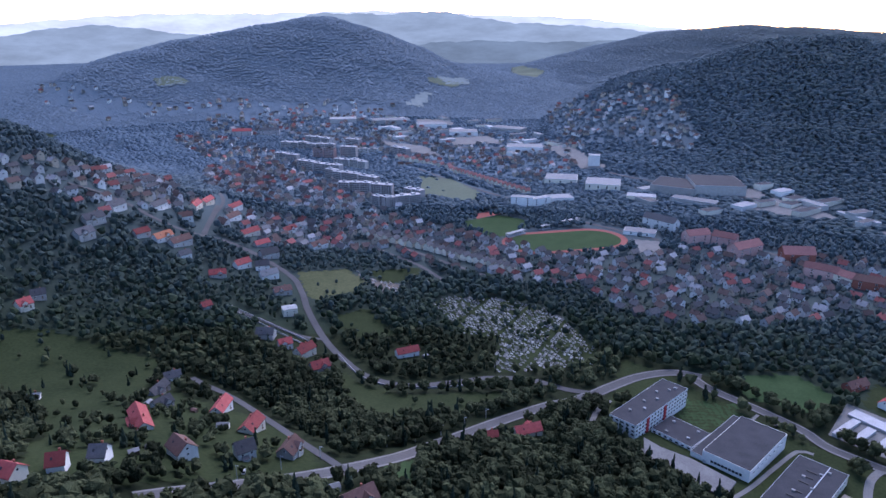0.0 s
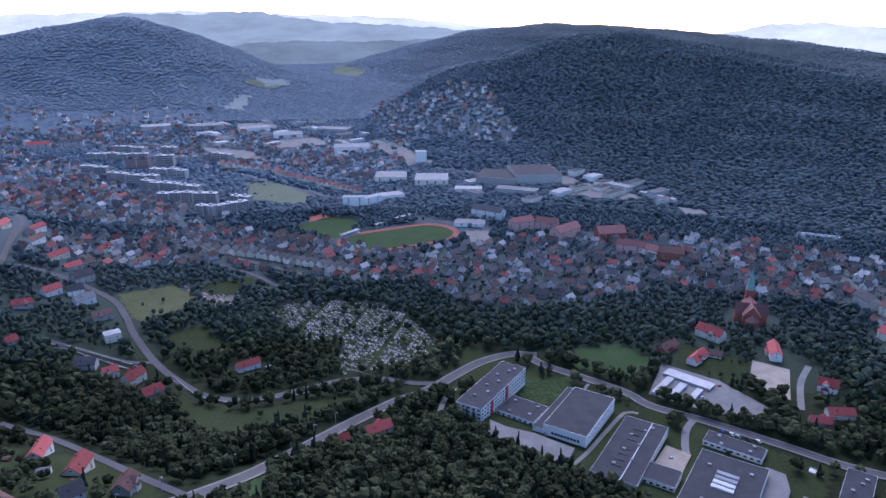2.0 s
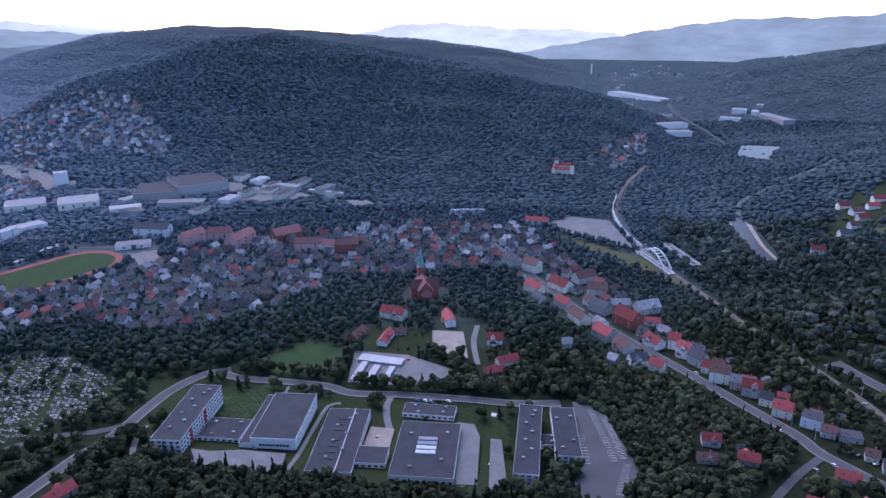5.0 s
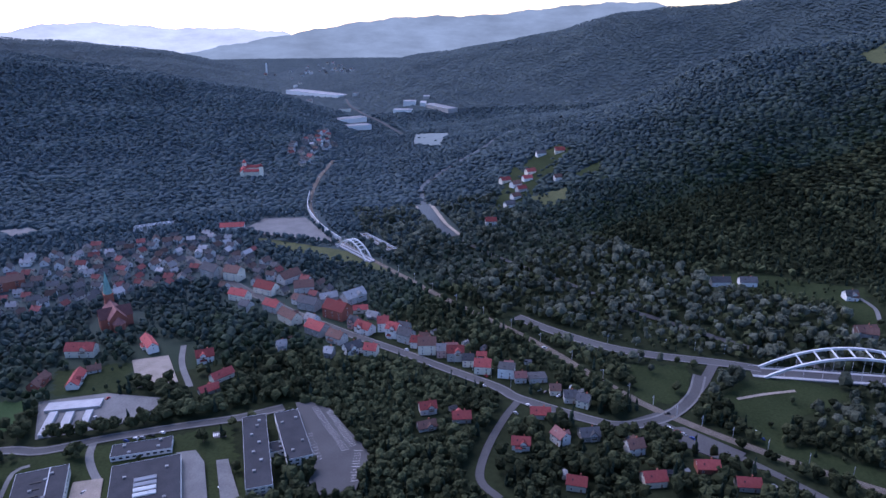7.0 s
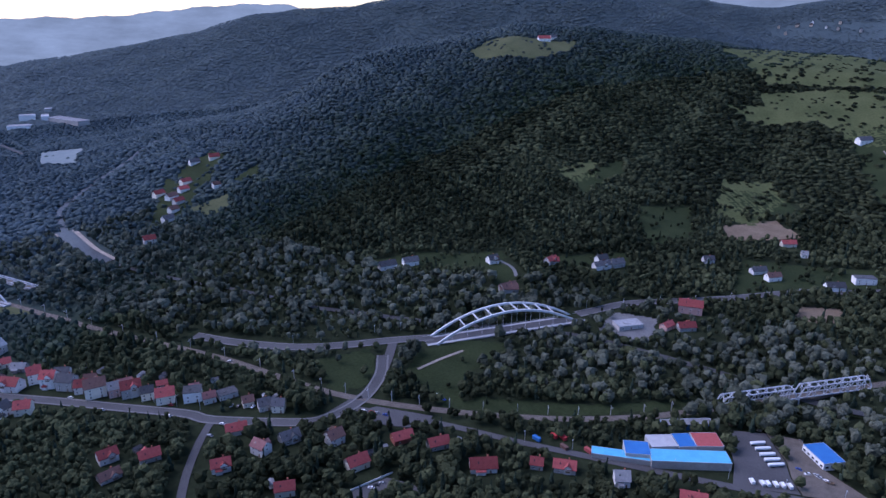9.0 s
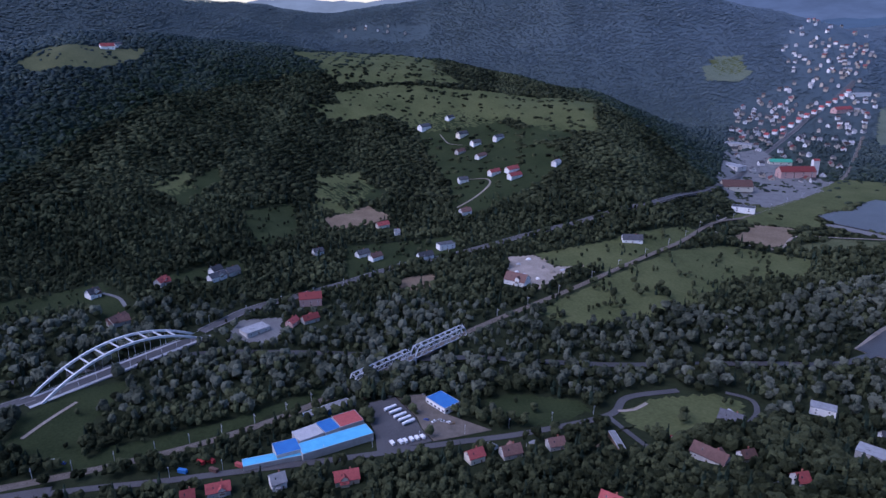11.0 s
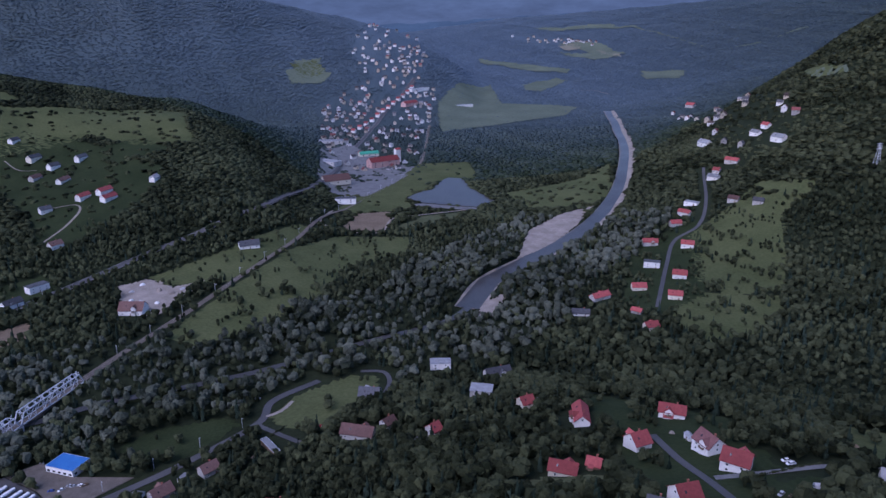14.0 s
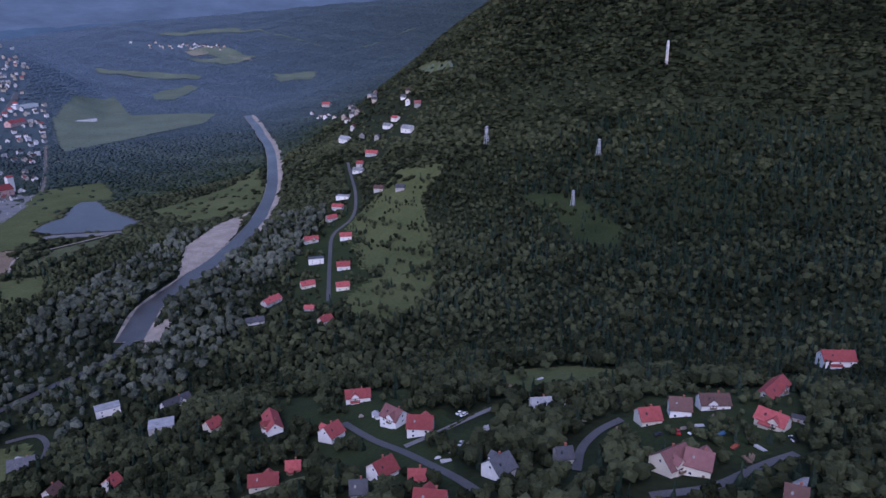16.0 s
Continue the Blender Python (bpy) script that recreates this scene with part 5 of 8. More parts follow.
block("depot_shed", "shed under a pale grey flat roof", 388.4, -182.8, -92.5, 17.7, 13.9, 6, CONC, GREY, 0)
block("depot_shed", "shed under a blue metal roof", 387.7, -198.3, -91.5, 11.9, 15.4, 6.1, BLUE, GREY, 0)
block("depot_shed", "shed under a red metal roof", 386.8, -213.7, -96.1, 17.9, 16.1, 6.2, RED, GREY, 0)
block("depot_shed", "narrow shed with blue walls and white roof", 411.1, -210.4, -91.9, 36.1, 7.1, 5, TIN, BLUE, 0)
block("depot_hut", "white depot building under a bright blue roof", 366.3, -284.3, -177.1, 21.7, 15.1, 5.5, BLUE, WHITE, 1)
block("farm_shed", "grey wooden shed with a low roof", 248.1, -340.8, 148.9, 20.6, 4.6, 3, TIN, WOOD, 0)
for ob in [o for o in scene.objects if o.parent is None]:
    if ob.name.split(".")[0] in ("school_building", "workshop_building", "dormitory_building"):
        vents(ob, [(-0.3, -0.6), (0.3, -0.35), (-0.25, -0.1), (0.25, 0.15), (-0.3, 0.4), (0.2, 0.65), (0.4, 0.8)])
    elif ob.name.split(".")[0] in ("training_hall", "clinic_building", "passage_wing", "office_wing", "school_link"):
        vents(ob, [(-0.6, 0.5), (0.55, -0.4), (0.6, 0.6), (-0.4, -0.7)])
school = bpy.data.objects["school_building"]
for u in (-0.55, 0.1):
    put("stair_panel", mesh("stair_panel", *box(-1.6, -0.1, 0, 1.6, 0.14, 12), ACCENT), school,
        pose(0, 0, 0, 0, 0, 90) @ pose(u * school.children[0].dimensions.y / 2, -school.children[0].dimensions.x / 2 - 0.1, 0.2), "dark red wall panel beside the stair")
hall = bpy.data.objects["sports_hall"]
hw = hall.children[0].dimensions
for i in range(9):
    put("window", window_mesh(2.1, 2.2), hall, pose(-hw.x / 2 + hw.x * (0.22 + 0.075 * i), -hw.y / 2, 3.6))
for i in range(8):
    put("window", window_mesh(3.0, 1.2), hall, pose(0, 0, 0, 0, 0, 90) @ pose(-hw.y / 2 + hw.y * (0.1 + 0.11 * i), -hw.x / 2, 5.8))
put("stair", mesh("stair", *merge(*[box(i * 0.55, -1.4, 0, i * 0.55 + 0.6, 0, 3.4 - 0.32 * i) for i in range(10)], box(0, -1.45, 3.4, 0.08, 0, 4.4), box(0, -1.45, 3.4, 2.2, -1.38, 4.4)), CONC), hall, pose(-hw.x / 2 + 1.5, -hw.y / 2, 0), "concrete outside stair")
shop = bpy.data.objects["workshop_building"]
sw = shop.children[0].dimensions
for i in range(7):
    put("roof_light", mesh("roof_light", *box(-3.2, -0.35, 0, 3.2, 0.35, 0.55), TYRE), shop, pose(-sw.x * 0.08, sw.y * (-0.32 + 0.095 * i + (0.06 if i > 3 else 0)), 4.8), "long narrow black roof light")
put("fire_wall", mesh("fire_wall", *box(-0.25, -sw.y / 2, 4.4, 0.25, sw.y / 2, 5.3), STEEL), shop, pose(sw.x * 0.14, 0, 0), "low raised wall across the roof")
training = bpy.data.objects["training_hall"]
for i in range(4):
    put("skylight", mesh("skylight", *gable_body(13, 3.2, 0.6, 1.0), CONC if i < 2 else WHITE), training, pose(0, 10.0 - 5.0 * i, 6 + 2.4 - 2.4), "long pale skylight on the roof")

# houses one by one
house(-162, 324, -58, 24, 9, 5, RED, WHITE)
house(-124, 283, -43, 12, 10, 6, BROWN, WHITE)
house(-163, 250, 16, 7, 9, 5, RED, WHITE)
house(-153, 265, 4, 7, 9, 4.5, SLATE, WHITE)
house(-175, 238, -18, 8, 9, 4.5, RED, CREAM)
house(-98, 294, 33, 9, 9, 6, SLATE, WHITE)
house(-135, 371, 85, 16, 8, 4.5, RED, WHITE)
house(-106, 334, 79, 15, 9, 4.5, RED, CREAM)
house(-78, 304, 76, 12, 9, 5, BROWN, GREY)
house(-174, 378, 55, 11, 9, 3.5, SLATE, GREY)
house(-195, 420, 77, 17, 8, 3.5, SLATE, GREY)
house(-198, 453, 30, 11, 8, 3.5, SLATE, WHITE)
house(-38, 262, 38, 15, 11, 4.5, BROWN, GREY)
house(-266, 398, 17, 7, 4, 2.2, TIN, WHITE)
house(-153, 547, -5, 15, 10, 5, SLATE, GREY)
house(-133, 530, 29, 11, 9, 5, RED, WHITE)
house(-114, 517, 56, 17, 10, 6, RED, CREAM)
house(-96, 484, 32, 14, 10, 6, RED, GREY)
house(-30, 527, 25, 19, 8, 4.5, RED, WHITE)
house(-143, 597, 23, 13, 10, 7, TIN, CREAM, flat_roof=True)
house(-159, 640, 28, 17, 9, 4.5, BROWN, GREY)
house(56, 399, 20, 18, 9, 3.5, RED, CREAM)
house(30, 384, 8, 10, 7, 3, RED, GREY)
house(374, 494, -66, 24, 12, 6.5, RED, CREAM)
house(337, 458, 34, 24, 9, 4, RED, WHITE)
house(323, 482, 23, 20, 9, 4, BROWN, BRICK)
house(356, 460, -41, 10, 7, 3, BROWN, GREY)
house(406, 450, -121, 24, 9, 6, RED, WHITE)
house(407, 390, -45, 14, 11, 5.5, RED, WHITE)
house(387, 356, -19, 18, 9, 4, RED, CREAM)
house(366, 351, -27, 15, 8, 3.5, RED, GREY)
house(453, 346, -37, 8, 6, 3, TIN, WHITE)
house(460, 301, -68, 9, 6, 2.5, TIN, GREY)
house(406, 184, -54, 12, 9, 5, RED, GREY)
house(386, 176, -48, 13, 8, 3, BROWN, GREY)
house(405, 157, -63, 13, 9, 4, RED, GREY)
house(431, 106, -72, 14, 9, 4, RED, GREY)
house(390, 108, -74, 12, 9, 4.5, RED, WHITE)
house(406, 85, -127, 11, 9, 6, ROSE, WHITE)
house(418, 68, -60, 13, 10, 4, SLATE, GREY)
house(460, 91, -69, 9, 9, 5, SLATE, GREY)
house(457, 80, -94, 9, 9, 6, SLATE, CREAM)
house(480, 122, -61, 14, 10, 4, SLATE, GREY, flat_roof=True)
house(479, 147, -79, 13, 12, 8, SLATE, WHITE, flat_roof=True)
house(478, 167, -75, 13, 11, 7, RED, CREAM)
house(490, 196, -67, 14, 11, 8, RED, GREY)
house(492, 223, -66, 15, 12, 9.5, BROWN, CREAM)
house(414, 37, -55, 11, 10, 6, BROWN, WHITE)
house(505, 249, -100, 13, 11, 8, SLATE, GREY)
house(510, 264, -93, 11, 11, 9, RED, WHITE)
house(518, 279, -62, 10, 11, 9, RED, WHITE)
house(507, 292, -104, 17, 11, 6, RED, WHITE)
house(527, 333, -98, 24, 16, 10, RED, BRICK)
house(488, 331, -103, 20, 13, 7, RED, GREY)
house(467, 282, -31, 15, 11, 6, SLATE, WHITE)
house(471, 266, -81, 11, 10, 6, RED, CREAM)
house(481, 306, -103, 17, 11, 6, BROWN, GREY)
house(500, 369, -112, 24, 12, 7, BROWN, CREAM)
house(515, 399, -100, 18, 11, 7, RED, GREY)
house(525, 447, -92, 21, 11, 7, RED, CREAM)
house(551, 433, -95, 24, 14, 7, RED, CREAM)
house(587, 430, -16, 24, 14, 7, BROWN, GREY)
house(569, 399, -53, 20, 14, 7, BROWN, GREY)
house(533, 369, -92, 21, 12, 8, SLATE, GREY)
house(566, 338, -23, 24, 14, 7, TIN, GREY)
house(557, 362, -40, 18, 10, 5, TIN, GREY)
house(569, 489, -90, 19, 14, 10, BROWN, CREAM)
house(565, 516, -102, 24, 14, 10, SLATE, GREY)
house(454, 297, -81, 7, 9, 5, TIN, GREY)
house(449, 342, -47, 8, 9, 5, TIN, GREY)
house(362, 64, -81, 12, 9, 5, RED, CREAM)
house(385, 21, -60, 14, 10, 5, RED, CREAM)
house(412, -9, -70, 14, 9, 4, RED, BRICK)
house(403, -33, -73, 14, 9, 4, RED, GREY)
house(376, -60, -91, 17, 11, 4, RED, WHITE)
house(375, -95, -108, 8, 8, 4, RED, GREY)
house(370, -112, -108, 14, 9, 4, RED, GREY)
house(354, -144, -100, 9, 10, 5, TIN, WHITE)
house(331, -180, -112, 15, 10, 4, RED, CREAM)
house(297, -257, -100, 11, 9, 5, RED, CREAM)
house(286, -279, -109, 13, 10, 4, BROWN, GREY)
house(273, -308, -112, 11, 9, 4, BROWN, GREY)
house(183, -495, -158, 17, 10, 6, TIN, WHITE, flat_roof=True)
house(132, -490, -139, 21, 10, 4, SLATE, WHITE)
house(130, -439, -170, 16, 12, 6, TIN, GREY, flat_roof=True)
house(88, -400, -134, 9, 9, 5, RED, CREAM)
house(138, -361, -117, 7, 9, 5, RED, GREY)
house(192, -361, -174, 22, 11, 4, BROWN, GREY)
house(177, -376, -114, 9, 8, 4, BROWN, GREY)
house(215, -426, -166, 16, 12, 4, SLATE, WHITE)
house(202, -278, -163, 12, 9, 4, RED, GREY)
house(42, -882, -165, 18, 9, 5, RED, GREY)
house(34, -805, -178, 18, 9, 7, SLATE, WHITE, flat_roof=True)
house(42, -731, -162, 15, 9, 4, RED, CREAM)
house(78, -693, -129, 22, 9, 4, RED, GREY)
house(90, -645, -168, 17, 8, 3, SLATE, WHITE)
house(-3, -875, 180, 15, 9, 5, RED, WHITE)
house(2, -775, 180, 15, 10, 5, RED, WHITE)
house(4, -712, -176, 14, 9, 5, RED, CREAM)
house(38, -664, 164, 10, 6, 3, RED, GREY)
house(22, -627, -144, 13, 9, 4, RED, CREAM)
house(5, -984, 152, 17, 8, 5, RED, GREY)
house(-3, -1021, 158, 19, 10, 4, TIN, WHITE, flat_roof=True)
house(15, -949, -152, 15, 9, 4, RED, GREY)
house(-56, -1002, 155, 14, 9, 4, BROWN, GREY)
house(-85, -979, 166, 13, 9, 4, SLATE, GREY)
house(-14, -1271, 127, 24, 12, 5, TIN, WHITE)
house(-118, -1169, 131, 23, 12, 5, TIN, WHITE)
house(-89, -1235, 128, 18, 9, 4, TIN, WHITE)
house(-55, -1150, 150, 21, 9, 4, RED, GREY)
house(-30, -1110, 150, 17, 9, 4, TIN, WHITE)
house(24, -2007, 148, 24, 14, 5, RED, GREY)
house(-104, -1247, 127, 15, 9, 4, RED, WHITE)
house(-34, -1132, 158, 10, 9, 4, RED, GREY)
house(48, -372, 104, 19, 9, 5, RED, WHITE)
house(-3, -390, 180, 15, 9, 5, RED, WHITE)
house(13, -339, -136, 10, 11, 5, RED, WHITE)
house(-22, -338, 132, 12, 11, 6, ROSE, WHITE)
house(-34, -317, 166, 13, 11, 6, RED, WHITE)
house(-11, -268, -146, 10, 11, 5, RED, WHITE)
house(46, -303, -179, 14, 9, 3.5, RED, CREAM)
house(32, -312, 177, 7, 7, 3, RED, WOOD)
house(-0, -255, 178, 7, 9, 4, SLATE, GREY)
house(-25, -252, 171, 7, 7, 3, RED, CREAM)
house(-27, -223, 162, 12, 10, 5, RED, CREAM)
house(-58, -241, -150, 10, 11, 5, SLATE, WHITE)
house(-88, -248, 180, 7, 8, 4, SLATE, GREY)
house(-140, -277, 178, 10, 10, 4, RED, CREAM)
house(-157, -279, 160, 10, 10, 5, BROWN, WHITE)
house(-175, -280, 170, 14, 9, 4, BROWN, WHITE)
house(-125, -224, -159, 13, 12, 5, ROSE, CREAM)
house(-134, -219, 144, 10, 11, 5, ROSE, CREAM)
house(-188, -252, 124, 13, 9, 4, RED, CREAM)
house(-218, -296, -144, 24, 9, 4, RED, GREY)
house(-322, -378, 168, 21, 12, 6, RED, WHITE)
house(-152, -186, 146, 7, 10, 5, BROWN, CREAM)
house(-102, -328, 176, 11, 9, 2.2, TIN, WHITE)
house(603, -297, -115, 22, 12, 8, RED, PINK)
house(576, -225, -82, 24, 14, 4, TIN, GREY, flat_roof=True)
house(569, -260, -60, 12, 8, 4, RED, PINK)
house(566, -277, -89, 16, 9, 4, RED, GREY)
house(730, -192, -89, 9, 9, 4, RED, GREY)
house(714, -242, -74, 20, 9, 5, SLATE, WHITE)
house(661, -127, -87, 19, 10, 4, BROWN, GREY)
house(735, -124, -91, 9, 8, 4, BROWN, WHITE)
house(727, -372, -93, 12, 9, 4, SLATE, WHITE)
house(691, -413, -84, 17, 9, 4, SLATE, WHITE)
house(671, -419, -82, 16, 9, 5, BROWN, WHITE)
house(763, -489, -94, 17, 9, 4, RED, CREAM)
house(730, -490, -114, 7, 8, 4, TIN, WHITE)
house(638, -468, -96, 19, 10, 5, SLATE, WHITE)
house(649, -508, -102, 21, 11, 7, SLATE, WHITE, flat_roof=True)
house(512, -500, -160, 24, 16, 5, BROWN, WHITE)
house(506, -689, -133, 24, 12, 4, SLATE, WHITE)
house(818, -674, -106, 15, 9, 5, SLATE, WHITE)
house(803, -725, -83, 22, 9, 5, RED, WHITE)
house(792, -753, -87, 24, 10, 5, RED, WHITE)
house(771, -739, -89, 24, 10, 5, RED, WHITE)
house(726, -603, -98, 16, 10, 5, BROWN, WHITE)
house(753, -812, -79, 15, 9, 5, TIN, WHITE)
house(925, -790, -90, 18, 10, 5, SLATE, WHITE)
house(964, -791, -81, 23, 10, 5, SLATE, CREAM)
house(910, -830, -83, 21, 9, 5, SLATE, WHITE)
house(1030, -756, -80, 24, 12, 5, SLATE, WHITE)
house(1031, -816, -78, 18, 9, 4, SLATE, WHITE)
house(917, -749, -82, 19, 9, 4, BROWN, GREY)
house(872, -757, -76, 24, 9, 4, BROWN, WHITE)
house(1426, -328, -89, 24, 12, 5, RED, WHITE)
house(1443, -351, -79, 13, 9, 4, SLATE, WHITE)
house(837, 285, -63, 14, 10, 6, RED, WHITE)
house(1016, 324, -40, 16, 10, 5, RED, CREAM)
house(995, 300, -32, 17, 10, 5, BROWN, WHITE)
house(973, 285, -41, 15, 10, 5, RED, GREY)
house(1055, 295, -42, 16, 10, 5, RED, CREAM)
house(942, 284, -37, 13, 10, 5, BROWN, WHITE)
house(908, 282, -39, 15, 10, 5, SLATE, WHITE)
house(1138, 301, -55, 16, 10, 5, SLATE, WHITE)
house(1138, 269, -67, 16, 11, 5, RED, CREAM)
house(1021, 290, -45, 15, 9, 5, RED, WHITE)
house(1020, 242, -55, 11, 9, 5, BROWN, WHITE)
house(727, -3, -68, 19, 10, 5, SLATE, WHITE)
house(737, -29, -71, 17, 10, 5, SLATE, WHITE)
house(736, -122, -67, 12, 10, 5, SLATE, WHITE)
house(663, -127, -63, 18, 10, 5, BROWN, GREY)
house(730, -188, -55, 14, 9, 5, RED, GREY)
house(731, -247, -69, 13, 10, 5, SLATE, WHITE)
house(719, -261, -72, 16, 10, 5, SLATE, GREY)
house(-332, 783, 74, 24, 10, 5, SLATE, WHITE)
house(-231, 794, 55, 24, 10, 5, RED, CREAM)
house(-194, 836, 63, 22, 9, 5, RED, WHITE)
house(-185, 860, 46, 17, 9, 5, TIN, WHITE)
house(-149, 788, 50, 22, 10, 5, BROWN, WHITE)
house(-193, 729, 41, 20, 12, 6, SLATE, GREY)
house(-209, 762, 46, 18, 9, 4, RED, GREY)
house(-211, 687, 51, 17, 10, 5, RED, WHITE)
house(-191, 691, 18, 14, 10, 6, SLATE, WHITE)
house(-180, 673, 35, 18, 10, 5, TIN, WHITE)
house(-226, 654, 17, 16, 9, 4, RED, GREY)
house(-298, 704, 61, 21, 11, 4, ORANGE, WHITE)
house(-281, 707, 58, 24, 11, 5, BROWN, GREY)
house(-267, 679, 46, 12, 9, 5, SLATE, WHITE)
house(-302, 786, 29, 15, 10, 5, BROWN, WHITE)
house(-310, 843, 90, 24, 10, 5, RED, CREAM)
house(-310, 885, 82, 24, 10, 5, RED, CREAM)
house(-217, 587, 46, 9, 8, 3, RED, GREY)
house(-345, 528, 58, 11, 10, 4, RED, CREAM)
house(-342, 545, 31, 11, 9, 4, SLATE, GREY)
house(-266, 845, 70, 24, 10, 5, BROWN, WHITE)
house(-279, 898, 68, 24, 10, 5, RED, WHITE)
house(-353, 652, 64, 18, 12, 5, SLATE, GREY)
house(-357, 682, 58, 21, 12, 5, SLATE, GREY)
house(-316, 695, 56, 16, 10, 4, RED, GREY)
house(-352, 724, 70, 19, 12, 5, SLATE, WHITE)

for i, (x, y, turn, length, width, h) in enumerate(((484, 182, -72, 9, 9, 6.5), (491, 209, -66, 8, 10, 7), (499, 236, -82, 9, 10, 6), (474, 134, -66, 9, 8, 5), (466, 104, -70, 8, 8, 4.5), (513, 306, -98, 10, 10, 7), (503, 346, -104, 12, 10, 6.5),
                                                   (500, 176, -70, 8, 6, 3), (506, 206, -66, 10, 6, 3), (516, 236, -80, 9, 6, 3), (528, 262, -90, 11, 7, 3.5), (538, 300, -95, 12, 8, 3.5), (545, 318, -60, 14, 8, 4), (494, 150, -72, 7, 5, 2.5), (540, 385, -92, 13, 10, 6), (507, 425, -98, 12, 10, 6))):
    house(x, y, turn, length, width, h, (SLATE, RED, BROWN, TIN, ROSE)[i * 3 % 5], (CREAM, GREY, WHITE, PINK)[i * 3 % 4])

# blocks and halls of the town
apartments("pale concrete apartment block with flat roof", -46, 1070, -43, 34, 12, 15, CONC, PANEL, 5)
apartments("pale concrete apartment block with flat roof", -309, 1366, -18, 50, 12, 13, CONC, PANEL, 4)
apartments("pale concrete apartment block with flat roof", -279, 1551, -28, 67, 12, 14, CONC, PANEL, 4)
apartments("grey concrete apartment block with flat roof", -175, 1304, -26, 72, 12, 14, CONC, GREY, 5)
apartments("pale long apartment block with flat roof", -197, 1521, -34, 39, 12, 15, CONC, PANEL, 4)
apartments("pale concrete apartment block with flat roof", -63, 1023, 29, 62, 12, 15, CONC, PANEL, 5)
apartments("pale concrete apartment block with flat roof", -92, 1017, -42, 30, 12, 15, CONC, PANEL, 5)
apartments("pale concrete apartment block with flat roof", -124, 1097, -16, 92, 12, 17, CONC, PANEL, 5)
apartments("pale concrete apartment block with flat roof", -157, 1171, -34, 115, 12, 17, CONC, PANEL, 5)
apartments("pale concrete apartment block with flat roof", -227, 1257, -32, 102, 12, 17, CONC, PANEL, 5)
apartments("salmon concrete apartment block with flat roof", -238, 1386, -20, 46, 12, 20, BITUMEN, PINK, 6)
apartments("pale concrete apartment block with flat roof", -191, 1400, -15, 35, 12, 22, CONC, PANEL, 6)
apartments("pale concrete apartment block with flat roof", -289, 1481, -17, 126, 12, 14, CONC, PANEL, 4)
apartments("pale concrete apartment block with flat roof", -159, 1438, 25, 44, 14, 10, TIN, WHITE, 3)
apartments("pale concrete apartment block with flat roof", -88, 1424, -49, 50, 12, 16, CONC, PANEL, 4)
block("apartment_block", "pale apartment house with red roof", -471, 1633, 8, 44, 14, 12, RED, PANEL, 4, gable=True, far=True)
block("apartment_block", "pale apartment block with grey roof", -410, 1648, 7, 45, 14, 12, SLATE, PANEL, 4, gable=True, far=True)
block("warehouse", "large white warehouse with a pale roof", 173, 1473, -4, 75, 45, 9, TIN, WHITE, 0, far=True)
block("warehouse", "pale factory hall with flat roof", 204, 1178, -13, 54, 45, 9, TIN, CREAM, 1, far=True)
block("warehouse", "pale factory hall with flat roof", 267, 1135, -15, 56, 50, 9, TIN, CREAM, 1, far=True)
block("warehouse", "dark flat-roofed shopping hall in the valley", 378, 1102, -29, 68, 70, 11, BITUMEN, GREY, 0, far=True)
block("warehouse", "dark flat-roofed shopping hall in the valley", 437, 1095, -8, 77, 80, 13, BITUMEN, GREY, 0, far=True)
block("town_building", "white flat-roofed school block in the town", 121, 1029, -13, 34, 14, 14, TIN, WHITE, 4, far=True)
block("town_building", "white flat-roofed school wing in the town", 146, 1034, 31, 36, 14, 11, TIN, WHITE, 3, far=True)
block("warehouse", "low town hall with a white flat roof", 182, 1060, 10, 40, 25, 6, TIN, WHITE, 0, far=True)
block("town_building", "long white building with grey hipped roof", 296, 908, -48, 47, 16, 13, SLATE, WHITE, 3, gable=True, far=True)
block("town_building", "low white flat-roofed building", 262, 885, -23, 41, 22, 5, TIN, WHITE, 1, far=True)
block("town_building", "salmon tenement with red roof", 322, 845, 16, 32, 16, 13, ROSE, PINK, 3, gable=True, far=True)
block("town_building", "salmon tenement with red roof", 357, 839, -38, 29, 15, 11, ROSE, PINK, 3, gable=True, far=True)
block("town_building", "cream tenement with red roof", 366, 800, 28, 43, 17, 12, ROSE, PINK, 3, gable=True, far=True)
block("town_building", "brick building with red roof", 420, 781, -5, 36, 20, 10, ROSE, BRICK, 3, gable=True, far=True)
block("town_building", "cream school with red roof", 435, 708, -62, 27, 14, 10, ROSE, CREAM, 3, gable=True, far=True)
block("town_building", "brick school wing with brown roof", 453, 691, -31, 30, 14, 10, BROWN, BRICK, 3, gable=True, far=True)
block("warehouse", "long low shed with white roof", 575, 928, -67, 63, 9, 5, TIN, GREY, 0, far=True)
block("warehouse", "low pale industrial shed beside the factory", 310, 1058, -17, 44, 22, 6, TIN, CREAM, 0, far=True)
block("warehouse", "low pale industrial shed beside the factory", 383, 1029, -36, 67, 22, 6, TIN, GREY, 0, far=True)
block("town_building", "tall bright white plant building", 279, 1273, -12, 21, 18, 20, TIN, WHITE, 0, far=True)
block("warehouse", "pale flat-roofed industrial hall in the valley", 48, 1669, 1, 66, 45, 10, TIN, WHITE, 0, far=True)
block("warehouse", "pale flat-roofed industrial hall in the valley", -146, 1818, 7, 79, 40, 9, TIN, GREY, 0, far=True)
block("warehouse", "pale flat-roofed industrial hall in the valley", -30, 1775, 8, 74, 40, 9, TIN, WHITE, 0, far=True)
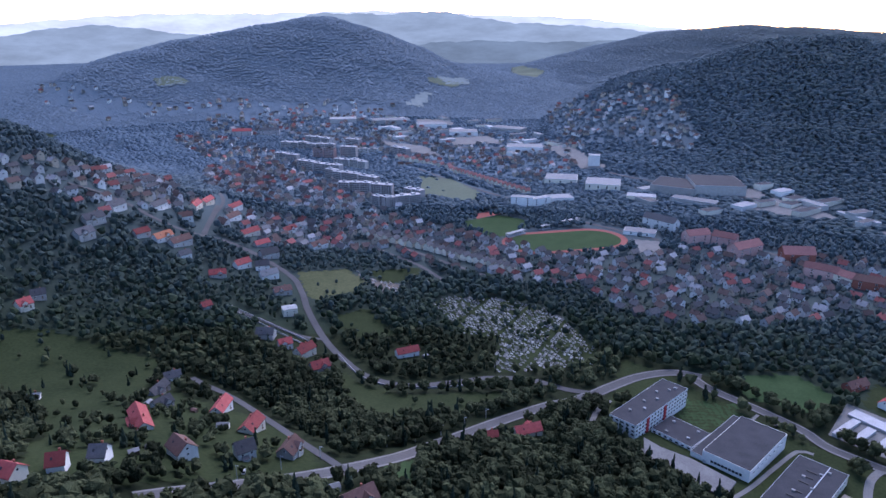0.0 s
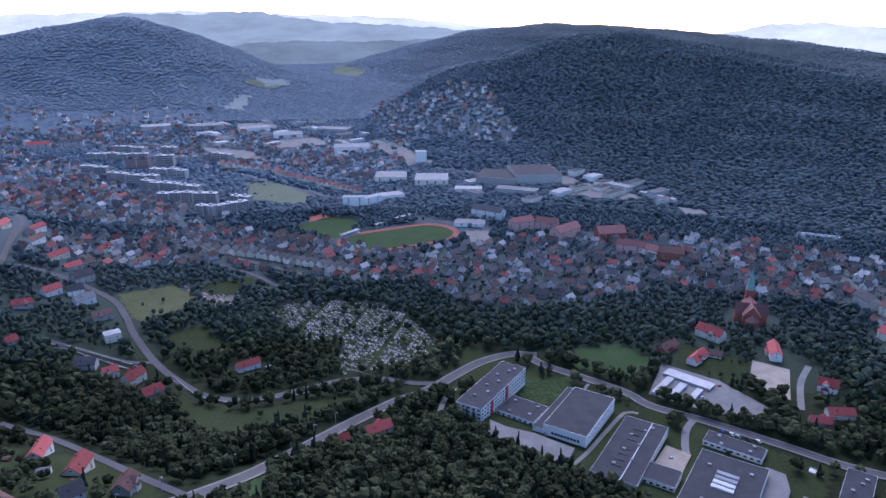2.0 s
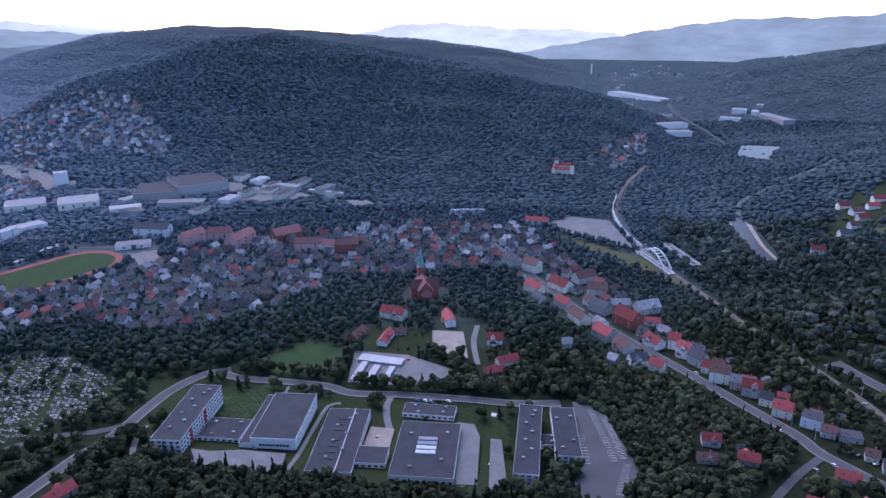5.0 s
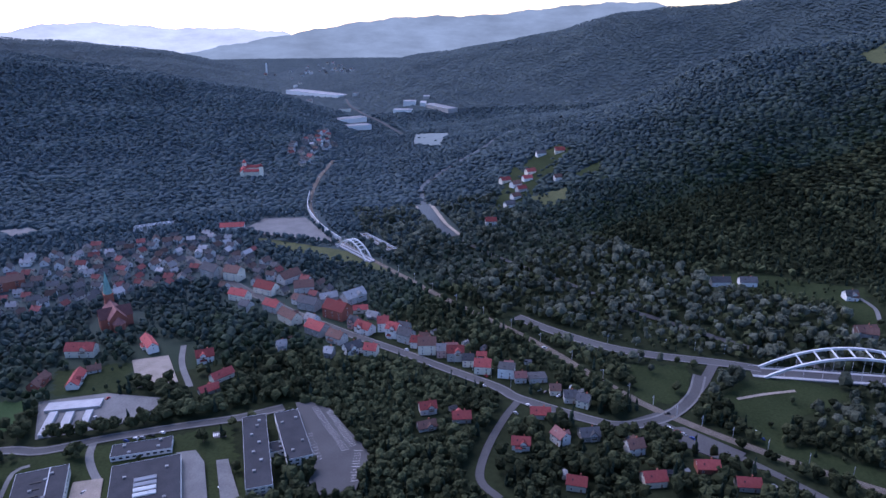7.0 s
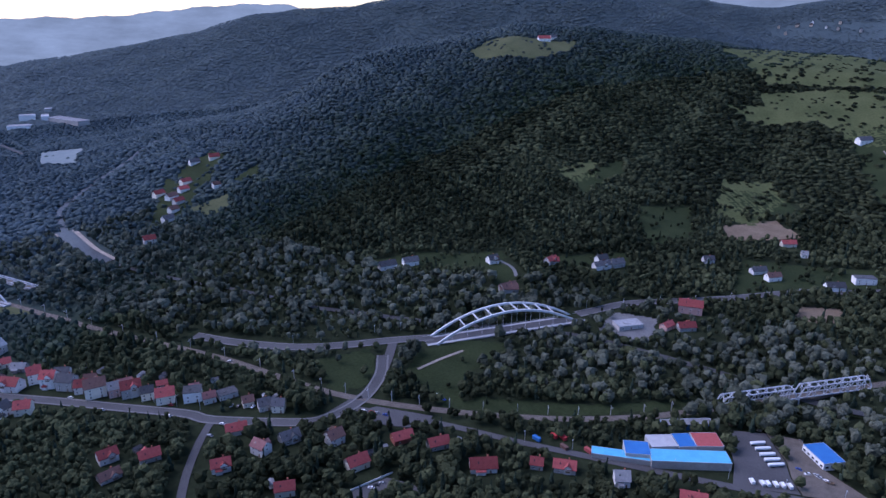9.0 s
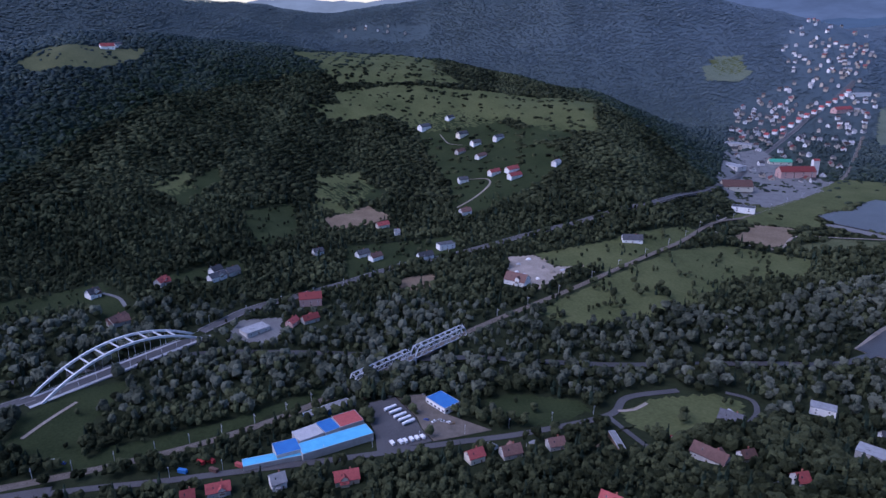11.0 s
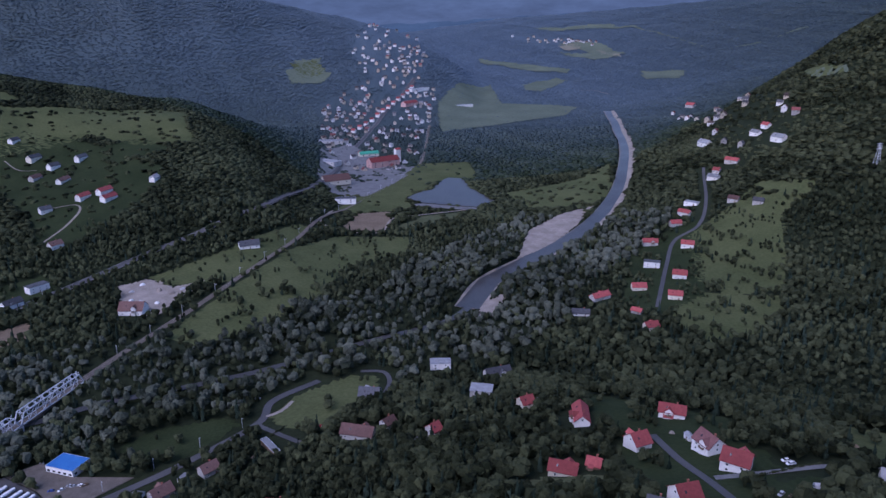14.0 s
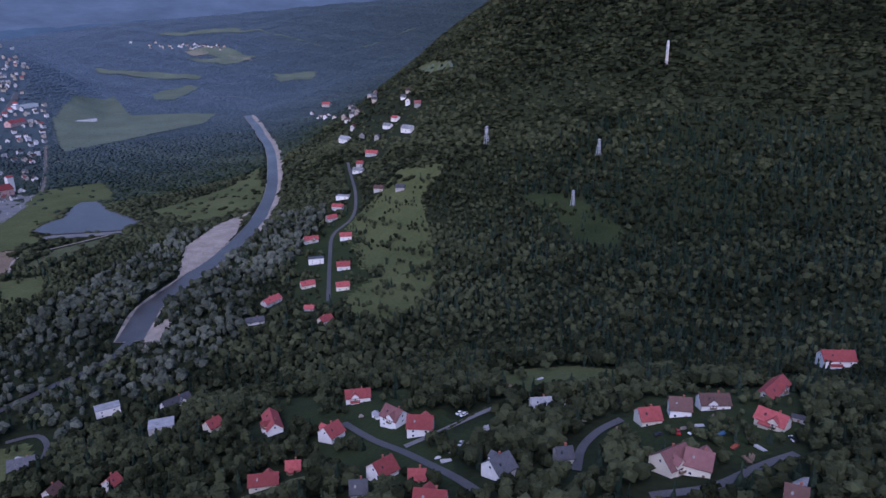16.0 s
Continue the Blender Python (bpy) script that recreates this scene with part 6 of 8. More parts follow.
block("warehouse", "pale flat-roofed industrial hall in the valley", 162, 1731, -29, 81, 40, 8, TIN, GREY, 0, far=True)
block("warehouse", "pale flat-roofed industrial hall in the valley", -260, 1818, 9, 68, 40, 9, TIN, GREY, 0, far=True)
block("town_building", "salmon tenement with red roof", 420, 724, -39, 34, 14, 11, ROSE, PINK, 3, gable=True, far=True)
block("warehouse", "pale warehouse at the valley mouth", 1954, 1267, -108, 256, 50, 9, TIN, WHITE, 0, far=True)
block("warehouse", "pale warehouse at the valley mouth", 1497, 888, -29, 96, 30, 8, TIN, WHITE, 0, far=True)
block("warehouse", "pale warehouse at the valley mouth", 1466, 841, -42, 60, 30, 8, TIN, WHITE, 0, far=True)
block("warehouse", "pale warehouse at the valley mouth", 1706, 837, -76, 48, 30, 8, TIN, WHITE, 0, far=True)
block("warehouse", "pale warehouse at the valley mouth", 1795, 859, -68, 35, 25, 10, TIN, WHITE, 0, far=True)
block("warehouse", "pale warehouse at the valley mouth", 1759, 749, -126, 125, 30, 8, TIN, GREY, 0, far=True)
block("town_building", "salmon school with red roof up the valley", 599, -1287, -125, 66, 22, 13, RED, PINK, 3, gable=True, far=True)
block("town_building", "white church tower beside the school", 592, -1344, -121, 12, 8, 26, RED, WHITE, 0, gable=True, far=True)
block("town_building", "long house with green roof", 676, -1378, -135, 43, 14, 6, GREENROOF, CREAM, 1, gable=True, far=True)
block("town_building", "flat-roofed white house by the track", 528, -986, -155, 33, 14, 8, SLATE, WHITE, 2, far=True)
block("warehouse", "brown-roofed trading hall by the highway", 606, -1097, -132, 49, 25, 6, BROWN, CREAM, 1, gable=True, far=True)
block("warehouse", "flat grey trading hall by the highway", 825, -1479, -154, 57, 25, 6, TIN, GREY, 1, far=True)
block("warehouse", "flat grey trading hall by the highway", 699, -1244, 170, 42, 25, 6, TIN, GREY, 1, far=True)
block("warehouse", "pale long shed on the meadow", 698, -2102, -130, 67, 12, 5, TIN, WHITE, 0, far=True)
block("town_building", "red-roofed shop by the highway", 814, -1946, -105, 60, 18, 7, RED, PINK, 1, gable=True, far=True)
block("warehouse", "white shed beside the highway", 853, -2119, -114, 77, 16, 7, TIN, WHITE, 0, far=True)
block("town_building", "small station with red roof", 710, 605, -58, 31, 12, 6, RED, WHITE, 1, gable=True, far=True)
house_row(14, 1265, 135, 1099, 19, ROSE, CREAM)
house_row(-18, 812, 78, 739, 14, SLATE, CREAM)
house_row(-89, 1380, 10, 1290, 8, ROSE, CREAM)
house_row(-103, 857, -18, 812, 9, SLATE, CREAM)
house_row(836, -1621, 872, -2107, 12, RED, WHITE)
halls(26, [(-230.5, 1870.0), (-56.6, 1929.5), (124.9, 1887.6), (292.0, 1475.9), (291.3, 1352.4), (177.3, 1348.0), (0.5, 1469.5), (-180.1, 1642.3)])
halls(14, [(323.2, 1206.8), (453.2, 1159.8), (556.5, 1051.7), (606.4, 893.8), (605.6, 839.6), (514.1, 880.1), (422.2, 956.3), (272.4, 1007.8)])
halls(8, [(2274.0, 1620.2), (2063.6, 1237.0), (1849.5, 780.9), (1693.0, 681.4), (1603.4, 824.9), (1441.6, 925.9)])
settlement(95, [(198, 803), (289, 813), (431, 797), (592, 711), (534, 616), (429, 628), (298, 587), (189, 598), (141, 694)])
settlement(55, [(380, 637), (488, 694), (692, 618), (646, 523), (566, 505), (444, 585)])
settlement(90, [(-168, 915), (-66, 953), (55, 865), (189, 763), (154, 692), (80, 700), (-31, 761), (-117, 797)])
settlement(80, [(-439, 1271), (-356, 1326), (-209, 1172), (-124, 1069), (-130, 967), (-241, 953), (-364, 1043)])
settlement(80, [(-463, 719), (-430, 786), (-406, 1011), (-314, 823), (-345, 699), (-421, 699), (-439, 673)])
settlement(45, [(-335, 882), (-231, 900), (-125, 898), (-97, 782), (-186, 765), (-273, 798)])
settlement(200, [(-619, 1853), (-205, 1914), (319, 1489), (236, 1239), (0, 1343), (-429, 1630), (-564, 1674)])
settlement(34, [(299, 2028), (398, 1676), (394, 1543), (425, 1379), (304, 1416), (254, 1630)])
settlement(75, [(1061, -1854), (1012, -2064), (883, -2183), (769, -1948), (722, -1535), (787, -1425), (963, -1650)])
settlement(60, [(1164, -2243), (1088, -2409), (956, -2467), (876, -2166), (998, -2078)])
settlement(60, [(1052, -1807), (997, -1910), (876, -1971), (822, -2200), (725, -1910), (592, -1503), (551, -1254), (627, -1209), (814, -1421)])
settlement(45, [(1161, -2257), (1589, -3848), (976, -2503), (883, -2226), (936, -2099), (1031, -2128)])
settlement(16, [(500, -3390), (480, -3274), (958, -3460)])
settlement(45, [(386, 1759), (465, 1701), (525, 1591), (511, 1479), (495, 1304), (424, 1309), (359, 1508)])
settlement(40, [(-806, 1960), (-583, 2002), (-359, 2002), (-136, 2023), (-146, 1933), (-456, 1860), (-750, 1890)])
settlement(16, [(623, 588), (635, 509), (589, 401), (570, 342), (523, 333), (511, 409), (537, 480)])
settlement(40, [(597, 685), (652, 654), (632, 519), (564, 480), (512, 554), (504, 661)])
settlement(25, [(1083, 784), (1313, 827), (1204, 745), (1030, 708)])
settlement(22, [(94, -2133), (-121, -1462), (-159, -1212), (-77, -1132), (-34, -1229)])
settlement(30, [(2633, 2004), (3720, 2234), (2280, 1296), (2480, 1767)])
settlement(25, [(-1391, 2421), (-946, 2030), (-689, 1885), (-844, 1790), (-1133, 2009)])
settlement(9, [(2606.8, -1429.5), (2527.6, -1542.4), (2272.8, -1704.5), (2186.5, -1629.7), (2310.6, -1536.8), (2490.4, -1416.3)])
settlement(12, [(968.7, -3535.1), (759.1, -3497.9), (469.3, -3378.6), (454.3, -3279.5), (734.0, -3387.6), (948.8, -3464.5)])
settlement(75, [(-635, 1675), (-467, 1576), (-295, 1360), (-175, 1142), (-57, 997), (-106, 933), (-190, 1014), (-312, 1162), (-481, 1383), (-596, 1542)])
settlement(38, [(-100, 1283), (-26, 1338), (168, 1149), (225, 1264), (143, 1514), (-58, 1619), (-160, 1582)])
tagged(new("town_houses", mesh("town_houses", town_v, town_f, *TOWN_WALLS, *TOWN_ROOFS, GLASS, pick=town_p)), "many small detached houses with red and grey roofs", "houses", kind="stuff")



# ---- bridges ----
def beam(p, q, w, h=None):
    """A straight square bar between two points."""
    p, q = Vector(p), Vector(q)
    d = (q - p).normalized()
    side = d.cross(Vector((0, 0, 1)))
    side = side.normalized() if side.length > 1e-3 else Vector((1, 0, 0))
    up = side.cross(d)
    h = h or w
    v = [tuple(e + side * s * w / 2 + up * t * h / 2) for e in (p, q) for s, t in ((-1, -1), (1, -1), (1, 1), (-1, 1))]
    return v, [(0, 1, 2, 3), (7, 6, 5, 4), (0, 4, 5, 1), (1, 5, 6, 2), (2, 6, 7, 3), (3, 7, 4, 0)]


def swept(points, w, h):
    """A square bar along a curve in an upright plane."""
    n, v = len(points), []
    for i, p in enumerate(points):
        d = (Vector(points[min(i + 1, n - 1)]) - Vector(points[max(i - 1, 0)])).normalized()
        up = Vector((0, 1, 0)).cross(d) * -1
        v += [tuple(Vector(p) + Vector((0, a * w / 2, 0)) + up * b * h / 2) for a, b in ((-1, -1), (1, -1), (1, 1), (-1, 1))]
    return v, [(3, 2, 1, 0), tuple(range(4 * n - 4, 4 * n))] + [(k * 4 + i, k * 4 + (i + 1) % 4, k * 4 + 4 + (i + 1) % 4, k * 4 + 4 + i) for k in range(n - 1) for i in range(4)]


def axis_of(a, b):
    """A pose at the middle of two plan points with x along them, and their distance."""
    mid = ((a[0] + b[0]) / 2, (a[1] + b[1]) / 2)
    return mid, math.degrees(math.atan2(b[1] - a[1], b[0] - a[0])), math.hypot(b[0] - a[0], b[1] - a[1])


def arch_bridge(a, b, z, width, rise, arches, label, hangers=10, thick=1.6):
    mid, turn, length = axis_of(a, b)
    base = tagged(new("arch_bridge"), label, "bridge")
    base.matrix_basis = pose(mid[0], mid[1], z, 0, 0, turn)
    l2 = length / 2
    put("deck", mesh("deck", *box(-l2 - 8, -width / 2, -1.3, l2 + 8, width / 2, 0), CONC), base, Matrix())
    put("roadway", mesh("roadway", *box(-l2 - 8, -width / 2 + 3.2, 0.004, l2 + 8, width / 2 - 3.2, 0.1), ASPHALT), base, Matrix(), "dark asphalt roadway")
    for s in (-1, 1):
        put("railing", mesh("railing", *merge(beam((-l2 - 8, s * width / 2, 1.1), (l2 + 8, s * width / 2, 1.1), 0.14),
                                              *[beam((-l2 - 8 + i * 4, s * width / 2, 0), (-l2 - 8 + i * 4, s * width / 2, 1.1), 0.1) for i in range(int((length + 16) / 4) + 1)]), STEEL), base, Matrix())
        put("pier", mesh("pier", *box(-2.2, -width / 2 - 1.5, -9, 2.2, width / 2 + 1.5, -1.3), CONC), base, pose(s * l2, 0, 0))
    height = lambda u: rise * (1 - (u / l2) ** 2) - 0.5
    n = 28
    for s in arches:
        put("arch", mesh("arch", *swept([(-l2 + length * i / n, s * width / 2 * 1.05, height(-l2 + length * i / n)) for i in range(n + 1)], thick, thick * 1.15), ARCHWHITE), base, Matrix(), "white steel arch")
        for i in range(1, hangers):
            u = -l2 + length * i / hangers
            if height(u) > 2:
                put("hanger", mesh("hanger", *beam((u, s * width / 2 * 1.05, 0), (u, s * width / 2 * 1.05, height(u)), 0.16), ARCHWHITE), base, Matrix())
    if len(arches) > 1:
        for i in range(8):
            u = -l2 * 0.62 + l2 * 1.24 * i / 7
            put("cross_brace", mesh("cross_brace", *beam((u, -width / 2, height(u)), (u, width / 2, height(u)), 0.9), ARCHWHITE), base, Matrix())
    LINES.append(([a, b], width / 2 + 6))
    return base


def truss_bridge(a, b, z, width, height, panels, spans, label):
    mid, turn, length = axis_of(a, b)
    base = tagged(new("truss_bridge"), label, "bridge")
    base.matrix_basis = pose(mid[0], mid[1], z, 0, 0, turn)
    put("deck", mesh("deck", *box(-length / 2, -width / 2 + 0.5, -0.5, length / 2, width / 2 - 0.5, 0.1), BALLAST), base, Matrix())
    for k in range(spans):
        x0 = -length / 2 + k * length / spans + 0.4
        step = (length / spans - 0.8) / panels
        for s in (-1, 1):
            y = s * width / 2
            put("chord", mesh("chord", *merge(beam((x0, y, 0), (x0 + step * panels, y, 0), 0.7), beam((x0 + step * 0.6, y, height), (x0 + step * (panels - 0.6), y, height), 0.7),
                                              beam((x0, y, 0), (x0 + step * 0.6, y, height), 0.7), beam((x0 + step * panels, y, 0), (x0 + step * (panels - 0.6), y, height), 0.7)), STEEL), base, Matrix())
            for i in range(1, panels):
                u = x0 + step * i
                put("lattice_bar", mesh("lattice_bar", *merge(beam((u, y, 0), (u, y, height), 0.35), beam((u, y, 0), (u + step * (0.95 if i % 2 and i < panels - 1 else -0.9), y, height), 0.4)), STEEL), base, Matrix())
        for i in range(panels):
            u = x0 + step * (i + 0.5)
            put("cross_bar", mesh("cross_bar", *merge(beam((u, -width / 2, height), (u, width / 2, height), 0.35), beam((u - step / 2, -width / 2, height), (u + step / 2, width / 2, height), 0.25)), STEEL), base, Matrix())
    for k in range(spans + 1):
        put("pier", mesh("pier", *box(-1.5, -width / 2 - 1, -8, 1.5, width / 2 + 1, -0.5), CONC), base, pose(-length / 2 + k * length / spans, 0, 0))
    LINES.append(([a, b], width / 2 + 5))
    return base


arch_bridge((561.0, -42.1), (596.5, -180.4), 2.6, 17, 22, (-1, 1), "road bridge with two white steel arches over the river")
arch_bridge((711.7, 439.3), (678.6, 382.0), 2.0, 8, 15, (-1, 1), "small railway bridge with white steel arches", 8, 1.3)
truss_bridge((433.3, -242.9), (453.1, -377.8), 2.2, 6, 8.5, 9, 2, "grey steel truss railway bridge of two spans")
truss_bridge((646.4, 715.9), (689.6, 682.6), 2.2, 7, 9, 9, 1, "old grey steel truss bridge near the station")
truss_bridge((761.5, 437.5), (714.3, 364.3), 2.0, 9, 2.2, 8, 1, "low grey girder road bridge")


def church(x, y, turn):
    base = tagged(new("church"), "red brick church with red roofs and a green spire", "church")
    base.matrix_basis = pose(x, y, ground(x, y), 0, 0, turn)
    SPOTS.append((x, y, 26))
    put("nave", mesh("nave", *gable_body(34, 15, 11, 9), BRICK), base, Matrix())
    put("nave_roof", mesh("nave_roof", *gable_roof(34, 15, 11, 9), ROSE), base, Matrix())
    put("transept", mesh("transept", *gable_body(28, 11, 11, 8), BRICK), base, pose(-4, 0, 0, 0, 0, 90))
    put("transept_roof", mesh("transept_roof", *gable_roof(28, 11, 11, 8), ROSE), base, pose(-4, 0, 0, 0, 0, 90))
    ring = [(5.5 * math.cos(i * math.pi / 4), 5.5 * math.sin(i * math.pi / 4)) for i in range(8)]
    put("apse", mesh("apse", [(c, d, z) for z in (-2, 8) for c, d in ring], [tuple(range(7, -1, -1))] + [(i, (i + 1) % 8, 8 + (i + 1) % 8, 8 + i) for i in range(8)], BRICK), base, pose(-19, 0, 0))
    put("apse_roof", mesh("apse_roof", [(c * 1.12, d * 1.12, 8) for c, d in ring] + [(0, 0, 14)], [tuple(range(7, -1, -1))] + [(i, (i + 1) % 8, 8) for i in range(8)], ROSE), base, pose(-19, 0, 0))
    put("tower", mesh("tower", *merge(box(-4, -4, -2, 4, 4, 24), box(-4.4, -4.4, 24, 4.4, 4.4, 24.8)), BRICK), base, pose(19, 0, 0))
    put("spire", mesh("spire", [(4.2 * math.cos(i * math.pi / 4 + 0.39), 4.2 * math.sin(i * math.pi / 4 + 0.39), 24.8) for i in range(8)] + [(0, 0, 48)],
                      [tuple(range(7, -1, -1))] + [(i, (i + 1) % 8, 8) for i in range(8)], COPPER), base, pose(19, 0, 0), "slender green copper spire")
    for s in (-1, 1):
        for u in (-11, 2, 7, 12):
            put("window", window_mesh(1.4, 4.0), base, pose(0, 0, 0, 0, 0, 0 if s < 0 else 180) @ pose(u * (1 if s < 0 else -1), -7.5, 4))


church(*(432.0, 517.7), 58)


def castle(x, y, turn):
    base = tagged(new("castle"), "cream renaissance castle with red roofs and a tower", "castle")
    base.matrix_basis = pose(x, y, ground(x, y), 0, 0, turn) @ Matrix.Scale(0.72, 4)
    SPOTS.append((x, y, 24))
    for u, v, s, l in ((0, 22, 0, 56), (-24, 0, 90, 40), (24, 0, 90, 40)):
        put("wing", mesh("wing", *gable_body(l, 11, 11, 5), CREAM), base, pose(u, v, 0, 0, 0, s))
        put("wing_roof", mesh("wing_roof", *gable_roof(l, 11, 11, 5), RED), base, pose(u, v, 0, 0, 0, s))
    for u, v in ((26, 20), (-26, -20)):
        put("tower", mesh("tower", *box(-4.5, -4.5, -2, 4.5, 4.5, 22), CREAM), base, pose(u, v, 0))
        put("tower_roof", mesh("tower_roof", [(-5, -5, 22), (5, -5, 22), (5, 5, 22), (-5, 5, 22), (0, 0, 29)], [(3, 2, 1, 0), (0, 1, 4), (1, 2, 4), (2, 3, 4), (3, 0, 4)], RED), base, pose(u, v, 0))


castle(*(945.0, 748.9), 35)

# ---- paved yards, pond, stadium, cemetery ----
flat("school_yard", "pale paved school forecourt", PAVING, [(135.0, 402.0), (143.2, 390.9), (159.1, 378.5), (178.6, 355.5), (166.9, 341.9), (143.4, 359.3), (130.5, 384.4)], 0.5)
flat("yard", "pale paved yard round the training hall", PAVING, [(290.8, 313.5), (298.0, 303.6), (290.1, 289.7), (252.7, 254.4), (243.1, 264.4)], 0.35)
flat("yard", "gravel court between workshops", GRAVEL, [(243.6, 352.0), (253.8, 338.1), (237.1, 322.5), (224.4, 335.4)], 0.35)
car_park = flat("car_park", "grey paved car park with white bay lines", ASPHALT, [(374.7, 277.5), (379.7, 266.3), (377.3, 249.2), (361.2, 226.9), (340.7, 195.6), (302.7, 186.1), (289.8, 187.9), (293.1, 214.0), (320.3, 225.4)], 0.35)
flat("car_park", "paved strip with bays beside the dormitory", PAVING, [(294.4, 283.8), (298.8, 277.9), (262.9, 237.8), (255.7, 247.4)], 0.35)
flat("car_park", "pale garage court", PAVING, [(268.7, 418.0), (304.3, 459.1), (333.3, 422.6), (344.9, 377.2), (326.8, 362.5), (296.7, 386.5)], 0.35)
flat("church_yard", "pale gravel yard below the chapel", GRAVEL, [(382.1, 446.5), (400.9, 424.4), (368.6, 384.0), (349.3, 407.3)], 0.35)
flat("car_park", "grey car park beside the railway", ASPHALT, [(449.6, 22.9), (456.4, 8.7), (440.1, -32.0), (422.9, -25.7), (433.6, 9.8)], 0.35)
flat("car_park", "grey car park among gardens", ASPHALT, [(357.1, 27.0), (370.3, 1.6), (362.6, -14.1), (352.7, -20.8), (345.6, 22.5)], 0.35)
flat("yard", "dark asphalt depot yard with trucks", ASPHALT, [(365.7, -223.4), (403.9, -236.6), (397.6, -262.3), (365.1, -257.8), (350.4, -252.2), (332.7, -249.0), (345.0, -212.0)], 0.35)
flat("yard", "brown gravel depot yard", BALLAST, [(397.7, -263.4), (387.6, -282.0), (354.1, -278.1), (317.9, -290.6), (332.0, -249.9), (349.6, -253.1), (365.8, -259.3)], 0.34)
area("yard", "pale stone yard with rubble heaps", GRAVEL, [(575.2, -544.2), (558.2, -570.7), (515.7, -562.9), (493.9, -589.6), (488.6, -535.9), (482.8, -496.0), (532.3, -506.7)], 3.0, 0.35)
area("yard", "pale yard beside the bypass", PAVING, [(575.1, -197.1), (605.9, -223.0), (589.7, -259.1), (549.6, -238.5), (557.7, -216.0)], 3.0, 0.35)
area("yard", "pale paved yards along the highway", PAVING, [(595.6, -1128.2), (552.6, -1147.9), (518.0, -1228.0), (514.0, -1139.2), (517.5, -1041.3), (543.9, -1029.2)], 4.0, 0.35)
area("yard", "pale concrete factory yard", PAVING, [(440.2, 1000.2), (501.5, 1035.7), (544.2, 997.7), (550.1, 931.4), (499.7, 935.1), (463.6, 970.8)], 4.0, 0.35)
area("yard", "pale factory yard", PAVING, [(210.7, 1508.4), (259.9, 1432.7), (285.5, 1324.4), (301.7, 1248.3), (250.0, 1256.2), (236.0, 1361.9)], 5.0, 0.35)
area("yard", "pale paved yard in the town", PAVING, [(242.8, 862.5), (284.9, 848.7), (269.6, 811.6), (236.6, 798.5)], 4.0, 0.35)
flat("water", "still grey pond", WATER, [(444.4, -1046.3), (438.6, -1097.4), (425.3, -1115.3), (437.3, -1172.6), (432.8, -1217.7), (403.3, -1219.5), (366.9, -1149.7), (333.0, -1111.6), (297.0, -1069.7), (316.2, -1025.9), (407.8, -1022.9)], 0.6)
flat("embankment", "pale concrete edge of the pond", PAVING, [(417.9, -1012.5), (406.4, -1019.5), (315.1, -1022.7), (312.5, -1009.3), (408.5, -1001.7)], 0.9)

BAY = mesh("bay_line", *box(-0.07, -2.4, 0, 0.07, 2.4, 0.02), PAINT)
pz = max(v.co.z for v in car_park.data.vertices)
for ax, ay, bx, by, n in ((*(374.8, 260.8), *(337.3, 213.3), 22), (*(374.2, 248.1), *(343.8, 211.1), 20), (*(340.0, 205.2), *(311.6, 191.7), 12), (*(343.8, 245.9), *(321.6, 223.6), 10)):
    turn = math.degrees(math.atan2(by - ay, bx - ax))
    for i in range(n):
        ob = part("bay_line", BAY, car_park)
        ob.matrix_local = pose(ax + (bx - ax) * i / (n - 1), ay + (by - ay) * i / (n - 1), pz + 0.02, 0, 0, turn)

crossing = flat("pedestrian_crossing", "zebra crossing on grey asphalt", ASPHALT, [(322.7, 311.2), (327.0, 305.2), (322.3, 298.8), (317.5, 305.4)], 0.52)
crossing_z = max(v.co.z for v in crossing.data.vertices)
for i in range(7):
    ob = part("stripe", cached(("stripe",), lambda: mesh("stripe", *box(-0.3, -2.0, 0, 0.3, 2.0, 0.02), PAINT)), crossing)
    (ax, ay), (bx, by) = (320.3, 307.9), (324.7, 302.0)
    ob.matrix_local = pose(ax + (bx - ax) * i / 6, ay + (by - ay) * i / 6, crossing_z + 0.01, 0, 0, math.degrees(math.atan2(by - ay, bx - ax)))


def oval(cx, cy, turn, straight, radius, z, n=18):
    pts = [(straight / 2 + radius * math.cos(a), radius * math.sin(a)) for a in np.linspace(-math.pi / 2, math.pi / 2, n)]
    pts += [(-straight / 2 - radius * math.cos(a), -radius * math.sin(a)) for a in np.linspace(-math.pi / 2, math.pi / 2, n)]
    c, s = math.cos(radians(turn)), math.sin(radians(turn))
    return [(cx + c * u - s * v, cy + s * u + c * v, z) for u, v in pts]


sx, sy, sturn = 157, 852, 13.0
sz = max(ground(sx, sy), ground(sx + 70, sy), ground(sx - 70, sy), ground(sx, sy + 40), ground(sx, sy - 40)) + 0.4
outer, inner = oval(sx, sy, sturn, 78, 44, sz), oval(sx, sy, sturn, 78, 35.5, sz)
k = len(outer)
tagged(new("running_track", mesh("running_track", outer + inner, [(i, (i + 1) % k, k + (i + 1) % k, k + i) for i in range(k)], TARTAN)), "red oval running track", "running track", kind="structure")
tagged(new("football_pitch", mesh("football_pitch", oval(sx, sy, sturn, 78, 35.3, sz + 0.03), [tuple(range(k))], LAWN)), "green grass football pitch inside the track", "football pitch", kind="structure")
CLEAR.append([(x, y) for x, y, z in oval(sx, sy, sturn, 90, 52, 0)])


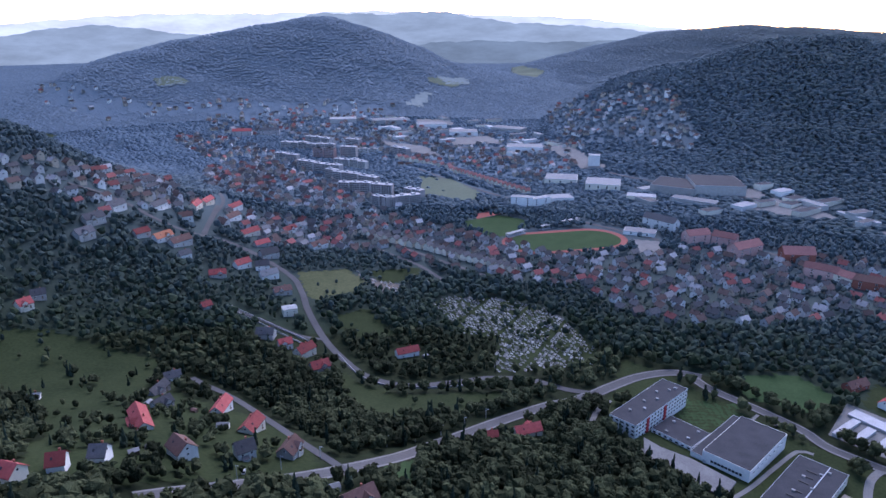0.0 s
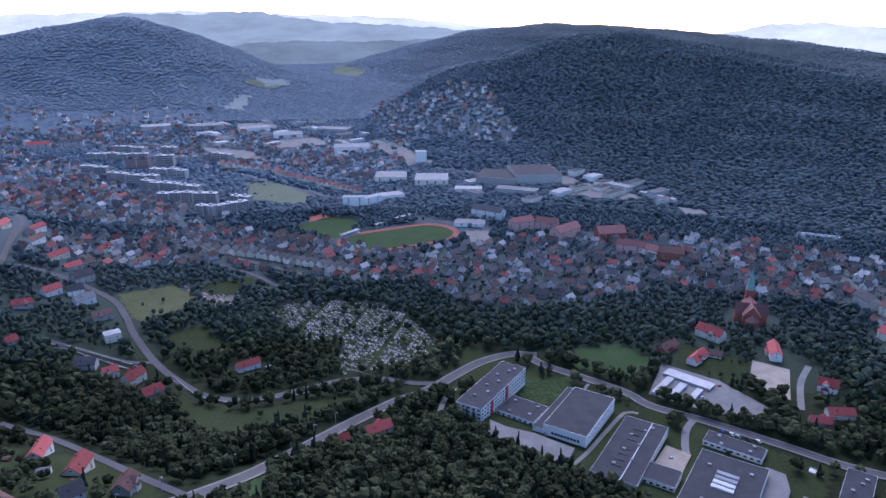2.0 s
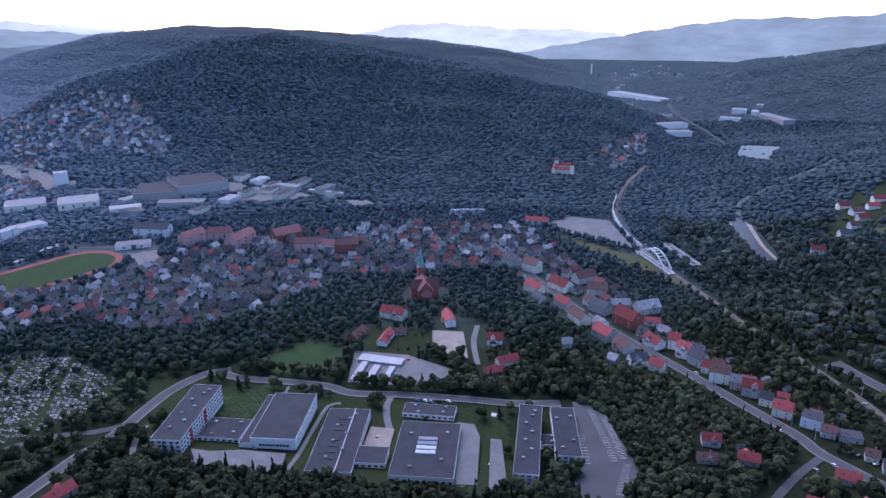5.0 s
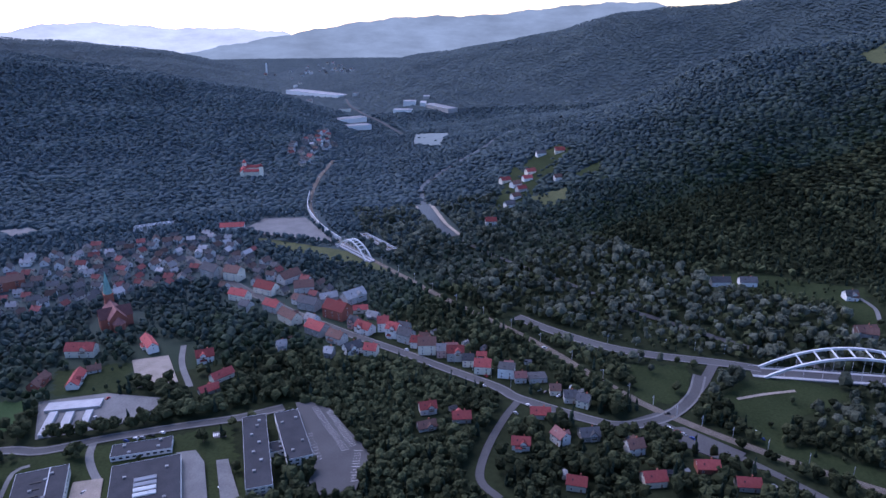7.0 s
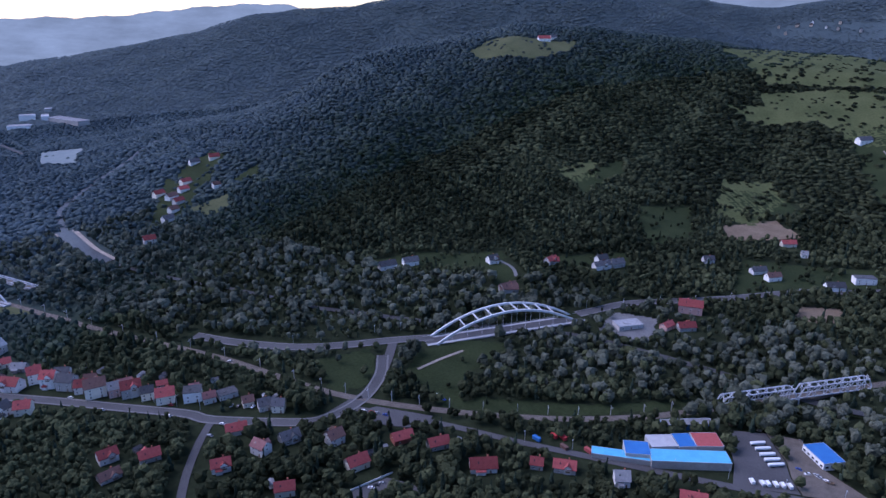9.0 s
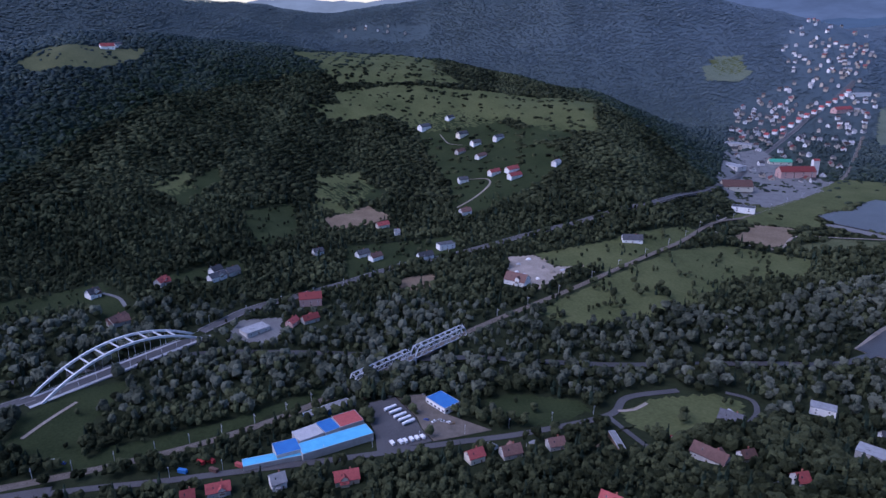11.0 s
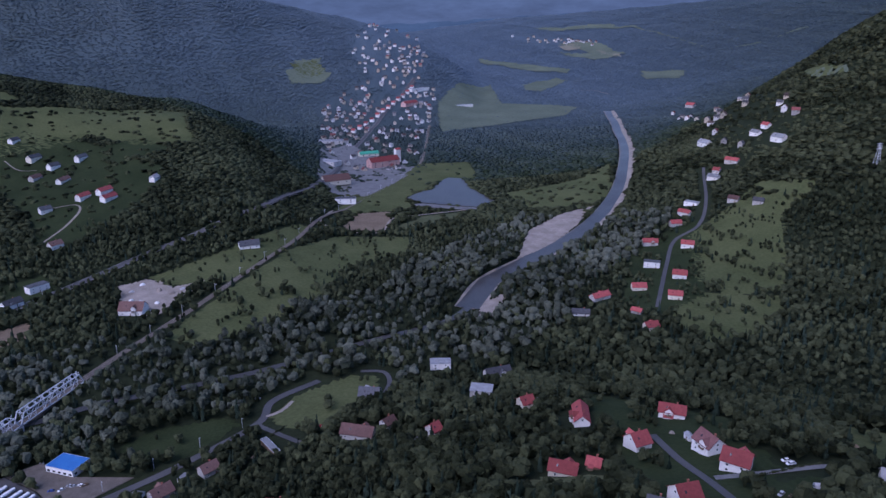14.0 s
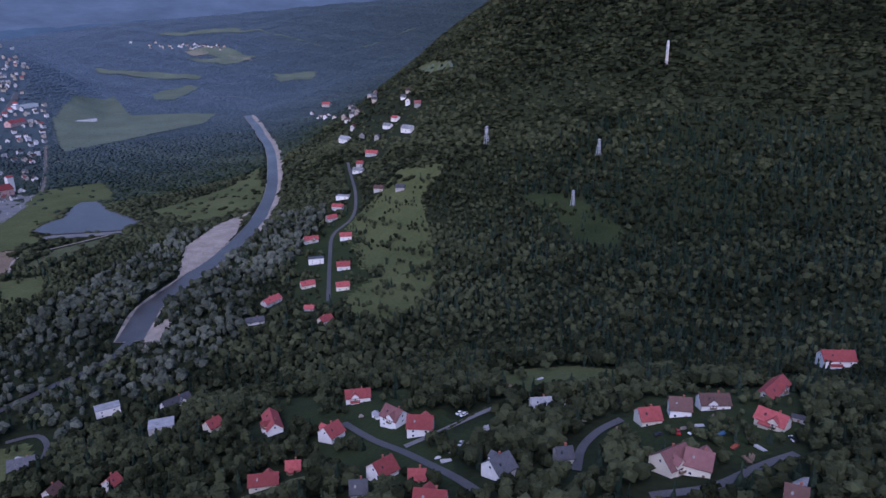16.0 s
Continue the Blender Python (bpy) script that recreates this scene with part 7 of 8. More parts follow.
def grandstand(a, b, depth=7):
    mid, turn, length = axis_of(a, b)
    base = tagged(new("grandstand"), "low concrete grandstand with a pale roof", "grandstand")
    base.matrix_basis = pose(mid[0], mid[1], ground(*mid) + 0.3, 0, 0, turn)
    put("terrace", mesh("terrace", *merge(*[box(-length / 2, i * 1.4, 0, length / 2, i * 1.4 + 1.4, 0.7 + i * 0.5) for i in range(4)]), CONC), base, Matrix())
    put("canopy", mesh("canopy", *box(-length / 2, 0.5, 5.0, length / 2, depth, 5.3), TIN), base, Matrix())
    put("back_wall", mesh("back_wall", *box(-length / 2, 5.6, 0, length / 2, 5.9, 5.0), WHITE), base, Matrix())


grandstand((133.9, 897.8), (192.1, 939.4))
grandstand((85.5, 862.3), (110.3, 882.3))

CEMETERY = [(-13.5, 642.6), (9.4, 662.2), (55.7, 659.7), (98.9, 636.4), (118.6, 603.5), (135.4, 532.2), (125.4, 518.7), (43.8, 498.1), (39.6, 517.4), (53.7, 564.3), (18.6, 574.5), (3.4, 611.7)]
PLOT = [(-97.9, 725.4), (-81.9, 704.0), (-43.2, 688.7), (-48.6, 661.1), (-60.5, 665.4), (-87.9, 702.8)]
area("cemetery_ground", "dark grass and gravel of the cemetery", GRASS, CEMETERY, 4.0, 0.2, clear=False)
MEADOWS.append((CEMETERY, 0.24))
area("cemetery_ground", "grey gravel of the new cemetery plot", BALLAST, PLOT, 4.0, 0.2)
rng = random.Random(3)
gverts, gfaces, gpick = [], [], []
for plot, turn in ((CEMETERY, 62), (PLOT, 62)):
    p = np.array(plot)
    c, s = math.cos(radians(turn)), math.sin(radians(turn))
    mx, my = p.mean(0)
    for i in range(-75, 76):
        for j in range(-45, 46):
            if i % 9 == 0 or j % 12 == 0:
                continue
            u, v = i * 2.1 + rng.uniform(-0.25, 0.25), j * 3.6 + rng.uniform(-0.3, 0.3)
            x, y = mx + c * u - s * v, my + s * u + c * v
            if rng.random() < 0.38 or not inside(np.array([x]), np.array([y]), plot)[0]:
                continue
            z = ground(x, y) + 0.2
            tall, w, l = rng.uniform(0.7, 1.5), rng.uniform(0.8, 1.3), rng.uniform(1.9, 2.3)
            bv, bf = merge(box(-w / 2, -l / 2, -0.3, w / 2, l / 2, 0.45), box(-w / 2 + 0.1, l / 2 - 0.3, 0.45, w / 2 - 0.1, l / 2 - 0.05, 0.45 + tall))
            b0 = len(gverts)
            gverts += [(x + c * a - s * b, y + s * a + c * b, z + h) for a, b, h in bv]
            gfaces += [tuple(q + b0 for q in f) for f in bf]
            gpick += [rng.choice((0, 0, 1, 2, 2))] * len(bf)
GRANITE = surface("dark_granite", (0.08, 0.08, 0.09), (0.18, 0.18, 0.19), 0.8, 0.3, 0.05, 8)
PALE = surface("pale_marble", (0.26, 0.26, 0.27), (0.4, 0.4, 0.4), 0.8, 0.4, 0.05, 8)
tagged(new("graves", mesh("graves", gverts, gfaces, STONE, PALE, GRANITE, pick=gpick)), "rows of grey and pale stone graves with headstones", "graves", kind="stuff")


# ---- vehicles ----
PAINTS = [surface(n, c, tuple(v * 1.15 for v in c), 0.8, 0.35, 0.0) for n, c in (("white_car_paint", (0.6, 0.6, 0.6)), ("silver_car_paint", (0.3, 0.31, 0.32)), ("black_car_paint", (0.02, 0.02, 0.022)),
                                                                               ("red_car_paint", (0.3, 0.02, 0.02)), ("blue_car_paint", (0.02, 0.05, 0.2)))]
CAR_WORDS = ("white", "silver", "black", "red", "blue")
WHEEL = mesh("wheel", [(0.33 * math.cos(i * math.pi / 5), y, 0.33 + 0.33 * math.sin(i * math.pi / 5)) for y in (-0.11, 0.11) for i in range(10)],
             [tuple(range(10)), tuple(range(19, 9, -1))] + [(i, 10 + i, 10 + (i + 1) % 10, (i + 1) % 10) for i in range(10)], TYRE)


def profile(points, half, inset=0.0):
    """A side outline drawn out across the vehicle's width."""
    n = len(points)
    v = [(x, s * (half - inset * (z > 0.95)), z) for s in (-1, 1) for x, z in points]
    return v, [tuple(range(n)), tuple(range(2 * n - 1, n - 1, -1))] + [(i, n + i, n + (i + 1) % n, (i + 1) % n) for i in range(n)]


def car(x, y, turn, paint, z=None):
    base = tagged(new("car"), f"{CAR_WORDS[paint]} parked car on grey asphalt", "car", "parked cars")
    base.matrix_basis = pose(x, y, (ground(x, y) + 0.45) if z is None else z, 0, 0, turn)
    put("body", cached(("car", paint), lambda: mesh("body", *profile([(-2.1, 0.3), (2.1, 0.3), (2.15, 0.65), (1.2, 0.9), (-2.0, 0.95), (-2.15, 0.7)], 0.86), PAINTS[paint])), base, Matrix())
    put("cabin", cached(("cabin",), lambda: mesh("cabin", *profile([(1.15, 0.9), (0.45, 1.38), (-1.2, 1.4), (-1.95, 0.94)], 0.8, 0.14), GLASS)), base, Matrix(), "dark glass cabin")
    put("car_roof", cached(("roof", paint), lambda: mesh("car_roof", *box(-1.15, -0.62, 1.385, 0.42, 0.62, 1.45), PAINTS[paint])), base, Matrix())
    for u in (-1.3, 1.3):
        for v in (-0.8, 0.8):
            put("wheel", WHEEL, base, pose(u, v, 0))


def tanker(x, y, turn, z):
    base = tagged(new("tank_trailer"), "white cylindrical tank trailer in the depot yard", "trailer", "tank trailers")
    base.matrix_basis = pose(x, y, z, 0, 0, turn)
    ring = [(1.15 * math.cos(i * math.pi / 7), 2.1 + 1.0 * math.sin(i * math.pi / 7)) for i in range(14)]
    v = [(u, y * k, 2.1 + (h - 2.1) * k) for u, k in ((-5.3, 0.7), (-4.9, 1), (4.9, 1), (5.3, 0.7)) for y, h in ring]
    f = [tuple(range(13, -1, -1)), tuple(range(42, 56))] + [(r * 14 + i, r * 14 + (i + 1) % 14, (r + 1) * 14 + (i + 1) % 14, (r + 1) * 14 + i) for r in range(3) for i in range(14)]
    put("tank", cached(("tank",), lambda: mesh("tank", v, f, PAINTS[0])), base, Matrix())
    put("chassis", cached(("chassis",), lambda: mesh("chassis", *box(-5, -0.6, 0.7, 5, 0.6, 1.15), STEEL)), base, Matrix())
    for u in (-4, -2.8, -1.6, 4):
        for w in (-1, 1):
            put("wheel", WHEEL, base, pose(u, w, 0.05) @ Matrix.Scale(1.4, 4))


def van(x, y, turn, z):
    base = tagged(new("van"), "white delivery van parked in the depot yard", "van", "parked vans")
    base.matrix_basis = pose(x, y, z, 0, 0, turn)
    put("body", cached(("van",), lambda: mesh("body", *profile([(-2.7, 0.35), (2.7, 0.35), (2.75, 1.0), (2.2, 1.2), (1.6, 2.2), (-2.7, 2.3)], 1.0), PAINTS[0])), base, Matrix())
    put("windscreen", cached(("screen",), lambda: mesh("windscreen", *beam((2.16, -0.8, 1.72), (2.16, 0.8, 1.72), 0.2, 0.7), GLASS)), base, Matrix())
    for u in (-1.7, 1.7):
        for w in (-0.9, 0.9):
            put("wheel", WHEEL, base, pose(u, w, 0))


for p, q in (((385.1, -243.7), (385.3, -255.0)), ((379.1, -243.7), (378.7, -255.6)), ((372.5, -243.4), (372.1, -255.1)), ((366.7, -243.4), (366.3, -255.1)), ((361.0, -243.4), (361.0, -254.3))):
    mid, turn, length = axis_of(p, q)
    tanker(mid[0], mid[1], turn, ground(*mid) + 0.55)
for p in ((347.2, -225.4), (344.7, -230.7), (343.9, -233.9), (342.9, -238.5), (341.6, -242.4), (340.3, -246.3)):
    van(*p, turn + 85, ground(*p) + 0.55)
for i, (p, turn) in enumerate((((365.3, 257.7), 60), ((330.9, 234.3), 150), ((305.1, 217.3), 40), ((276.5, 264.9), 160), ((304.4, 402.2), 20), ((303.4, 397.7), 20), ((300.5, 395.7), 20), ((328.0, 415.0), 0), ((239.3, 338.3), 10),
                               ((291.4, 358.3), 90), ((296.1, 354.4), 90), ((298.6, 351.0), 90), ((303.3, 347.1), 90), ((308.6, 342.5), 90), ((427.6, 123.3), 60), ((237.4, 427.3), 170),
                               ((450.3, 18.0), 60), ((448.2, 12.1), 60), ((446.5, 8.3), 60), ((443.6, 2.1), 60), ((372.2, -10.0), 70), ((365.2, 4.9), 70), ((363.5, 8.3), 70), ((361.2, 11.6), 70),
                               ((464.4, 116.0), 150), ((463.6, 110.5), 150), ((461.8, 99.8), 150), ((463.1, 64.8), 150), ((463.1, 54.0), 60), ((461.8, -42.1), 40), ((468.6, -38.0), 40),
                               ((-92.9, 274.7), 100), ((-81.1, 253.8), 5), ((-57.2, -332.1), 30), ((-247.4, -389.5), 30), ((-187.9, -236.7), 100), ((224.8, -372.4), 30), ((228.2, -372.8), 30), ((-59.5, -329.7), 20),
                               ((356.9, -262.0), 30), ((351.7, -264.9), 80), ((349.9, -269.7), 20), ((612.2, -543.9), 10), ((615.9, -511.7), 10), ((595.6, -731.4), 10), ((628.6, -344.3), 20))):
    car(*p, turn, (0, 1, 2, 0, 1, 2, 0, 3, 1, 4)[i % 10])


# ---- sheds, containers, walls, hedges ----
def shed(length, width, h, roof, wall):
    base = tagged(new("shed"), f"small {WALL_WORDS[wall]} garden shed with a {ROOF_WORDS[roof]} roof", "shed", "garden sheds")
    put("wall", mesh("wall", *gable_body(length, width, h, width * 0.25), wall), base, Matrix())
    put("roof", mesh("roof", *gable_roof(length, width, h, width * 0.25, 0.25, 0.12), roof), base, Matrix())
    put("door", cached(("shed_door",), lambda: mesh("door", *box(-0.5, -0.06, 0, 0.5, 0.04, 1.9), DOOR)), base, pose(0, -width / 2, 0))
    return base


SHEDS = [shed(4.5, 3.2, 2.3, TIN, WOOD), shed(6, 4, 2.5, SLATE, GREY), shed(3.6, 2.6, 2.1, BROWN, WOOD), shed(6.5, 3.6, 2.4, TIN, WHITE)]
rng = random.Random(11)
used = set()
homes = [o for o in scene.objects if o.parent is None and o.name.split(".")[0] == "house" and math.hypot(o.location.x, o.location.y) < 620]
for home in homes:
    if rng.random() < 0.3:
        continue
    a, d = rng.uniform(0, 6.28), rng.uniform(12, 17)
    x, y = home.location.x + d * math.cos(a), home.location.y + d * math.sin(a)
    if not free(np.array([x]), np.array([y]))[0]:
        continue
    k = rng.randrange(4)
    m = pose(x, y, ground(x, y) + 0.05, 0, 0, rng.uniform(0, 360))
    if k in used:
        copy_thing(SHEDS[k], m)
    else:
        SHEDS[k].matrix_basis = m
        used.add(k)
    SPOTS.append((x, y, 4.0))


def container(x, y, turn, mat, words):
    base = tagged(new("container"), f"{words} steel shipping container in the depot", "container", "depot containers")
    base.matrix_basis = pose(x, y, ground(x, y) + 0.35, 0, 0, turn)
    put("shell", cached(("container", mat.name), lambda: mesh("shell", *box(-3.05, -1.2, 0, 3.05, 1.2, 2.55), mat)), base, Matrix())
    for i in range(0, 13, 3):
        put("rib", cached(("rib", mat.name), lambda: mesh("rib", *box(-0.1, -1.25, 0.15, 0.1, 1.25, 2.45), mat)), base, pose(-2.9 + i * 0.48, 0, 0))


for i, p in enumerate(((407.2, -114.1), (404.5, -119.8), (387.8, -132.8), (392.9, -117.6), (411.9, -242.7), (404.5, -101.3))):
    container(*p, 20 + i * 3, (ACCENT, ACCENT, RED, BROWN, BROWN, BLUE)[i], ("dark red", "dark red", "red", "rusty brown", "rusty brown", "blue")[i])


def upright_wall(points, height, thick, mat, name, label):
    line = smooth(points, 8.0)
    v, f = strip(line, (-thick / 2, thick / 2), 0.0)
    n = len(v)
    top = v.copy()
    top[:, 2] += height
    v[:, 2] -= 1.0
    q = []
    for i in range(0, n - 2, 2):
        q += [(i, i + 2, n + i + 2, n + i), (i + 3, i + 1, n + i + 1, n + i + 3), (n + i, n + i + 2, n + i + 3, n + i + 1)]
    tagged(new(name, mesh(name, np.vstack([v, top]), q, mat)), label, name.replace("_", " "), kind="structure")
    LINES.append((points, 4.0))


upright_wall([(898.0, 606.6), (835.4, 568.9), (786.0, 524.5), (748.7, 481.4), (724.7, 446.5)], 6.5, 0.8, ARCHWHITE, "retaining_wall", "tall pale concrete retaining wall beside the railway")
upright_wall([(-118.1, 244.0), (-110.0, 250.3), (-99.5, 258.0), (-92.8, 264.2)], 1.2, 0.3, WHITE, "garden_wall", "low pale garden wall along the road")
upright_wall([(356.5, 30.4), (364.4, 17.1), (376.1, -1.8)], 1.3, 0.3, WHITE, "garden_wall", "low white garden fence wall")
for pts in ([(-200.3, 598.9), (-160.9, 576.6), (-115.2, 544.6)], [(-193.0, 589.4), (-159.2, 568.4), (-118.3, 537.8)], [(-87.1, 521.7), (-63.9, 479.9), (-44.1, 464.3), (-24.4, 462.5), (3.8, 467.5), (38.6, 481.8)]):
    upright_wall(pts, 1.3, 0.35, CONC, "roadside_wall", "low pale concrete wall beside the lane")
HEDGES = []
for pts in ([(-151.4, 286.0), (-133.8, 285.1)], [(-182.6, 291.2), (-157.7, 302.1)], [(-36.9, -303.7), (-72.6, -334.0)], [(-174.8, -219.7), (-190.6, -216.9)], [(406.9, 98.6), (383.6, 78.0)], [(239.8, 510.3), (288.1, 508.8)], [(255.6, -368.5), (259.6, -345.9)]):
    HEDGES.append(smooth(pts, 1.5))

# ---- clutter of yards and farmsteads ----
BLUETARP = plain("blue_tarpaulin", (0.05, 0.13, 0.24), 0.5)
RUST = surface("rusty_machine_paint", (0.16, 0.045, 0.03), (0.26, 0.08, 0.05), 1.5, 0.7, 0.2, 6)


def mound(w, d, h, seed):
    """An uneven heap: rings of a lumpy dome."""
    r = random.Random(seed)
    v, f, n = [], [], 9
    for k, (s, z) in enumerate(((1.0, -0.3), (0.72, 0.45), (0.4, 0.8))):
        for i in range(n):
            a = i * 2 * math.pi / n
            q = s * r.uniform(0.75, 1.2)
            v.append((w / 2 * q * math.cos(a), d / 2 * q * math.sin(a), h * z * (r.uniform(0.75, 1.2) if k else 1)))
    v.append((0, 0, h))
    for k in range(2):
        f += [(k * n + i, k * n + (i + 1) % n, (k + 1) * n + (i + 1) % n, (k + 1) * n + i) for i in range(n)]
    return v, f + [(2 * n + i, 2 * n + (i + 1) % n, 3 * n) for i in range(n)]


def heap(x, y, w, d, h, mat, words, seed):
    ob = new("heap", mesh("heap", *mound(w, d, h, seed), mat))
    ob.matrix_basis = pose(x, y, ground(x, y) + 0.35, 0, 0, seed * 37)
    tagged(ob, words, "heap")


def stack(x, y, turn, mat, words, seed):
    """Boards or beams laid crosswise in a pile."""
    r = random.Random(seed)
    base = tagged(new("timber_stack"), words, "timber stack")
    base.matrix_basis = pose(x, y, ground(x, y) + 0.35, 0, 0, turn)
    for i in range(5):
        put("board", cached(("board", mat.name), lambda: mesh("board", *box(-2.6, -0.35, 0, 2.6, 0.35, 0.3), mat)), base, pose(r.uniform(-0.3, 0.3), (i % 3 - 1) * 0.8, 0.3 * (i // 3), 0, 0, r.uniform(-6, 6)))


def trailer(x, y, turn, mat, words):
    base = tagged(new("trailer"), words, "trailer")
    base.matrix_basis = pose(x, y, ground(x, y) + 0.4, 0, 0, turn)
    put("tray", cached(("tray", mat.name), lambda: mesh("tray", *merge(box(-2.2, -0.95, 0.7, 2.2, 0.95, 0.85), box(-2.2, -0.95, 0.85, 2.2, -0.88, 1.4), box(-2.2, 0.88, 0.85, 2.2, 0.95, 1.4), box(-2.2, -0.88, 0.85, -2.1, 0.88, 1.4), box(2.2, -0.05, 0.7, 3.6, 0.05, 0.8)), mat)), base, Matrix())
    for u, v in ((-0.9, -0.95), (-0.9, 0.95), (0.9, -0.95), (0.9, 0.95)):
        put("wheel", WHEEL, base, pose(u, v, 0))


def shelter(x, y, turn, length, width, mat, words):
    """A low greenhouse or shelter with a rounded cover."""
    base = tagged(new("shelter"), words, "shelter")
    base.matrix_basis = pose(x, y, ground(x, y) + 0.2, 0, 0, turn)
    arc = [(width / 2 * math.cos(a), 2.4 * math.sin(a)) for a in np.linspace(0, math.pi, 8)]
    v = [(u, p, q) for u in (-length / 2, length / 2) for p, q in arc]
    put("cover", mesh("cover", v, [(i, i + 1, 9 + i, 8 + i) for i in range(7)] + [tuple(range(7, -1, -1)), tuple(range(8, 16))], mat), base, Matrix())


for i, (x, y) in enumerate(((-37.2, -275.1), (-44.5, -279.4), (-53.5, -286.8), (-59.9, -294.0), (-4.2, -359.4), (-97.6, -382.4), (-97.1, -398.6), (-115.3, -295.2), (-82.3, -239.2), (-141.8, -334.7),
                            (-149.9, -260.7), (-167.9, -267.1), (-246.8, -367.9), (403.1, -260.7), (391.6, -269.9), (389.0, -283.1), (380.8, -290.7), (263.5, -324.0), (224.9, -376.6), (177.7, -377.4))):
    heap(x, y, 3.5 + i % 3, 2.6 + i % 2, 1.0 + 0.3 * (i % 3), (CONC, GRAVEL, EARTH)[i % 3], ("pale heap of rubble and stones", "grey heap of gravel", "brown heap of earth")[i % 3], i)
for i, (x, y) in enumerate(((550.1, -538.4), (552.0, -556.6), (523.9, -550.5), (523.3, -522.1), (504.5, -524.1), (506.3, -549.4), (503.1, -562.5), (533.7, -519.7), (536.5, -568.5), (498.0, -506.3), (491.9, -563.0))):
    heap(x, y, 7 + i % 4, 5 + i % 3, 1.8 + 0.5 * (i % 3), (CONC, WHITE, GRAVEL)[i % 3], ("pale heap of broken stone", "white heap of crushed marble", "grey heap of gravel")[i % 3], i + 40)
for i, (x, y) in enumerate(((-40.0, -268.0), (-159.7, -223.5), (-168.5, -231.2), (-126.1, -275.0), (-123.6, -401.3), (253.5, -329.3), (263.7, -332.8), (408.3, -248.5), (399.8, -266.4), (-316.3, -349.4), (-156.9, -260.9))):
    stack(x, y, i * 53, WOOD if i % 2 else CONC, "stack of weathered boards on the ground" if i % 2 else "stack of pale concrete slabs", i)
for x, y, turn, k in ((*(-158.4, -233.6), 30, 0), (*(-156.1, -221.0), 100, 1), (*(299.4, -401.0), 20, 2), (*(215.9, -372.6), 70, 2), (*(-160.2, -247.5), 15, 3), (*(341.3, -273.3), 60, 1)):
    trailer(x, y, turn, (RUST, WOOD, CONC, BLUETARP)[k], ("rusty red farm trailer in the yard", "wooden farm trailer in the yard", "pale grey trailer on grass", "farm trailer under a blue tarpaulin")[k])
shelter(*(-110.5, -341.3), 20, 12, 7, FRAME, "white plastic greenhouse on the meadow")
shelter(*(-111.9, -315.8), 70, 6, 3, STEEL, "small grey round-topped shelter")
shelter(*(-67.6, -304.1), 10, 5, 3.5, CONC, "pale covered stack in the garden")
shelter(*(1075.0, 601.1), 30, 6, 4, FRAME, "white greenhouse among allotments")
for i, (x, y, turn) in enumerate(((*(-58.8, -328.5), 35), (*(-50.2, -288.6), 60), (*(-136.7, -258.8), 10), (*(-150.3, -253.8), 20), (*(-241.7, -388.9), 40), (*(-187.8, -237.3), 80), (*(-145.3, -257.1), 70),
                                  (*(343.7, -272.6), 15), (*(347.4, -270.3), 40), (*(518.7, 351.8), 62), (*(502.9, 293.3), 62), (*(488.5, 240.6), 62), (*(468.3, 210.2), 62), (*(470.3, 161.4), 62), (*(441.0, 117.7), 65), (*(435.1, 88.5), 70),
                                  (*(468.6, 21.5), 120), (*(533.4, 130.4), 80), (*(455.7, 158.9), 60), (*(310.8, -580.4), 60), (*(588.7, -685.9), 60))):
    car(x, y, turn, (0, 1, 2, 0, 0, 0, 3)[i % 7])

# ---- poles, pylons and masts ----
def catenary_pole(x, y, turn, z):
    base = tagged(new("railway_pole"), "grey railway line pole with a bracket arm", "pole", "railway poles")
    base.matrix_basis = pose(x, y, z, 0, 0, turn)
    put("post", cached(("post",), lambda: mesh("post", *box(-0.16, -0.16, 0, 0.16, 0.16, 8.2), CONC)), base, Matrix())
    put("bracket", cached(("bracket",), lambda: mesh("bracket", *merge(beam((0, 0, 7.4), (0, -3.2, 7.6), 0.12), beam((0, 0, 6.4), (0, -3.0, 7.3), 0.1)), STEEL)), base, Matrix())


def street_lamp(x, y, turn):
    base = tagged(new("street_lamp"), "grey steel street lamp beside the road", "street lamp", "street lamps")
    base.matrix_basis = pose(x, y, ground(x, y), 0, 0, turn)
    put("pole", cached(("lamp_pole",), lambda: mesh("pole", *merge(beam((0, 0, 0), (0, 0, 8), 0.2), beam((0, 0, 8), (1.6, 0, 8.4), 0.12)), STEEL)), base, Matrix())
    put("lamp_head", cached(("lamp_head",), lambda: mesh("lamp_head", *box(1.3, -0.15, 8.33, 2.1, 0.15, 8.5), STEEL)), base, Matrix())


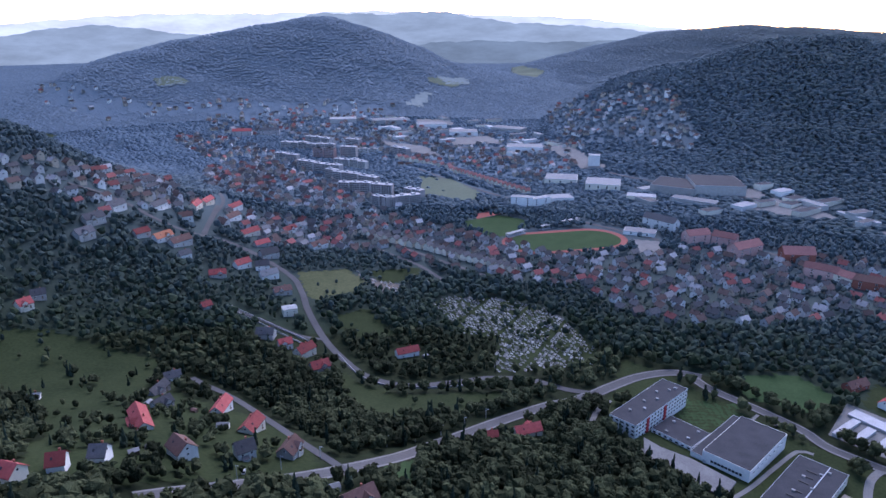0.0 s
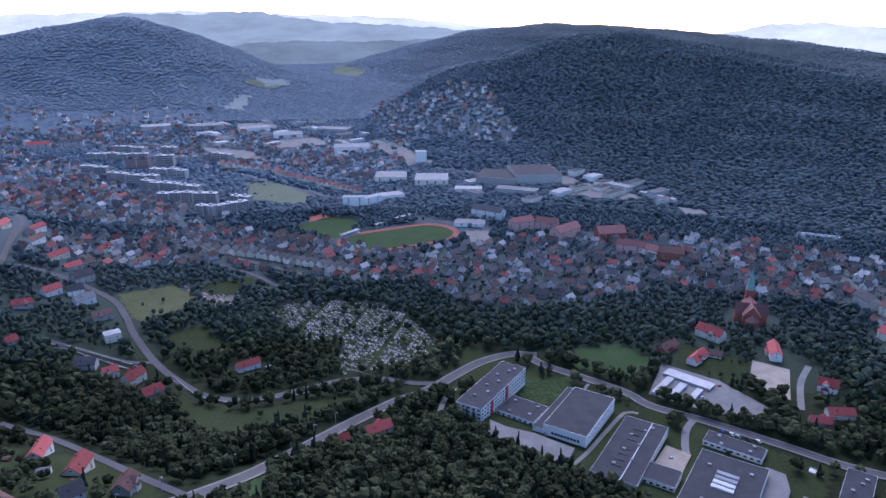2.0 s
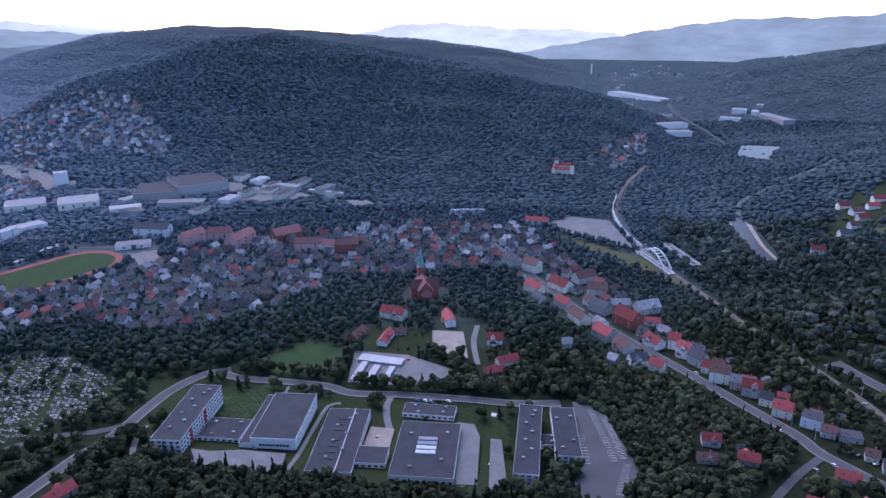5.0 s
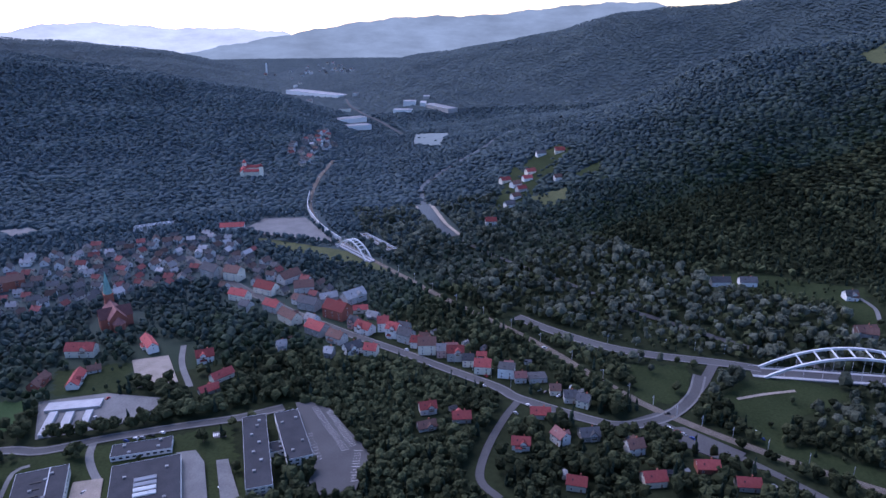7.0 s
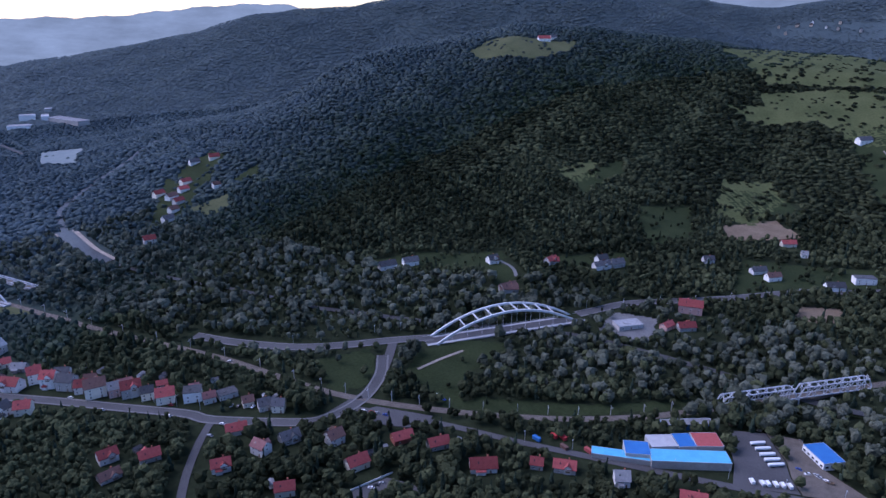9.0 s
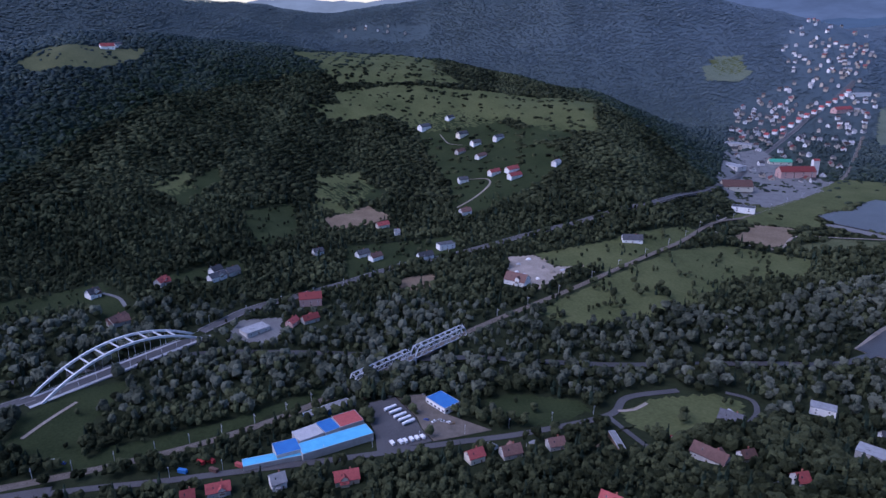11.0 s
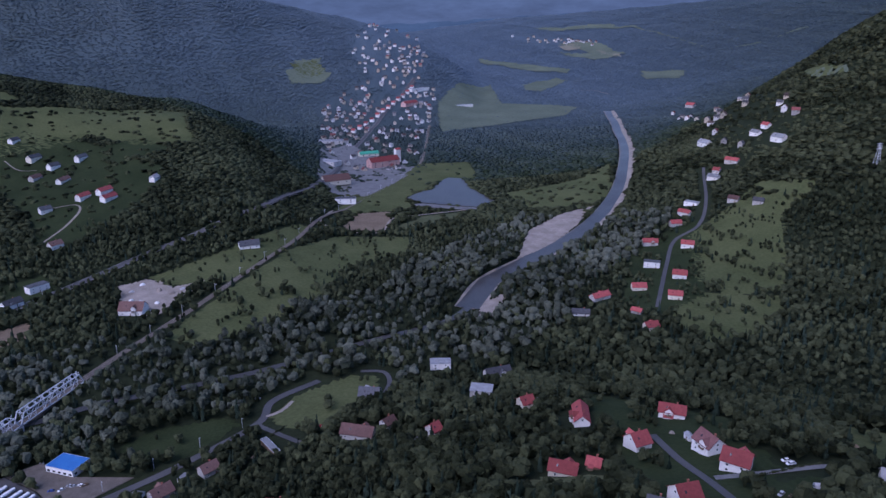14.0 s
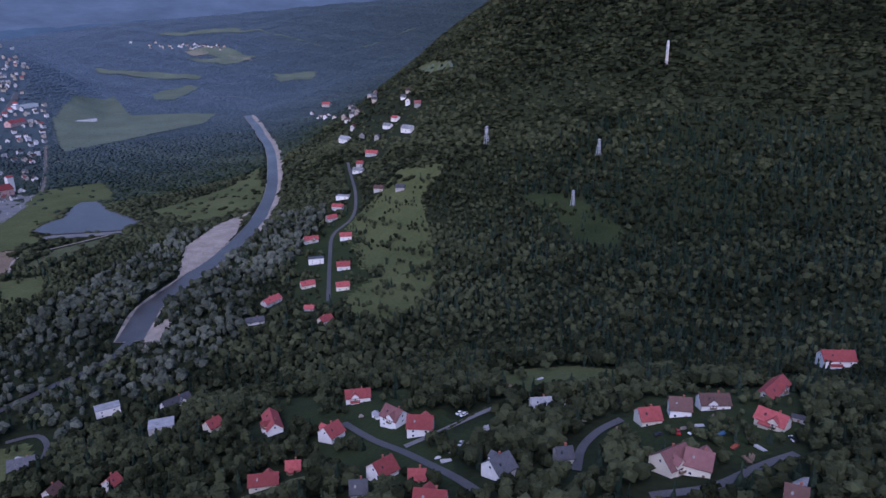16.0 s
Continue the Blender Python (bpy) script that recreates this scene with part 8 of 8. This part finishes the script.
def pylon(x, y, turn, h):
    base = tagged(new("power_pylon"), "grey steel lattice power pylon in the forest", "pylon")
    base.matrix_basis = pose(x, y, ground(x, y), 0, 0, turn)
    w = h * 0.11
    leg = lambda a, b: beam((a * w, b * w, 0), (a * 0.5, b * 0.5, h), 0.35)
    put("lattice_mast", mesh("lattice_mast", *merge(*[leg(a, b) for a in (-1, 1) for b in (-1, 1)],
        *[beam((s * w * (1 - 0.85 * k / 7), t * w * (1 - 0.85 * k / 7), h * k / 7), (-s * w * (1 - 0.85 * (k + 1) / 7) if t > 0 else s * w * (1 - 0.85 * (k + 1) / 7), t * w * (1 - 0.85 * (k + 1) / 7) if t > 0 else -t * w * (1 - 0.85 * (k + 1) / 7), h * (k + 1) / 7), 0.22)
          for k in range(6) for s in (-1, 1) for t in (-1, 1)]), STEEL), base, Matrix())
    for i, z in enumerate((0.72, 0.84, 0.95)):
        put("cross_arm", mesh("cross_arm", *merge(beam((-h * 0.16, 0, h * z), (h * 0.16, 0, h * z), 0.4), beam((-h * 0.16, 0, h * z), (0, 0, h * (z + 0.04)), 0.2), beam((h * 0.16, 0, h * z), (0, 0, h * (z + 0.04)), 0.2)), STEEL), base, Matrix())


pylon(*(-217.0, -1005.6), 30, 27)
pylon(*(-337.5, -868.0), 30, 27)
pylon(*(-281.1, -799.2), 30, 20)
mx, my = (-471.0, -968.7)
mast = tagged(new("radio_mast"), "white and red lattice radio mast on the hill", "mast")
mast.matrix_basis = pose(mx, my, ground(mx, my))
put("lattice_mast", mesh("lattice_mast", *merge(*[beam((a, b, 0), (a * 0.6, b * 0.6, 36), 0.4) for a in (-1.4, 1.4) for b in (-1.4, 1.4)], *[beam((-1.3, s * 1.3, z), (1.3, s * 1.3, z + 4), 0.25) for s in (-1, 1) for z in range(0, 34, 4)]), PAINTS[0]), mast, Matrix())
put("antenna_panel", mesh("antenna_panel", *merge(box(-1.6, -1.6, 27, 1.6, 1.6, 31), box(-1.2, -1.2, 33, 1.2, 1.2, 36)), ARCHWHITE), mast, Matrix())
cx, cy = (2682.6, 1998.8)
chimney = tagged(new("factory_chimney"), "tall pale factory chimney far down the valley", "chimney")
chimney.matrix_basis = pose(cx, cy, ground(cx, cy))
put("stack", mesh("stack", [(r * math.cos(i * math.pi / 5), r * math.sin(i * math.pi / 5), z) for z, r in ((-2, 4), (48, 2.6)) for i in range(10)], [tuple(range(10, 20))] + [(i, (i + 1) % 10, 10 + (i + 1) % 10, 10 + i) for i in range(10)], WHITE), chimney, Matrix())

rail_line = smooth(RAILWAYS[0], 48.0)
for i in range(1, len(rail_line) - 1):
    dx, dy = rail_line[i + 1] - rail_line[i - 1]
    n = math.hypot(dx, dy)
    px, py = rail_line[i][0] - dy / n * 4.2, rail_line[i][1] + dx / n * 4.2
    catenary_pole(px, py, math.degrees(math.atan2(dy, dx)), ground(px, py))
for p, q, n in (((562.4, 81.5), (588.6, -37.0), 6), ((462.8, 138.2), (502.7, 249.0), 7), ((-93.4, 266.1), (29.7, 415.7), 9), ((405.0, -93.1), (285.9, -361.9), 10), ((617.5, -197.4), (633.6, -500.4), 9)):
    for i in range(n):
        x, y = p[0] + (q[0] - p[0]) * i / (n - 1), p[1] + (q[1] - p[1]) * i / (n - 1)
        street_lamp(x, y, math.degrees(math.atan2(q[1] - p[1], q[0] - p[0])) - 90)

# small garden things
px, py = (67.5, -305.9)
pool = tagged(new("swimming_pool"), "round bright blue garden pool on a lawn", "pool")
pool.matrix_basis = pose(px, py, ground(px, py) + 0.1)
POOLBLUE = surface("pool_water", (0.05, 0.5, 0.62), (0.07, 0.58, 0.7), 0.6, 0.15, 0.1, 8)
put("rim", mesh("rim", [(r * math.cos(i * math.pi / 12), r * math.sin(i * math.pi / 12), z) for r, z in ((3.4, 0), (3.4, 1.1), (3.2, 1.1)) for i in range(24)],
                [(k * 24 + i, k * 24 + (i + 1) % 24, (k + 1) * 24 + (i + 1) % 24, (k + 1) * 24 + i) for k in (0, 1) for i in range(24)], BLUE), pool, Matrix())
put("pool_water", mesh("pool_water", [(3.25 * math.cos(i * math.pi / 12), 3.25 * math.sin(i * math.pi / 12), 0.95) for i in range(24)], [tuple(range(24))], POOLBLUE), pool, Matrix())
SPOTS.append((px, py, 9))
# ---- trees ----
def ball():
    """The twelve corners and twenty faces of an icosahedron of radius 1."""
    g = (1 + 5 ** 0.5) / 2
    v = np.array([(-1, g, 0), (1, g, 0), (-1, -g, 0), (1, -g, 0), (0, -1, g), (0, 1, g), (0, -1, -g), (0, 1, -g), (g, 0, -1), (g, 0, 1), (-g, 0, -1), (-g, 0, 1)], float)
    f = [(0, 11, 5), (0, 5, 1), (0, 1, 7), (0, 7, 10), (0, 10, 11), (1, 5, 9), (5, 11, 4), (11, 10, 2), (10, 7, 6), (7, 1, 8),
         (3, 9, 4), (3, 4, 2), (3, 2, 6), (3, 6, 8), (3, 8, 9), (4, 9, 5), (2, 4, 11), (6, 2, 10), (8, 6, 7), (9, 8, 1)]
    return v / math.hypot(1, g), np.array(f)


def crown(kind, lobes, tufts, seed, knobs=0):
    """One crown of height 1 above its foot: uneven rounded lobes, small knobs of leaves on them and tufts breaking the outline. Vertices, triangles."""
    rng = np.random.default_rng(seed)
    bv, bf = ball()
    ov = np.array([(1, 0, 0), (-1, 0, 0), (0, 1, 0), (0, -1, 0), (0, 0, 1), (0, 0, -1)], float)
    of = np.array([(0, 2, 4), (2, 1, 4), (1, 3, 4), (3, 0, 4), (2, 0, 5), (1, 2, 5), (3, 1, 5), (0, 3, 5)])
    V, F, places = [], [], []
    wide = {"broad": 0.34, "tall": 0.19, "bush": 0.45, "spruce": 0.17}[kind]
    for i in range(lobes):
        a = rng.uniform(0, 2 * np.pi)
        if kind == "spruce":
            z = 0.2 + 0.7 * i / max(1, lobes - 1)
            d, s, tall = 0.02, wide * (1.08 - z), 0.75 / lobes + 0.07
        elif i == 0:
            z, d, s, tall = 0.55, 0.0, wide * 0.8, 0.36
        else:
            z = rng.uniform(0.3, 0.8)
            d = wide * rng.uniform(0.45, 0.8) * (1.15 - abs(z - 0.45))
            s = rng.uniform(0.42, 0.66) * wide
            tall = s * rng.uniform(0.85, 1.2)
        c = np.array([d * math.cos(a), d * math.sin(a), z])
        turn = Euler(tuple(rng.uniform(0, 6, 3))).to_matrix()
        v = (bv * rng.uniform(0.68, 1.32, (12, 1))) @ np.array(turn).T * np.array([s, s, tall]) + c
        F.append(bf + sum(len(q) for q in V))
        V.append(v)
        places.append((c, np.array([s, s, tall])))
    for k in range(knobs):
        c, s = places[rng.integers(0, lobes)]
        u = rng.normal(size=3)
        u[2] = abs(u[2]) * 1.2
        u /= np.linalg.norm(u)
        r = wide * rng.uniform(0.2, 0.36)
        turn = np.array(Euler(tuple(rng.uniform(0, 6, 3))).to_matrix())
        F.append(of + sum(len(q) for q in V))
        V.append((ov * rng.uniform(0.75, 1.3, (6, 1))) @ turn.T * r + c + u * s * rng.uniform(0.75, 1.0))
    for k in range(tufts):
        c, s = places[rng.integers(0, lobes)]
        u = rng.normal(size=3)
        u[2] = abs(u[2])
        u /= np.linalg.norm(u)
        p = c + u * s * rng.uniform(0.9, 1.15)
        e1, e2 = rng.normal(size=3), rng.normal(size=3)
        r = 0.07 * rng.uniform(0.5, 1.4)
        e1, e2 = e1 / np.linalg.norm(e1) * r, e2 / np.linalg.norm(e2) * r
        b = sum(len(q) for q in V)
        V.append(np.stack([p + e1, p + e2, p - e1, p - e2 * 0.7]))
        F.append(np.array([(b, b + 1, b + 2), (b, b + 2, b + 3)]))
    return np.vstack(V), np.vstack(F)


def lump(seed):
    """A far crown: a low uneven dome."""
    rng = np.random.default_rng(seed)
    v = []
    for i in range(3):
        a = i * 2 * np.pi / 3 + rng.uniform(-0.4, 0.4)
        w = 0.66 * rng.uniform(0.75, 1.25)
        v.append((w * math.cos(a), w * math.sin(a), rng.uniform(-0.25, 0.1)))
    v.append((rng.uniform(-0.15, 0.15), rng.uniform(-0.15, 0.15), 0.85))
    return np.array(v), np.array([(i, (i + 1) % 3, 3) for i in range(3)])


def dome(seed):
    """A crown seen from afar: a rounded uneven dome down to the ground."""
    rng = np.random.default_rng(seed)
    v = []
    for z, r in ((-0.1, 0.56), (0.62, 0.42)):
        for i in range(4):
            a = i * math.pi / 2 + z + rng.uniform(-0.35, 0.35)
            w = r * rng.uniform(0.75, 1.25)
            v.append((w * math.cos(a), w * math.sin(a), z + rng.uniform(-0.12, 0.14)))
    v.append((rng.uniform(-0.1, 0.1), rng.uniform(-0.1, 0.1), 0.95))
    f = [t for i in range(4) for t in ((i, (i + 1) % 4, 4 + (i + 1) % 4), (i, 4 + (i + 1) % 4, 4 + i), (4 + i, 4 + (i + 1) % 4, 8))]
    return np.array(v), np.array(f)


def facing(x, y):
    """Slopes that look towards the middle of the valley; the hills' far sides carry no single trees."""
    r = np.hypot(x, y)
    k = 1 + 40 / r
    return (land(x * k, y * k) - land(x, y)) / 40 > -0.1


def wood(name, label, x, y, height, spread, forms, material, tint, seed, spruce=None):
    """Many trees joined into one mesh."""
    rng = np.random.default_rng(seed)
    n = len(x)
    z = land(x, y)
    turn = rng.uniform(0, 2 * np.pi, n)
    which = rng.integers(0, len(forms), n)
    V, Q, W, P, base = [], [], [], [], 0
    for k, (fv, fq) in enumerate(forms):
        i = np.nonzero(which == k)[0]
        if not len(i):
            continue
        c, s, h = np.cos(turn[i])[:, None], np.sin(turn[i])[:, None], height[i][:, None]
        w = h * spread[i][:, None]
        v = np.stack([x[i][:, None] + w * (c * fv[:, 0] - s * fv[:, 1]), y[i][:, None] + w * (s * fv[:, 0] + c * fv[:, 1]), z[i][:, None] - 0.2 + h * fv[:, 2]], 2)
        q = fq[None] + (base + np.arange(len(i)) * len(fv))[:, None, None]
        V.append(v.reshape(-1, 3))
        Q.append(q.reshape(-1, 3))
        W.append(np.repeat(tint[i], len(fv)))
        P.append(np.repeat(spruce[i] if spruce is not None else 0 * tint[i], len(fv)))
        base += len(i) * len(fv)
    me = big_mesh(name, np.vstack(V), np.vstack(Q), np.concatenate(W), material, spruce=np.concatenate(P))
    me.polygons.foreach_set("use_smooth", np.full(len(me.polygons), len(forms[0][0]) < 12))
    return tagged(new(name, me), label, "trees", kind="stuff")


def patches(x, y, scale, seed):
    """Slow wandering between 0 and 1 over the plan."""
    a = np.sin(x / scale + seed) * np.cos(y / scale * 1.2 - seed) + 0.6 * np.sin((x + y) / scale * 2.1 + 2 * seed) + 0.4 * np.cos((x - 2 * y) / scale * 3.3)
    return np.clip(0.5 + a / 3, 0, 1)


def spread_out(r0, r1, each, seed, b0=-40, b1=228):
    """Places in a ring at an uneven spacing, one for each so many square metres."""
    rng = np.random.default_rng(seed)
    step = math.sqrt(each)
    n = int(r1 / step) + 1
    x, y = (q.ravel() * step for q in np.meshgrid(np.arange(-n, n + 1), np.arange(-n, n + 1), indexing="ij"))
    x, y = x + rng.uniform(-0.5, 0.5, x.shape) * step, y + rng.uniform(-0.5, 0.5, y.shape) * step
    r, b = np.hypot(x, y), np.degrees(np.arctan2(x, y))
    b = np.where(b < -90, b + 360, b)
    keep = (r > r0) & (r <= r1) & (b > b0) & (b < b1)
    return x[keep], y[keep]


def in_town(x, y):
    t = np.zeros(len(x), bool)
    for p in TOWNS:
        t |= inside(x, y, p)
    return t


NEAR = [crown("broad", 2, 5, s, 5) for s in (1, 2, 3, 4, 5)] + [crown("tall", 2, 4, s, 3) for s in (6, 7)]
MID = [crown("broad", 1, 0, s, 2) for s in (11, 12, 13, 14, 15, 16)] + [crown("tall", 1, 0, s, 2) for s in (17, 18)]
FAR = [lump(s) for s in range(6)]
HILL = [dome(s) for s in range(30, 37)]
CONE = [crown("spruce", 3, 3, s) for s in (21, 22, 23)]
rng = np.random.default_rng(5)


def single_tree(kind, seed):
    """A tree to be copied: a tapered trunk with limbs under a crown, one metre high."""
    base = tagged(new("tree"), {"broad": "round dark green broadleaf tree", "tall": "slender dark green broadleaf tree", "spruce": "dark narrow spruce tree on grass"}[kind], "tree", "trees near the school")
    r = random.Random(seed)
    bars = [swept_trunk((0, 0, -0.05), (r.uniform(-0.02, 0.02), r.uniform(-0.02, 0.02), 0.6), 0.022, 0.009)]
    for i in range(5):
        a, z = i * 1.3 + r.uniform(0, 1), r.uniform(0.2, 0.45)
        bars.append(swept_trunk((0, 0, z), (0.17 * math.cos(a), 0.17 * math.sin(a), z + r.uniform(0.14, 0.24)), 0.01, 0.004))
    put("trunk", mesh("trunk", *merge(*bars), BARK), base, Matrix(), "grey-brown trunk with limbs")
    v, f = crown(kind, 9 if kind != "spruce" else 7, 150, seed)
    me = big_mesh("crown", v, f, np.full(len(v), r.uniform(0.1, 0.5)), SPRUCE if kind == "spruce" else LEAF)
    me.polygons.foreach_set("use_smooth", np.ones(len(f), bool))
    put("crown", me, base, Matrix())
    return base


def swept_trunk(p, q, r0, r1):
    ring = [(math.cos(i * math.pi / 3), math.sin(i * math.pi / 3)) for i in range(6)]
    v = [(e[0] + r * c, e[1] + r * s, e[2]) for e, r in ((p, r0), (q, r1)) for c, s in ring]
    return v, [tuple(range(5, -1, -1)), tuple(range(6, 12))] + [(i, (i + 1) % 6, 6 + (i + 1) % 6, 6 + i) for i in range(6)]


SINGLE = [single_tree(k, s) for k, s in (("broad", 41), ("broad", 42), ("broad", 43), ("tall", 44), ("tall", 45), ("spruce", 46))]
planted = set()


def plant(kind, x, y, height, turn):
    m = pose(x, y, ground(x, y), 0, 0, turn)
    if kind in planted:
        copy_thing(SINGLE[kind], m @ Matrix.Scale(height / SINGLE[kind].scale.x, 4))
    else:
        SINGLE[kind].matrix_basis = m @ Matrix.Scale(height, 4)
        planted.add(kind)


for i, (x, y) in enumerate(((238.2, 467.1), (245.3, 457.3), (251.7, 447.1), (256.5, 441.8), (263.4, 428.1), (274.5, 408.6), (280.3, 399.3), (285.8, 391.7), (293.4, 381.3), (299.0, 375.0), (305.1, 369.3), (312.1, 362.5), (318.6, 356.4),
                            (263.7, 378.2), (265.6, 373.0), (311.2, 308.9), (227.7, 482.8), (213.9, 486.2), (135.7, 455.4), (130.0, 454.7), (107.7, 453.2), (89.3, 483.3), (355.5, 402.2), (354.1, 411.0), (364.7, 389.5))):
    plant(i % 3, x, y, 9.5 + (i * 37 % 10) * 0.35, i * 50)
for i, (x, y) in enumerate(((242.8, 415.9), (199.3, 466.8), (189.4, 493.5), (321.2, 301.6), (206.5, 466.0), (82.5, 473.3), (199.0, 461.9), (188.4, 492.3))):
    plant(5, x, y, 9 + i % 3 * 1.5, i * 40)


def sparse(x, y):
    """The share of trees that stand at a place: all in the woods, few in meadows and gardens."""
    s = np.ones(len(x))
    for points, share in MEADOWS:
        i = np.nonzero((x > min(p[0] for p in points)) & (x < max(p[0] for p in points)))[0]
        s[i] = np.where(inside(x[i], y[i], points), share, s[i])
    return s


for name, label, r0, r1, each, forms, low, high, town in (
        ("near_wood", "dense dark green broadleaf trees round houses", 150, 500, 30, NEAR, 7.5, 13, 0.5),
        ("valley_wood", "dark green broadleaf woods in the valley", 500, 1000, 40, MID, 7, 12, 0.42),
        ("hill_forest", "dark green forest covering the hills", 1000, 1900, 68, HILL, 4.2, 6.6, 0.45),
        ("far_forest", "dark blue-green forest on far hills", 1900, 4500, 115, FAR, 3.2, 5.2, 0.4)):
    x, y = spread_out(r0, r1, each, len(name))
    keep = free(x, y)
    if r0 > 1000:
        keep &= facing(x, y)
    share = sparse(x, y)
    clumps = np.where(share < 0.9, 2.3 * (patches(x, y, 13, 5.0) > 0.56), 1.0)
    keep &= rng.random(len(x)) < share * clumps
    keep &= ~in_town(x, y) | (rng.random(len(x)) < town)
    x, y, share = x[keep], y[keep], share[keep]
    n = len(x)
    size = rng.uniform(low, high, n) * (0.7 + 0.5 * patches(x, y, 60, 1.0))
    size[in_town(x, y)] *= 0.7
    size[share < 1] *= 0.75
    wide = rng.uniform(1.0, 1.4, n) * (1.0 if r1 < 1100 else 2.0 if r1 < 2000 else 2.5)
    tint = np.clip(0.75 * patches(x, y, 90, 3.0) * patches(x, y, 37, 1.7) + 0.25 * (patches(x, y, 230, 0.6) - 0.5) + rng.normal(0.0, 0.17, n), -0.25, 0.75)
    # the 'spruce' value carries the painted haze, growing with distance
    spruce = np.clip(haze_share(x, y) + rng.normal(0, 0.05, n), 0, 1)
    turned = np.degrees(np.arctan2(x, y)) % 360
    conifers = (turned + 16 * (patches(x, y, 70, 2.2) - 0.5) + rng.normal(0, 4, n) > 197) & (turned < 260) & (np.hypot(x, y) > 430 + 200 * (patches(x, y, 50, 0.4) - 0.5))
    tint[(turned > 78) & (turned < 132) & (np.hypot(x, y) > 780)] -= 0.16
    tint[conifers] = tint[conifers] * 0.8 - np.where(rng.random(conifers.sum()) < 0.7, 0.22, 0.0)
    pale = haze_share(x, y) > 0.02
    by_river = (line_distance(x, y, RIVER) < 105) & (r1 < 1100)
    silver = by_river & (rng.random(n) < (0.3 if r0 < 200 else 0.6)) & (spruce < 0.5)
    size[silver] *= 1.25
    cone = ~pale & ~silver & (rng.random(n) < np.where(conifers, 0.4, 0.1)) & (r1 < 1100)
    if r0 < 200:
        grown = np.nonzero((x > 60) & (x < 420) & (y > 120) & (y < 520) & ~silver)[0][:190]
        for i in grown:
            plant(5 if cone[i] else int(rng.integers(0, 5)), x[i], y[i], size[i], rng.uniform(0, 360))
        gone = np.zeros(n, bool)
        gone[grown] = True
    else:
        gone = np.zeros(n, bool)
    for kind, words, mat, shapes, which in (("", label, LEAF, forms, ~pale & ~silver & ~cone), ("_spruce", "mixed forest on the hills with pale blue haze in its colour", FARLEAF, forms, pale & ~silver),
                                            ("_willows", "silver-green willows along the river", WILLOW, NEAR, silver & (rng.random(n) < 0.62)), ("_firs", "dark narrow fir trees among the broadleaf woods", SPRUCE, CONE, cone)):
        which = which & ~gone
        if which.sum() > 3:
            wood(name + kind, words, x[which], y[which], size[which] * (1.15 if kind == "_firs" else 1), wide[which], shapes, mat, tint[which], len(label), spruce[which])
for line in HEDGES:
    n = len(line)
    wood("hedge", "clipped dark green garden hedge", line[:, 0], line[:, 1], rng.uniform(1.8, 2.6, n), rng.uniform(1.1, 1.5, n), MID, LEAF, np.full(n, 0.15), n)
